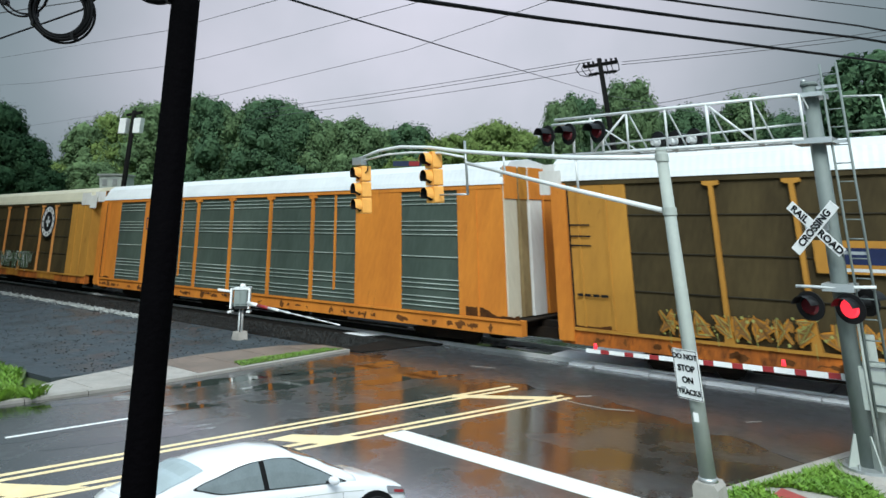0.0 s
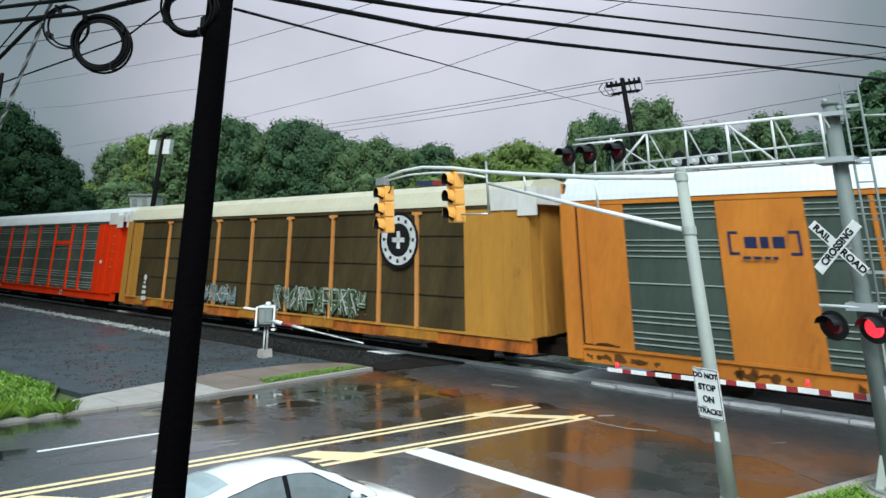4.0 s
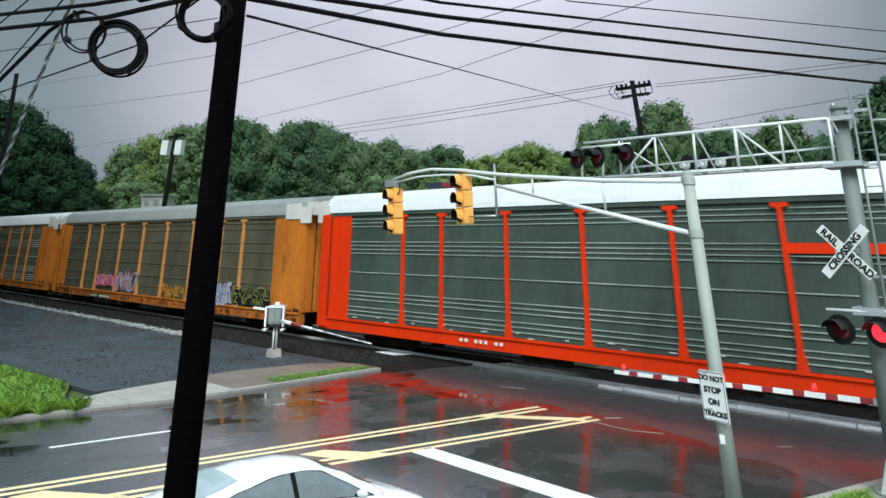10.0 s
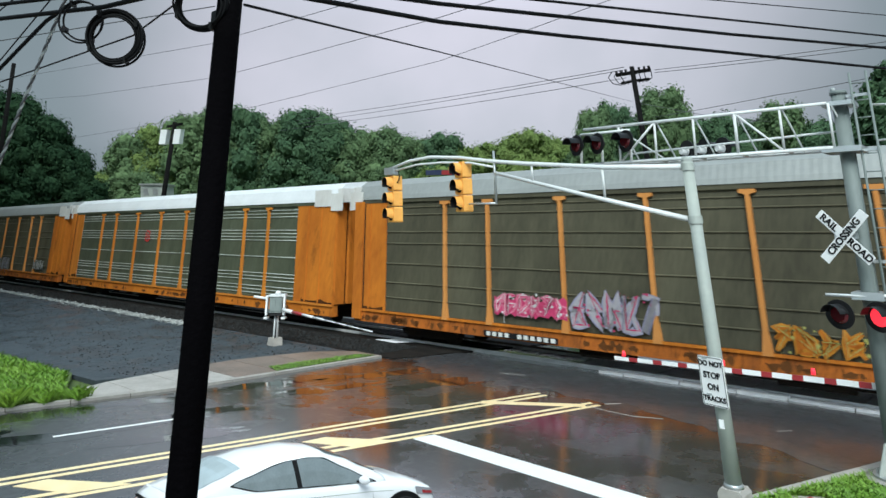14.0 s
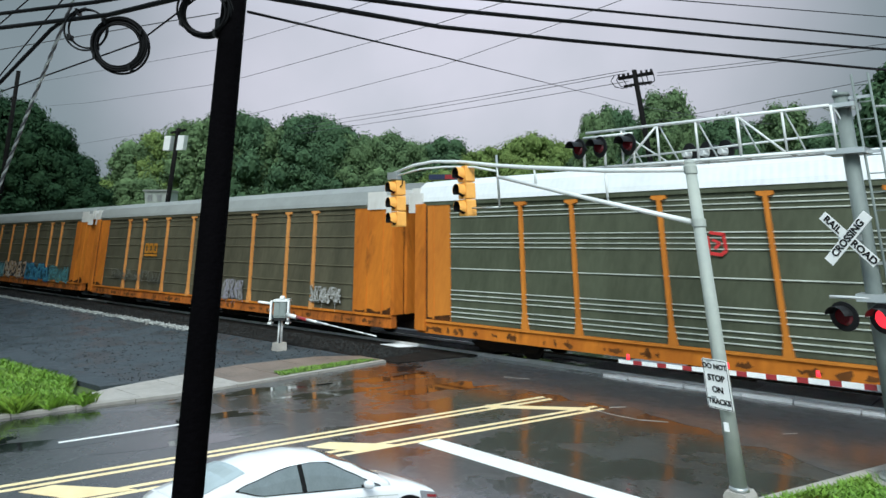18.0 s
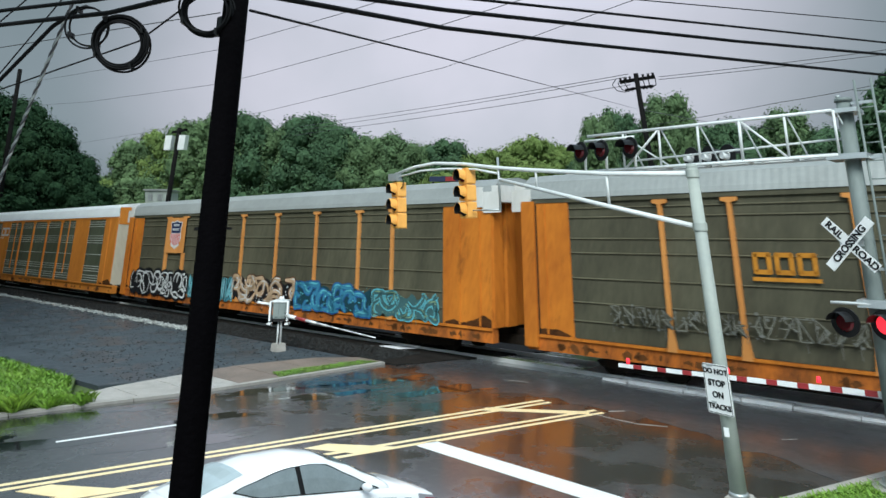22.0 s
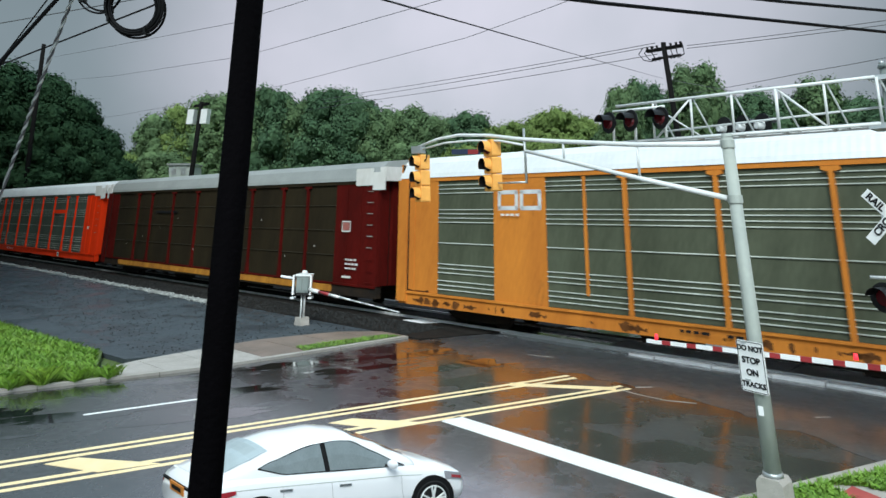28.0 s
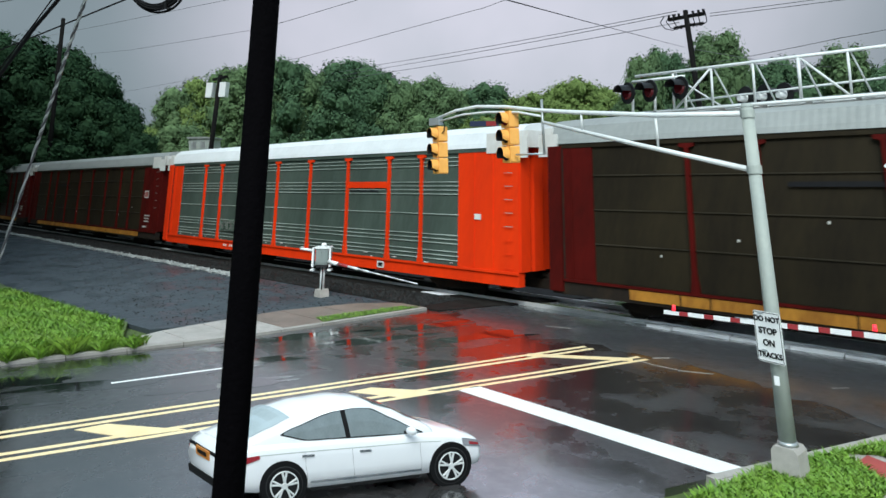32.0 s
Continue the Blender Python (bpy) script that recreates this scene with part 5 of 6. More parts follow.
part("pole_cap", one(tube, [(0, 0, 5.05), (0, 0, 5.10)], 0.092, 16, 0.07), GREY_PAINT, mast, slant=ML)
part("arm_clamp", one(tube, [(0, 0, 4.88), (0, 0, 5.00)], 0.100, 16), GREY_PAINT, mast, slant=ML)
part("brace_clamp", one(tube, [(0, 0, 4.05), (0, 0, 4.17)], 0.106, 16), GREY_PAINT, mast, slant=ML)
round_bar("arm", [(-0.09, 0, 4.95), (-1.5, 0, 5.03), (-3.1, 0, 5.20), (-3.9, 0, 5.30), (-4.7, 0, 5.43), (-5.5, 0, 5.50), (-6.1, 0, 5.46), (-6.70, 0, 5.33)], 0.046, ALUMINIUM, mast, 0.028, 10, ML)
round_bar("lower_arm", [(-3.85, 0, 5.18), (-4.4, 0, 5.30), (-5.2, 0, 5.36), (-5.9, 0, 5.36), (-6.65, 0, 5.26)], 0.024, ALUMINIUM, mast, 0.02, 8, ML)
round_bar("brace", [(-0.09, 0, 4.12), (-1.8, 0, 4.54), (-3.8, 0, 5.06)], 0.044, ALUMINIUM, mast, 0.034, 10, ML)
for x, z0, z1 in ((-1.5, 4.48, 5.03), (-2.95, 4.85, 5.18)):
    round_bar("strut", [(x, 0, z0), (x, 0, z1)], 0.022, ALUMINIUM, mast, lean=ML)
round_bar("hanger", [(-3.82, 0.0, 4.45), (-3.82, 0.0, 5.50)], 0.024, STEEL, mast, lean=ML)
round_bar("hanger_foot", [(-3.82, 0, 4.47), (-4.50, 0.0, 4.47)], 0.018, STEEL, mast, lean=ML)
part("end_clamp", boxes((-6.85, -6.58, -0.08, 0.08, 5.18, 5.34)), STEEL, mast, slant=ML)


def signal_head(x, z, parent):
    """Three stacked lamp sections with tunnel visors, facing back along the road."""
    head = None
    for k in range(3):
        zz = z + 0.345 * (1 - k)
        bm = bmesh.new()
        o = [(-0.15, -0.165), (0.15, -0.165), (0.165, -0.14), (0.165, 0.14), (0.15, 0.165), (-0.15, 0.165), (-0.165, 0.14), (-0.165, -0.14)]
        prism(bm, [(a, zz + b) for a, b in o], -0.02, 0.19)
        turned(bm, FACE_YAW, x)
        sec = part("signal_section", bm, SIGNAL_YELLOW, parent, slant=ML)
        bm = bmesh.new()
        for i in range(13):
            a0, a1 = radians(-35 + 250 * i / 13), radians(-35 + 250 * (i + 1) / 13)
            q = []
            for a, y in ((a0, -0.02), (a1, -0.02), (a1, -0.17), (a0, -0.17)):
                lip = 0.03 if y < -0.1 else 0.0
                q.append(bm.verts.new((0.142 * math.cos(a), y + (0.10 if math.sin(a) < -0.3 and y < -0.1 else 0) , zz + 0.142 * math.sin(a))))
            bm.faces.new(q)
        turned(bm, FACE_YAW, x)
        part("visor", bm, SIGNAL_YELLOW, sec, slant=ML)
        bm = bmesh.new()
        for i in range(13):
            a0, a1 = radians(-35 + 250 * i / 13), radians(-35 + 250 * (i + 1) / 13)
            bm.faces.new([bm.verts.new((0.136 * math.cos(a), y, zz + 0.136 * math.sin(a))) for a, y in ((a0, -0.022), (a1, -0.022), (a1, -0.168), (a0, -0.168))])
        turned(bm, FACE_YAW, x)
        part("visor_lining", bm, SIGN_BLACK, sec, "black inside of the visor", slant=ML)
        bm = one(tube, [(0, -0.012, zz), (0, -0.04, zz)], 0.132, 18, 0.115)
        turned(bm, FACE_YAW, x)
        part("lens", bm, LENS_DARK if k == 0 else SIGN_BLACK, sec, "dark unlit lens", slant=ML)
    return head


signal_head(-6.71, 4.64, mast)
signal_head(-4.72, 4.83, mast)
part("top_bracket", boxes((-6.81, -6.61, -0.03, 0.12, 5.19, 5.26)), STEEL, mast, slant=ML)
round_bar("pigtail", [(-6.49, 0, 5.25), (-6.45, 0, 5.15), (-6.47, 0, 5.05), (-6.53, 0, 5.0)], 0.012, BLACK, mast, lean=ML)

track_sign = thing("track_sign", "white rectangular warning sign on the signal pole", "sign", -3.4, 9.75)
SY = -14.0
SW, SH, SZ = 0.205, 0.335, 1.80
bm = one(prism, [(-SW + 0.02, -SH), (SW - 0.02, -SH), (SW, -SH + 0.02), (SW, SH - 0.02), (SW - 0.02, SH), (-SW + 0.02, SH), (-SW, SH - 0.02), (-SW, -SH + 0.02)], -0.006, 0.006)
part("panel", turned(bm, SY, -0.03, -0.13, SZ), SIGN_WHITE, track_sign, slant=ML)
for a in (-1, 1):
    bm = boxes((a * (SW - 0.014) - 0.004, a * (SW - 0.014) + 0.004, -0.009, -0.0065, -SH + 0.014, SH - 0.014))
    part("border", turned(bm, SY, -0.03, -0.13, SZ), SIGN_BLACK, track_sign, slant=ML)
    bm = boxes((-SW + 0.018, SW - 0.018, -0.009, -0.0065, a * (SH - 0.014) - 0.004, a * (SH - 0.014) + 0.004))
    part("border", turned(bm, SY, -0.03, -0.13, SZ), SIGN_BLACK, track_sign, slant=ML)
for k, word in enumerate(("DO NOT", "STOP", "ON", "TRACKS")):
    lettering(word, 0.098 if len(word) > 4 else 0.115, SIGN_BLACK, "word", track_sign, (-0.034, -0.14, SZ + 0.235 - 0.157 * k), 0, SY, ML, 0.003)
for z in (1.6, 2.1):
    part("clamp", boxes((-0.15, 0.10, -0.125, -0.10, z, z + 0.03)), STEEL, track_sign, slant=ML)
sticker = tagged(part("sticker", boxes((-0.035, 0.035, -0.113, -0.108, 1.18, 1.30)), SIGN_WHITE, slant=ML), "small white sticker on the signal pole", "sticker")
sticker.location = (-3.4, 9.75, 0)

# cantilever mast with truss, lights, ladder and crossbuck
gantry = thing("cantilever_mast", "grey steel cantilever mast with crossing signals", "crossing signal", -2.0, 12.7)
GL = (SLANT[0] + 0.014, SLANT[1] + 0.010)
round_bar("mast", [(0, 0, 0.1), (0, 0, 6.38)], 0.138, MAST_PAINT, gantry, 0.126, 20, GL)
round_bar("mast_cap", [(0, 0, 6.38), (0, 0, 6.45)], 0.148, MAST_PAINT, gantry, 0.138, 20, GL)
round_bar("cap_fitting", [(-0.08, 0, 6.45), (-0.08, 0, 6.52)], 0.05, STEEL, gantry, 0.04, 10, GL)
part("base_plate", one(tube, [(0, 0, 0.06), (0, 0, 0.16)], 0.36, 20), STEEL, gantry, slant=GL)
round_bar("footing", [(0, 0, -0.2), (0, 0, 0.12)], 0.46, CONCRETE, gantry, n=20, lean=GL)
for k in range(4):
    bm = one(prism, [(0.14, 0.16), (0.33, 0.16), (0.17, 0.62), (0.14, 0.62)], -0.012, 0.012)
    part("gusset", turned(bm, 45 + 90 * k), GREY_PAINT, gantry, slant=GL)
for k in range(6):
    a = radians(60 * k + 15)
    part("anchor_bolt", one(tube, [(0.29 * math.cos(a), 0.29 * math.sin(a), 0.16), (0.29 * math.cos(a), 0.29 * math.sin(a), 0.23)], 0.022, 6), STEEL, gantry, slant=GL)
round_bar("conduit", [(0.19, -0.10, 0.16), (0.19, -0.10, 2.4)], 0.026, GREY_PAINT, gantry, n=8, lean=GL)
END = -5.2
for z in (5.38, 6.20):
    round_bar("chord", [(-0.15, -0.28, z), (END if z < 6 else END + 0.1, -0.28, z)], 0.033, ALUMINIUM, gantry, n=8, lean=GL)
round_bar("back_chord", [(-0.1, 0.28, 5.74), (END + 0.9, 0.28, 5.62)], 0.022, ALUMINIUM, gantry, n=8, lean=GL)
round_bar("low_chord", [(-0.1, 0.28, 5.38), (END, 0.28, 5.38)], 0.028, ALUMINIUM, gantry, n=8, lean=GL)
xs = [END + 0.15 + 0.82 * k for k in range(7)]
for k, x in enumerate(xs[1:]):
    round_bar("upright", [(x, -0.28, 5.38), (x, -0.28, 6.20)], 0.030 if k == 3 else 0.024, ALUMINIUM, gantry, n=6, lean=GL)
    round_bar("web", [(x + 0.20, 0.28, 5.38), (x + 0.04, -0.26, 6.19)], 0.018, ALUMINIUM, gantry, n=6, lean=GL)
for k, low in ((0, True), (3, False)):
    a, b = xs[k + 1], xs[k + 2]
    round_bar("diagonal", [(a, -0.28, 5.38 if low else 6.20), (b, -0.28, 6.20 if low else 5.38)], 0.024, ALUMINIUM, gantry, n=6, lean=GL)
round_bar("back_brace", [(xs[1], 0.28, 6.0), (xs[2], 0.28, 5.40)], 0.018, ALUMINIUM, gantry, n=6, lean=GL)
for k in range(7):
    x = END + 0.15 + 0.82 * k
    round_bar("cross_tie", [(x, -0.28, 5.38), (x, 0.28, 5.38)], 0.02, ALUMINIUM, gantry, n=6, lean=GL)
part("walkway_grating", boxes((END + 0.2, -0.2, -0.22, 0.22, 5.40, 5.43)), STEEL, gantry, slant=GL)
part("mast_clamp", boxes((-0.34, 0.28, -0.30, 0.30, 5.30, 5.40)), STEEL, gantry, slant=GL)
part("top_clamp", boxes((-0.26, 0.24, -0.27, 0.27, 6.15, 6.23)), STEEL, gantry, slant=GL)


def flasher(x, y, z, parent, lit, yaw, lean, back=None):
    """A crossing light: round black backboard, deep hood and a red lens."""
    bm = one(tube, [(0, 0.02, 0), (0, -0.005, 0)], 0.24, 24)
    lamp = part("crossing_light", turned(bm, yaw, x, y, z), BLACK_STEEL, parent, "round black light with a red lens", slant=lean)
    bm = one(tube, [(0, -0.01, 0), (0, -0.05, 0)], 0.15, 20, 0.12)
    part("lens", turned(bm, yaw, x, y, z), LAMP_RED if lit else LENS_DARK, lamp, slant=lean)
    bm = bmesh.new()
    for i in range(12):
        a0, a1 = radians(10 + 160 * i / 12), radians(10 + 160 * (i + 1) / 12)
        bm.faces.new([bm.verts.new((0.17 * math.cos(a), yy, 0.17 * math.sin(a))) for a, yy in ((a0, -0.01), (a1, -0.01), (a1, -0.26), (a0, -0.26))])
    part("hood", turned(bm, yaw, x, y, z), BLACK_STEEL, lamp, slant=lean)
    bm = one(tube, [(0, 0.02, 0), (0, 0.16, 0)], 0.10, 14, 0.07)
    part("housing", turned(bm, yaw, x, y, z), back or BLACK_STEEL, lamp, slant=lean)
    return lamp


for x, y, lit in ((-5.20, -0.45, False), (-4.68, -0.45, False), (-4.00, -0.45, False)):
    flasher(x, y, 5.83, gantry, lit, -24.0, GL)
    round_bar("light_stem", [(x + 0.05, y + 0.12, 5.42), (x + 0.05, y + 0.12, 5.80)], 0.03, SIGN_WHITE, gantry, n=8, lean=GL)
for x in (-3.05, -2.68, -2.30):
    flasher(x, 0.42, 5.60, gantry, False, 150.0, GL, SIGN_WHITE)
round_bar("light_bar", [(-5.15, -0.33, 6.08), (-3.95, -0.33, 6.08)], 0.03, ALUMINIUM, gantry, n=8, lean=GL)
# ladder up the mast
for x in (0.24, 0.50):
    round_bar("ladder_rail", [(x, -0.12, 0.9), (x, -0.12, 6.75)], 0.022, MAST_PAINT, gantry, n=6, lean=GL)
for k in range(18):
    z = 1.1 + 0.32 * k
    round_bar("rung", [(0.24, -0.12, z), (0.50, -0.12, z)], 0.012, MAST_PAINT, gantry, n=6, lean=GL)
for z in (1.6, 3.4, 5.3, 6.3):
    part("standoff", boxes((0.13, 0.50, -0.10, -0.05, z, z + 0.05)), STEEL, gantry, slant=GL)
round_bar("platform_rail", [(0.45, 0.1, 5.5), (1.10, 0.1, 5.5), (1.05, 0.1, 6.1), (0.45, 0.1, 6.15)], 0.022, ALUMINIUM, gantry, n=6, lean=GL)
# lights at driver's height
for x, lit in ((-0.42, False), (0.16, True)):
    flasher(x, -0.36, 2.56, gantry, lit, -18.0, GL)
flasher(0.30, 0.30, 2.62, gantry, False, 150.0, GL)
round_bar("light_arm", [(-0.62, -0.26, 2.86), (-0.1, -0.24, 2.86), (0.55, -0.2, 2.90)], 0.026, ALUMINIUM, gantry, n=8, lean=GL)
part("lower_clamp", boxes((-0.23, 0.24, -0.26, 0.23, 2.80, 2.92)), STEEL, gantry, slant=GL)

buck = thing("crossbuck", "white crossbuck sign with black lettering on the mast", "sign", -2.0, 12.7)
BX, BY, BZ, BYAW = -0.19, -0.30, 3.835, -16.0
for tilt, dy in ((46.0, 0.012), (-46.0, 0.0)):
    o = [(-0.56, -0.088), (0.56, -0.088), (0.56, 0.088), (-0.56, 0.088)]
    bm = one(prism, o, -0.005 + dy, 0.005 + dy)
    bm.transform(pose(BX, BY, BZ, 0, 0, BYAW) @ pose(0, 0, 0, 0, tilt, 0))
    part("blade", bm, SIGN_WHITE, buck, slant=GL)


def on_blade(word, along_blade, tilt, dy):
    m = pose(BX, BY, BZ, 0, 0, BYAW) @ pose(0, 0, 0, 0, tilt, 0) @ pose(along_blade, -0.010 + dy, 0)
    p = m.translation
    lettering(word, 0.168, SIGN_BLACK, "word", buck, (p.x, p.y, p.z), tilt, BYAW, GL, 0.003)


on_blade("CROSSING", 0.0, -46.0, 0.0)
on_blade("RAIL", -0.33, 46.0, 0.012)
on_blade("ROAD", 0.32, 46.0, 0.012)
part("mount", boxes((-0.35, 0.0, -0.24, -0.18, 3.80, 3.90)), STEEL, buck, slant=GL)

# crossing gate beside the mast, its striped arm down across the lane
gate = thing("crossing_gate", "crossing gate with a lowered red and white striped arm", "crossing gate", -1.75, 12.9)
round_bar("gate_post", [(0, 0, 0.0), (0, 0, 2.1)], 0.09, GREY_PAINT, gate, n=12, lean=GL)
part("gate_motor", boxes((-0.18, 0.32, -0.30, 0.16, 1.0, 1.65)), GREY_PAINT, gate, slant=GL)
part("foot_plate", one(tube, [(0, 0, 0.0), (0, 0, 0.14)], 0.22, 14), STEEL, gate, slant=GL)
N = 19
for k in range(N):
    f0, f1 = (k + (0.28 if k % 2 else 0.0)) / N, (k + 1 + (0.0 if k % 2 else 0.28)) / N
    z = 1.40 - 0.10 * k / N
    h = 0.046 - 0.012 * k / N
    part("arm_stripe", boxes((-0.15 - 4.92 * f1, -0.15 - 4.92 * f0, -0.022, 0.022, z - h, z + h)), (SIGN_WHITE, RED_TAPE)[k % 2], gate, slant=GL)
for x, z in ((-4.93, 1.36), (-1.35, 1.46), (-2.9, 1.42)):
    round_bar("arm_lamp", [(x, 0, z), (x, 0, z + 0.10)], 0.04, LAMP_RED, gate, 0.03, 10, GL)
part("arm_tag", boxes((-0.30, -0.12, -0.035, -0.028, 1.14, 1.46)), SIGN_WHITE, gate, "small white tag with dark marks", slant=GL)
for z in (1.20, 1.29, 1.38):
    part("tag_mark", boxes((-0.26, -0.16, -0.039, -0.036, z, z + 0.04)), SIGN_BLACK, gate, slant=GL)

# the gate machine across the road
gate2 = thing("gate_machine", "galvanised crossing gate machine on a post across the road", "crossing gate", -20.49, 14.06)
round_bar("post", [(0, 0, 0.0), (0, 0, 1.15)], 0.085, ALUMINIUM, gate2, n=12)
part("footing", one(prism, [(-0.2, -0.02), (0.2, -0.02), (0.15, 0.28), (-0.15, 0.28)], -0.18, 0.18), CONCRETE, gate2, slant=SLANT)
bm = boxes((-0.22, 0.22, -0.22, 0.22, 1.12, 1.66))
case = part("machine_case", turned(bm, 40), MAST_PAINT, gate2, "grey machine case", slant=SLANT)
for x in (-0.105, 0.105):
    bm = boxes((x - 0.085, x + 0.085, -0.245, -0.221, 1.18, 1.60))
    part("case_door", turned(bm, 40), MAST_PAINT, case, slant=SLANT)
bm = boxes((-0.27, 0.27, -0.25, 0.25, 1.661, 1.72))
part("case_lid", turned(bm, 40), ALUMINIUM, case, slant=SLANT)
for x in (-0.34, 0.27):
    bm = boxes((x, x + 0.06, -0.28, -0.12, 1.04, 1.70))
    part("support_arm", turned(bm, 40), SIGN_WHITE, gate2, "bright upright support arm", slant=SLANT)
    bm = boxes((x - 0.03, x + 0.10, -0.34, -0.06, 0.92, 0.979))
    part("arm_foot", turned(bm, 40), ALUMINIUM, gate2, slant=SLANT)
bm = boxes((-0.20, 0.20, -0.20, -0.05, 1.02, 1.10))
part("drive_shaft", turned(bm, 40), BLACK_STEEL, gate2, slant=SLANT)
round_bar("counterweight_arm", [(-0.28, -0.28, 1.58), (-0.52, -0.46, 1.62), (-0.64, -0.54, 1.64)], 0.045, SIGN_WHITE, gate2, n=8)
round_bar("case_cap", [(0.0, 0, 1.72), (0.0, 0, 1.84)], 0.12, SIGN_WHITE, gate2, 0.07, 10)
round_bar("conduit", [(0.12, -0.1, 0.25), (0.13, -0.1, 0.7), (0.14, -0.12, 1.1)], 0.022, BLACK, gate2, n=6)
for k in range(8):
    a, b = Vector((0.35, -0.02, 1.22)), Vector((5.3, -0.35, 0.98))
    p, q = a.lerp(b, k / 8), a.lerp(b, (k + 1) / 8)
    round_bar("arm_stripe", [p, q], 0.07 - 0.012 * min(k, 4), RED_TAPE if k == 1 else SIGN_WHITE if k < 3 else ALUMINIUM, gate2, n=4)

# far poles, hut and sign beyond the railway
far_pole = thing("utility_pole", "dark wooden utility pole with a crossarm beyond the railway", "utility pole", -19.0, 42.0)
FL = (-0.165, -0.044)
round_bar("trunk", [(0, 0, -0.2), (0, 0, 14.2)], 0.22, DARK_WOOD, far_pole, 0.15, 10, FL)
part("crossarm", boxes((-1.15, 1.15, -0.08, 0.08, 13.72, 13.92)), DARK_WOOD, far_pole, slant=FL)
part("lower_crossarm", boxes((-0.95, 0.95, 0.1, 0.22, 13.25, 13.38)), DARK_WOOD, far_pole, slant=FL)
for x in (-1.1, -0.8, -0.45, 0.45, 0.8, 1.1):
    round_bar("insulator", [(x, 0, 13.92), (x, 0, 14.08)], 0.06, BLACK_STEEL, far_pole, 0.09, 8, FL)
for x in (-1.35, -1.0, -0.6, 0.5, 0.8, 1.2):
    round_bar("jumper", [(x, -0.1, 14.05), (x * 1.15 - 0.1, -0.15, 13.7), (x * 1.05, -0.1, 13.3), (x * 0.7, 0.0, 13.15), (x * 0.3, 0.1, 13.4)], 0.03, BLACK, far_pole, n=5, lean=FL)
box_pole = thing("utility_pole", "dark wooden utility pole carrying two pale cabinets", "utility pole", -48.6, 23.01)
BL = (0.125, 0.113)
round_bar("trunk", [(0, 0, -0.2), (0, 0, 11.5)], 0.2, DARK_WOOD, box_pole, 0.15, 10, BL)
part("crossarm", boxes((-1.0, 1.0, -0.08, 0.08, 11.2, 11.36)), DARK_WOOD, box_pole, slant=BL)
for x in (-0.78, 0.28):
    bm = boxes((x, x + 0.50, -0.35, 0.1, 9.95, 10.95))
    part("cabinet", turned(bm, 30), SIGN_WHITE, box_pole, "pale grey equipment cabinet", slant=BL)
hut = thing("equipment_hut", "pale grey equipment hut standing behind the railway", "hut", -54.4, 26.4)
part("wall", turned(boxes((-0.8, 1.0, -1.0, 1.0, -0.1, 7.45)), 42), GREY_PAINT, hut)
part("roof", turned(boxes((-0.9, 1.1, -1.1, 1.1, 7.45, 7.58)), 42), ROOF_GREY, hut)
for k in (-0.4, 0.35):
    part("vent_slat", turned(boxes((k - 0.2, k + 0.2, -1.02, -1.0, 6.7, 7.2)), 42), STEEL, hut)
board = thing("store_sign", "dark blue sign board with a red panel beyond the railway", "sign", -40.5, 44.4)
for x in (-0.9, 0.9):
    part("leg", turned(boxes((x - 0.1, x + 0.1, -0.1, 0.1, -0.1, 8.5)), 42), DARK_WOOD, board)
part("board", turned(boxes((-1.2, 1.2, -0.2, 0.2, 8.55, 8.98)), 42), material("navy_sign_face", (0.03, 0.04, 0.10), 0.4), board)
part("red_panel", turned(boxes((0.15, 1.0, -0.22, -0.2, 8.58, 8.95)), 42), RED_TAPE, board)

# ---- trees ----
LEAF_A = material("leaf_deep_green", (0.054, 0.104, 0.060), 0.85, alt=(0.086, 0.150, 0.074), scale=0.35, amount=0.9, island=0.12, spec=0.05)
LEAF_B = material("leaf_mid_green", (0.096, 0.156, 0.078), 0.85, alt=(0.140, 0.210, 0.096), scale=0.35, amount=0.9, island=0.12, spec=0.05)
LEAF_C = material("leaf_fresh_green", (0.130, 0.195, 0.062), 0.85, alt=(0.190, 0.255, 0.080), scale=0.35, amount=0.9, island=0.12, spec=0.05)
LEAF_D = material("leaf_dark_green", (0.020, 0.048, 0.026), 0.85, alt=(0.036, 0.074, 0.034), scale=0.35, amount=0.9, island=0.12, spec=0.05)
BARK = material("tree_bark", (0.06, 0.048, 0.038), 0.85, alt=(0.03, 0.025, 0.02), scale=3, streaks=True)


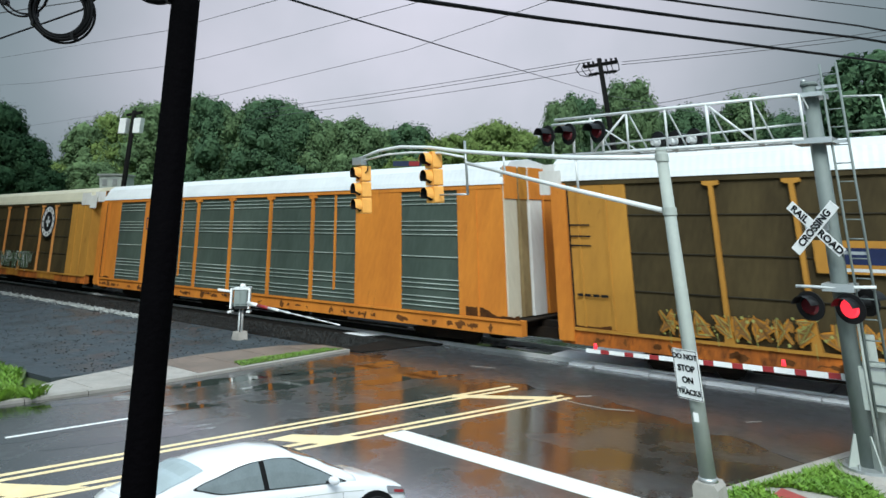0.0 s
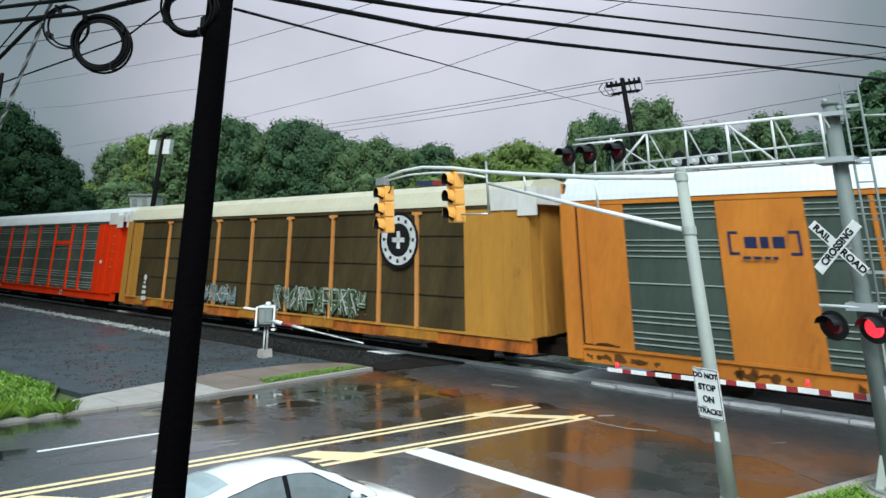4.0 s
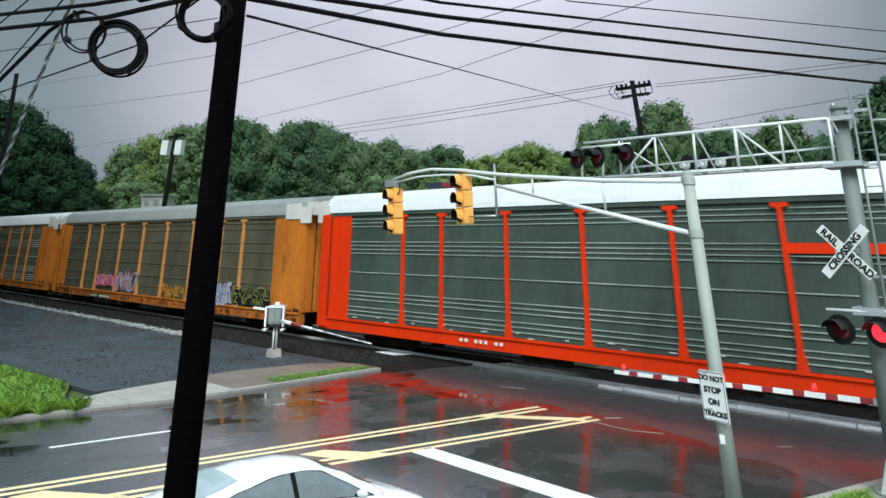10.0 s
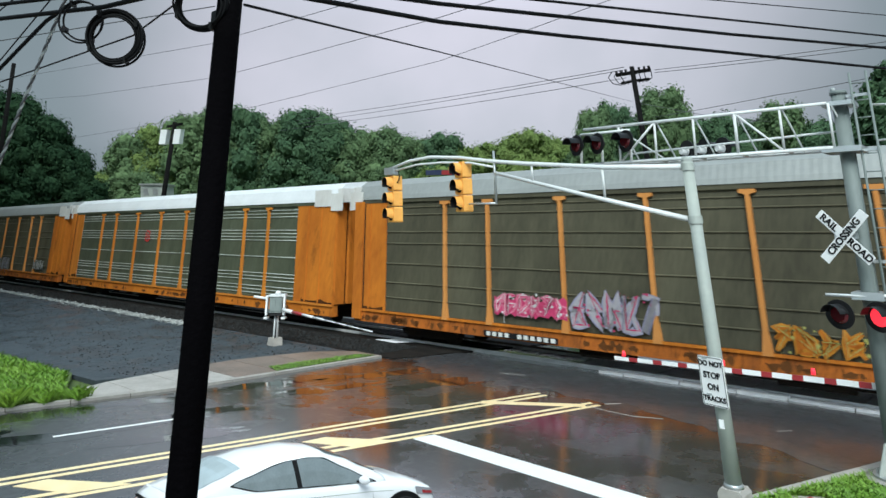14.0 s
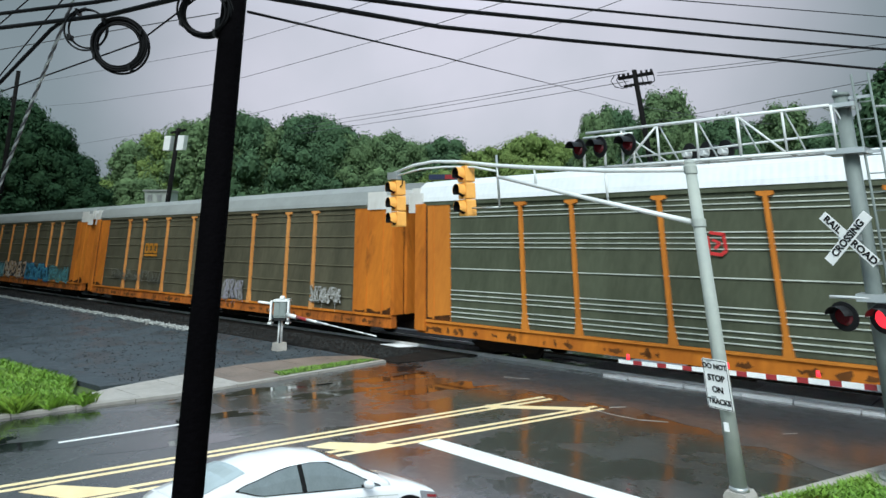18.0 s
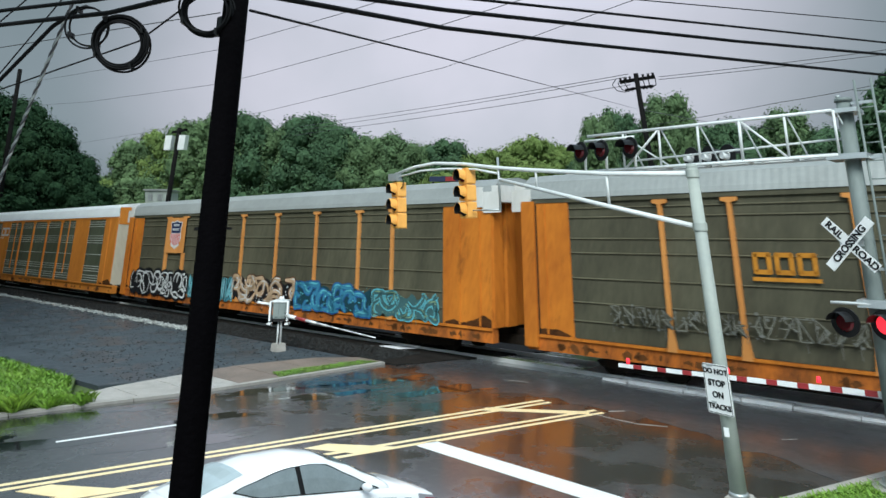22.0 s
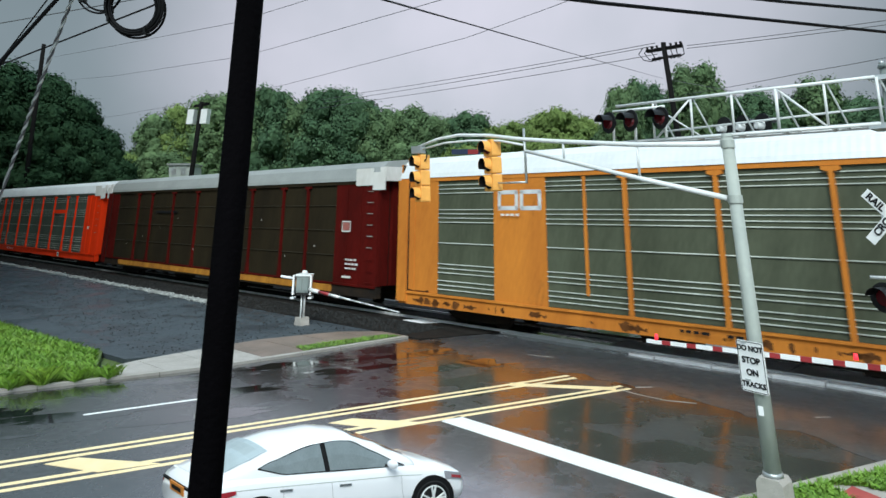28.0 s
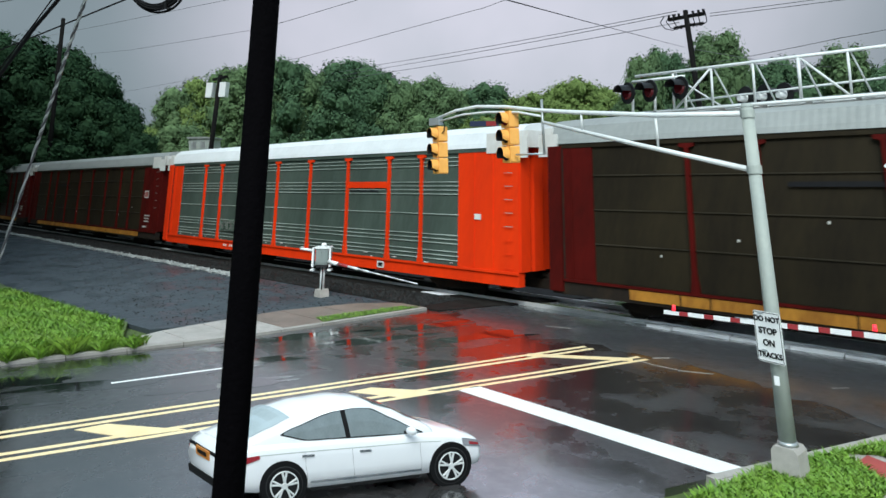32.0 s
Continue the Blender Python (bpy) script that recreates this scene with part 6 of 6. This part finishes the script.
def tree(seed, leaf, height, spread, droop=0.0):
    """A trunk with limbs and a crown of many small leaf sprays in uneven lobes, with gaps between."""
    rng = random.Random(seed)
    ob = thing("tree", "leafy green broadleaf tree behind the railway or in the unseen shade row", "tree", group="tree line")
    bm = bmesh.new()
    tube(bm, [(0, 0, -0.4), (0.1, 0, height * 0.25), (0.0, 0.1, height * 0.55)], 0.32, 8, 0.16)
    lobes = []
    top = height * 0.97
    for k in range(120):
        # lobes over a tall rounded crown, the lower ones reaching outwards
        h = 0.16 + 0.80 * (k + rng.random()) / 120
        a = 2.39996 * k + rng.uniform(-0.5, 0.5)
        girth = spread * (0.80 if h < 0.4 else math.sqrt(max(0.02, 1 - ((h - 0.4) / 0.60) ** 2)) * 0.80) * rng.uniform(0.78, 1.12)
        lobes.append((Vector((girth * math.cos(a), girth * math.sin(a), top * h)), spread * rng.uniform(0.11, 0.30)))
    lobes.append((Vector((0, 0, height * 0.62)), spread * 0.62))
    lobes.append((Vector((0, 0, height * 0.38)), spread * 0.66))
    for c, r in lobes[::9]:
        tube(bm, [(0, 0, height * 0.35), (c * 0.5 + Vector((0, 0, height * 0.18)))[:], c[:]], 0.11, 5, 0.03)
    part("trunk", bm, BARK, ob, smooth=True)
    verts, faces = [], []
    for c, r in lobes:
        for k in range(int(210 * r ** 1.5) + 80):
            d = Vector((rng.gauss(0, 1), rng.gauss(0, 1), rng.gauss(0, 1))).normalized()
            rad = r * (rng.uniform(0.6, 1.15) if rng.random() < 0.86 else rng.uniform(1.1, 1.45))
            p = c + Vector((d.x, d.y, d.z * 0.85)) * rad
            p.z = min(p.z, height * 1.02)
            if droop:
                p.z -= droop * rng.random() ** 2
            n = (d + Vector((rng.uniform(-0.28, 0.28), rng.uniform(-0.28, 0.28), rng.uniform(-0.1, 0.6)))).normalized()
            u = n.orthogonal().normalized()
            w = n.cross(u)
            s = rng.uniform(0.10, 0.21)
            a = rng.uniform(0, 6.28)
            uu, ww = u * math.cos(a) + w * math.sin(a), w * math.cos(a) - u * math.sin(a)
            i = len(verts)
            verts += [p + uu * s, p + ww * s * 0.6 + n * s * 0.25, p - uu * s, p - ww * s * 0.6 + n * s * 0.15]
            faces.append((i, i + 1, i + 2, i + 3))
    me = bpy.data.meshes.new("crown")
    me.from_pydata([v[:] for v in verts], [], faces)
    me.materials.append(leaf)
    crown = new("crown", me)
    crown.parent = ob
    # shaded inner boughs
    bm = bmesh.new()
    for c, r in lobes:
        bmesh.ops.create_icosphere(bm, subdivisions=2, radius=r * 0.70, matrix=Matrix.Translation(c))
    for v in bm.verts:
        v.co += Vector((rng.uniform(-1, 1), rng.uniform(-1, 1), rng.uniform(-1, 1))) * 0.10
    part("inner_crown", bm, leaf, ob)
    return ob


KINDS = [tree(11, LEAF_A, 14.0, 4.2), tree(12, LEAF_B, 14.0, 4.6), tree(13, LEAF_B, 14.0, 3.8), tree(14, LEAF_C, 14.0, 4.4), tree(15, LEAF_A, 14.0, 4.8), tree(16, LEAF_D, 14.0, 4.5)]
SPOTS = [
    (5, -81.2, 23.6, 18.2, 1.15), (5, -78.6, 26.0, 15.8, 1.0), (5, -76.8, 27.7, 12.8, 0.85), (5, -75.2, 28.9, 9.4, 0.7), (5, -84, 20.5, 19.4, 1.3), (5, -79.5, 22.6, 12, 1.2),
    # unseen dark trees added beside the gravel lot to shade the train's left
    (5, -28, -4.5, 23.0, 1.1), (5, -35, 0.5, 27.0, 1.2), (5, -43, 3.0, 29.0, 1.2), (5, -51, 4.8, 29.0, 1.2), (5, -59, 6.4, 29.0, 1.3), (5, -68, 8.2, 29.0, 1.3), (5, -77, 10.0, 28.0, 1.3),
    (3, -86.1, 36.5, 11.0, 1.0), (1, -84.1, 38.3, 15.2, 1.0), (3, -81.6, 40.6, 16.6, 1.0), (1, -79.4, 42.7, 17.5, 1.0), (2, -76.9, 45.0, 18.4, 1.1),
    (0, -74.1, 47.6, 18.4, 1.05), (2, -72.2, 49.4, 17.0, 0.9), (0, -69.4, 51.9, 18.4, 1.2), (4, -67.2, 54.0, 17.5, 1.0), (1, -65.2, 55.8, 15.7, 0.95),
    (2, -62.2, 58.5, 16.0, 1.1), (1, -59.7, 60.8, 14.8, 0.95), (0, -57.2, 63.1, 15.2, 1.1), (3, -54.7, 65.4, 14.0, 0.9), (3, -52.7, 67.2, 14.6, 0.95),
    (3, -49.7, 70.0, 15.9, 1.1), (3, -47.5, 72.0, 15.0, 0.9), (3, -43.0, 69.3, 13.4, 0.95),
    (2, -30.9, 53.3, 14.1, 0.62), (0, -30.6, 56.3, 14.9, 0.68), (2, -27.5, 59.1, 16.2, 0.85), (4, -30.8, 61.5, 14.5, 0.9), (2, -25.6, 58.2, 13.9, 0.55),
    (4, -25.8, 66.1, 14.4, 0.85), (0, -23.5, 68.2, 14.0, 0.8), (2, -19.2, 64.0, 14.6, 0.8), (4, -18.8, 72.5, 13.8, 0.85), (0, -15.4, 67.5, 13.2, 0.9), (0, -11.5, 66, 13.2, 0.9),
    (1, -78, 50, 14.5, 1.1), (4, -66, 62, 14.0, 1.2), (1, -50, 76, 13.0, 1.2), (0, -36, 72, 12.5, 1.1), (4, -90, 30, 9.0, 1.2), (0, -94, 36, 9.5, 1.2), (4, -40, 68, 12.0, 1.0),
    (1, -60, 56, 11.5, 0.9), (3, -55, 60, 11.5, 0.9), (3, -46, 65, 12.2, 0.9), (4, -34, 58, 11.5, 0.8), (0, -22, 60, 11.8, 0.8), (0, -14, 58, 11.5, 0.8), (1, -80, 36, 10.5, 0.9),
]
for i, (kind, x, y, h, wide) in enumerate(SPOTS):
    rng = random.Random(i)
    m = pose(x, y, -0.1, 0, 0, rng.uniform(0, 360)) @ Matrix.Diagonal((wide, wide, h / 13.6, 1))
    copy_thing(KINDS[kind], m)
willow = tree(21, LEAF_A, 13.4, 2.7, droop=2.6)
willow.matrix_basis = pose(-6.9, 42.4, -0.1)
tagged(willow, "drooping dark green tree beyond the crossing", "tree")
for i, k in enumerate(KINDS):
    k.matrix_basis = pose(-112 - 7 * i, 40 + 8 * i, -0.1) @ Matrix.Diagonal((1, 1, 1.0, 1))

# ---- the waiting sedan ----
def lerp_table(rows, x):
    for a, b in zip(rows[:-1], rows[1:]):
        if a[0] <= x <= b[0]:
            f = (x - a[0]) / (b[0] - a[0])
            f = f * f * (3 - 2 * f) * 0.4 + f * 0.6
            return [p + (q - p) * f for p, q in zip(a[1:], b[1:])]
    return list(rows[0][1:] if x < rows[0][0] else rows[-1][1:])


# x from tail to nose: half width, bottom z, shoulder z, centre-line z
HULL = [(-2.28, 0.66, 0.42, 0.69, 0.74), (-2.22, 0.74, 0.30, 0.81, 0.87), (-2.05, 0.83, 0.24, 0.885, 0.94), (-1.75, 0.875, 0.21, 0.92, 0.98), (-1.3, 0.895, 0.20, 0.925, 0.99),
        (-0.6, 0.90, 0.19, 0.91, 0.97), (0.2, 0.90, 0.19, 0.885, 0.94), (0.9, 0.895, 0.19, 0.87, 0.95), (1.35, 0.885, 0.20, 0.83, 0.92), (1.75, 0.86, 0.21, 0.755, 0.84),
        (2.03, 0.80, 0.23, 0.69, 0.75), (2.13, 0.74, 0.26, 0.61, 0.67), (2.19, 0.64, 0.32, 0.52, 0.55)]
# x: half width and z at the belt, half width and z at the roof edge, crown z
CABIN = [(-2.08, 0.66, 0.91, 0.62, 0.925, 0.95), (-1.82, 0.69, 0.93, 0.63, 1.0, 1.035), (-1.45, 0.74, 0.945, 0.625, 1.13, 1.18), (-1.12, 0.77, 0.945, 0.605, 1.25, 1.305), (-0.6, 0.79, 0.93, 0.58, 1.35, 1.405),
         (-0.05, 0.80, 0.91, 0.57, 1.385, 1.44), (0.25, 0.80, 0.90, 0.57, 1.36, 1.415), (0.6, 0.79, 0.89, 0.585, 1.25, 1.30), (0.95, 0.77, 0.88, 0.63, 1.07, 1.12), (1.25, 0.72, 0.865, 0.68, 0.93, 0.96)]
sedan = thing("sedan", "white four-door sedan waiting on the wet road", "car", -7.594, 5.451)
TURN_CAR = 61.95


def on_car(bm):
    bm.transform(pose(0, 0, 0, 0, 0, TURN_CAR) @ Matrix(((0.747, -0.310, 0, 0), (0, 0.602, 0, 0), (0, 0, 0.82, 0), (0, 0, 0, 1))))
    return bm


def loft(rows, section, x0, x1, n):
    bm, prev = bmesh.new(), None
    for i in range(n + 1):
        x = x0 + (x1 - x0) * i / n
        ring = [bm.verts.new((x, y, z)) for y, z in section(lerp_table(rows, x))]
        if prev:
            for j in range(len(ring) - 1):
                bm.faces.new((prev[j], prev[j + 1], ring[j + 1], ring[j]))
        else:
            bm.faces.new(ring)
        prev = ring
    bm.faces.new(prev[::-1])
    bmesh.ops.recalc_face_normals(bm, faces=bm.faces)
    return bm


def hull_section(v):
    w, zb, zs, zc = v
    half = [(w * 0.80, zb), (w * 0.96, zb + 0.05), (w, zb + (zs - zb) * 0.42), (w * 0.985, zb + (zs - zb) * 0.72), (w * 0.955, zs - 0.045), (w * 0.90, zs + 0.005), (w * 0.6, zs + (zc - zs) * 0.72), (w * 0.25, zc - 0.005)]
    return [(-y, z) for y, z in half] + [(y, z) for y, z in half[::-1]]


def cabin_section(v):
    wb, zb, wr, zr, zc = v
    half = [(wb, zb - 0.08), (wb, zb), (wb + (wr - wb) * 0.5 + 0.012, zb + (zr - zb) * 0.5), (wr + 0.02, zr - 0.03), (wr - 0.04, zr + 0.01), (wr * 0.6, zr + (zc - zr) * 0.7), (wr * 0.2, zc)]
    return [(-y, z) for y, z in half] + [(y, z) for y, z in half[::-1]]


body = part("body", on_car(loft(HULL, hull_section, -2.28, 2.19, 60)), CAR_WHITE, sedan, smooth=True)
cabin = part("cabin", on_car(loft(CABIN, cabin_section, -2.08, 1.25, 48)), CAR_WHITE, sedan, smooth=True)


def side_glass(outline, sgn, lift=0.008):
    """A pane on the cabin's side: outline in x and share of the way from belt to roof edge."""
    pts = []
    for x, h in outline:
        wb, zb, wr, zr, zc = lerp_table(CABIN, x)
        mid = (wb + (wr - wb) * 0.5 + 0.012, zb + (zr - zb) * 0.5)
        a, b, f = ((wb, zb), mid, h * 2) if h < 0.5 else (mid, (wr + 0.02, zr - 0.03), h * 2 - 1)
        pts.append((x, -sgn * (a[0] + (b[0] - a[0]) * f + lift), a[1] + (b[1] - a[1]) * f))
    return pts


def pane(outline_low, outline_high, sgn, lift=0.008):
    bm = bmesh.new()
    lo = [bm.verts.new(p) for p in side_glass(outline_low, sgn, lift)]
    mid = [bm.verts.new(p) for p in side_glass([(a[0], (a[1] + b[1]) / 2) for a, b in zip(outline_low, outline_high)], sgn, lift)]
    hi = [bm.verts.new(p) for p in side_glass(outline_high, sgn, lift)]
    for r0, r1 in ((lo, mid), (mid, hi)):
        for i in range(len(lo) - 1):
            bm.faces.new((r0[i], r0[i + 1], r1[i + 1], r1[i]))
    bmesh.ops.recalc_face_normals(bm, faces=bm.faces)
    return on_car(bm)


def run_x(a, b, n=8):
    return [a + (b - a) * i / n for i in range(n + 1)]


def arch(x, x0, x1):
    """How far up the cabin's side the window reaches at x: a long low arch with a raised rear tip."""
    return min(0.50 + 0.46 * min(1.0, max(0.0, x - x0) / 0.9) ** 0.7, 0.04 + 0.92 * min(1.0, max(0.0, x1 - x) / 0.85) ** 0.62)


def dip(x, x0, low=0.06):
    """The window's lower edge: level, then curving up to the rear tip."""
    return low + (0.48 - low) * max(0.0, (x0 + 0.42 - x) / 0.42) ** 1.7


for sgn in (1, -1):
    for a, b in ((-1.28, -0.30), (-0.22, 1.00)):
        xs = run_x(a, b, 20)
        part("side_window", pane([(x, dip(x, -1.30)) for x in xs], [(x, max(0.07, arch(x, -1.30, 1.02))) for x in xs], sgn), CAR_GLASS, sedan, "side window with sky reflection in its colour")
    part("door_pillar", pane([(x, 0.06) for x in run_x(-0.28, -0.23, 2)], [(x, 0.94) for x in run_x(-0.28, -0.23, 2)], sgn, 0.006), SIGN_BLACK, sedan, "black pillar between the windows")
    xs = run_x(-1.33, 1.06, 40)
    part("window_frame", pane([(x, dip(x, -1.34, 0.03) - 0.01) for x in xs], [(x, max(0.05, arch(x, -1.34, 1.07) + 0.02)) for x in xs], sgn, 0.003), SIGN_BLACK, sedan, "black window surround")
for name, xs, lab in (("windscreen", run_x(0.30, 1.16), "dark windscreen"), ("rear_window", run_x(-1.84, -1.10), "rear window, its sky reflection painted pale")):
    bm, prev = bmesh.new(), None
    for x in xs:
        wb, zb, wr, zr, zc = lerp_table(CABIN, x)
        ring = [bm.verts.new((x, y * wr, z)) for y, z in ((-0.90, zr + 0.025), (-0.6, zr + (zc - zr) * 0.7 + 0.012), (-0.2, zc + 0.012), (0.2, zc + 0.012), (0.6, zr + (zc - zr) * 0.7 + 0.012), (0.90, zr + 0.025))]
        if prev:
            for j in range(5):
                bm.faces.new((prev[j], prev[j + 1], ring[j + 1], ring[j]))
        prev = ring
    bmesh.ops.recalc_face_normals(bm, faces=bm.faces)
    part(name, on_car(bm), REAR_GLASS if name == "rear_window" else CAR_GLASS, sedan, lab)


def wheel(x, side):
    y = 0.80 * side
    bm = bmesh.new()
    prof = [(0.225, -0.09), (0.30, -0.105), (0.325, -0.07), (0.325, 0.07), (0.30, 0.105), (0.225, 0.09)]
    rings = []
    for i in range(32):
        a = 2 * math.pi * i / 32
        rings.append([bm.verts.new((x + r * math.cos(a), y + o, 0.325 + r * math.sin(a))) for r, o in prof])
    for i in range(32):
        for j in range(6):
            bm.faces.new((rings[i][j], rings[i][(j + 1) % 6], rings[(i + 1) % 32][(j + 1) % 6], rings[(i + 1) % 32][j]))
    bmesh.ops.recalc_face_normals(bm, faces=bm.faces)
    w = part("wheel", on_car(bm), TYRE, sedan, "black tyre on an alloy wheel", smooth=True)
    part("wheel_well", on_car(one(tube, [(x, y - 0.05 * side, 0.335), (x, y + 0.102 * side, 0.335)], 0.375, 28)), SIGN_BLACK, w)
    part("rim", on_car(one(tube, [(x, y + 0.086 * side, 0.325), (x, y + 0.104 * side, 0.325)], 0.228, 28, 0.222)), BLACK_STEEL, w)
    for k in range(5):
        for o in (-0.16, 0.16):
            a = 2 * math.pi * k / 5 + 0.3
            p = (x + 0.05 * math.cos(a), y + 0.112 * side, 0.325 + 0.05 * math.sin(a))
            q = (x + 0.215 * math.cos(a + o), y + 0.112 * side, 0.325 + 0.215 * math.sin(a + o))
            part("spoke", on_car(one(tube, [p, q], 0.017, 6)), ALUMINIUM, w)
    part("rim_lip", on_car(one(tube, [(x + 0.222 * math.cos(2 * math.pi * i / 28), y + 0.106 * side, 0.325 + 0.222 * math.sin(2 * math.pi * i / 28)) for i in range(28)], 0.012, 6, None, True)), ALUMINIUM, w)
    part("hub_cap", on_car(one(tube, [(x, y + 0.105 * side, 0.325), (x, y + 0.125 * side, 0.325)], 0.055, 14, 0.045)), ALUMINIUM, w)


for x in (-1.38, 1.47):
    for side in (1, -1):
        wheel(x, side)


def hull_side(x, h, sgn, lift=0.006):
    """A point on the hull's flank at x, h of the way up from the sill to the shoulder."""
    w, zb, zs, zc = lerp_table(HULL, x)
    prof = [(0.0, 0.96), (0.42, 1.0), (0.72, 0.985), (0.93, 0.955), (1.0, 0.90)]
    for (h0, a), (h1, b) in zip(prof[:-1], prof[1:]):
        if h <= h1:
            k = a + (b - a) * (h - h0) / (h1 - h0)
            break
    return (x, -sgn * (w * k + lift), zb + (zs - zb) * h)


def flank(xs, h0, h1, sgn, lift=0.006):
    bm = bmesh.new()
    a = [bm.verts.new(hull_side(x, h0(x) if callable(h0) else h0, sgn, lift)) for x in xs]
    b = [bm.verts.new(hull_side(x, h1(x) if callable(h1) else h1, sgn, lift)) for x in xs]
    for i in range(len(xs) - 1):
        bm.faces.new((a[i], a[i + 1], b[i + 1], b[i]))
    bmesh.ops.recalc_face_normals(bm, faces=bm.faces)
    return on_car(bm)


for sgn in (1, -1):
    part("sill_strip", flank(run_x(-0.95, 0.95), 0.16, 0.21, sgn, 0.012), CHROME, sedan, "bright strip low on the doors")
    part("lower_sill", flank(run_x(-0.95, 0.92), 0.0, 0.07, sgn, 0.004), BLACK_STEEL, sedan)
    # grey strip along the flank: the body crease's shade drawn as colour
    part("crease_shade", flank(run_x(-1.9, 1.3, 16), 0.835, 0.85, sgn, 0.004), GREY_PAINT, sedan)
    for x in (-0.95, 0.0):
        part("door_handle", flank(run_x(x - 0.13, x + 0.07, 3), 0.74, 0.79, sgn, 0.022), CHROME, sedan)
    for x in (-1.02, -0.24, 0.93):
        bm = bmesh.new()
        pts = [hull_side(x + (0.02 if i < 3 else 0), 0.08 + 0.9 * i / 6, sgn, 0.003) for i in range(7)]
        a = [bm.verts.new((p[0] - 0.002, p[1], p[2])) for p in pts]
        b = [bm.verts.new((p[0] + 0.002, p[1], p[2])) for p in pts]
        for i in range(6):
            bm.faces.new((a[i], b[i], b[i + 1], a[i + 1]))
        part("door_seam", on_car(bm), BLACK_STEEL, sedan)
    part("headlight", flank(run_x(1.72, 2.10, 6), lambda x: 0.74 + 0.06 * (2.10 - x), 0.97, sgn, 0.018), material("headlight_glass", (0.30, 0.30, 0.33), 0.08, coat=1.0), sedan, "clear headlight")
    part("marker_light", flank(run_x(1.84, 2.04, 4), 0.80, 0.89, sgn, 0.026), TAIL_RED, sedan, "orange-red marker light")
    part("tail_light", flank(run_x(-2.24, -1.74, 6), lambda x: 0.70 + 0.34 * max(0, x + 2.0), 0.86, sgn, 0.022), TAIL_RED, sedan, "red tail light")
    bm = bmesh.new()
    bmesh.ops.create_icosphere(bm, subdivisions=2, radius=1.0, matrix=Matrix.Translation((0.72, -sgn * 0.97, 0.98)) @ Matrix.Diagonal((0.075, 0.11, 0.07, 1)))
    mir = part("door_mirror", on_car(bm), CAR_WHITE, sedan, smooth=True)
    part("mirror_stalk", on_car(boxes((0.69, 0.75, *sorted((-sgn * 0.80, -sgn * 0.93)), 0.92, 0.95))), BLACK_STEEL, mir)
part("rear_bumper", on_car(boxes((-2.30, -2.20, -0.62, 0.62, 0.30, 0.42))), BLACK_STEEL, sedan, "black lower bumper")
part("number_plate", on_car(boxes((-2.30, -2.275, -0.26, 0.26, 0.66, 0.80))), material("plate_amber", (0.62, 0.22, 0.03), 0.4), sedan, "amber number plate")
part("plate_bar", on_car(boxes((-2.306, -2.301, -0.18, 0.18, 0.70, 0.76))), SIGN_BLACK, sedan)
part("boot_strip", on_car(boxes((-2.275, -2.235, -0.60, 0.60, 0.76, 0.80))), SIGN_BLACK, sedan, "dark strip across the boot lid")
for k in (0.10, -0.42):
    bm = one(tube, [(1.22, k, 0.985), (0.95, k + 0.28, 1.09), (0.75, k + 0.5, 1.19)], 0.008, 5)
    part("wiper", on_car(bm), BLACK_STEEL, sedan)


def motions():
    for n, car in enumerate(CARS):
        walk(car, [(t, pose(car_place(n, t), 18.4, 0)) for t in range(0, 33)])
        for w, at_rest in WHEELS[car.name]:
            walk(w, [(t / 15, pose(*at_rest, 0, math.degrees(travelled(t / 15) / 0.40), 0)) for t in range(0, 481)])


motions()
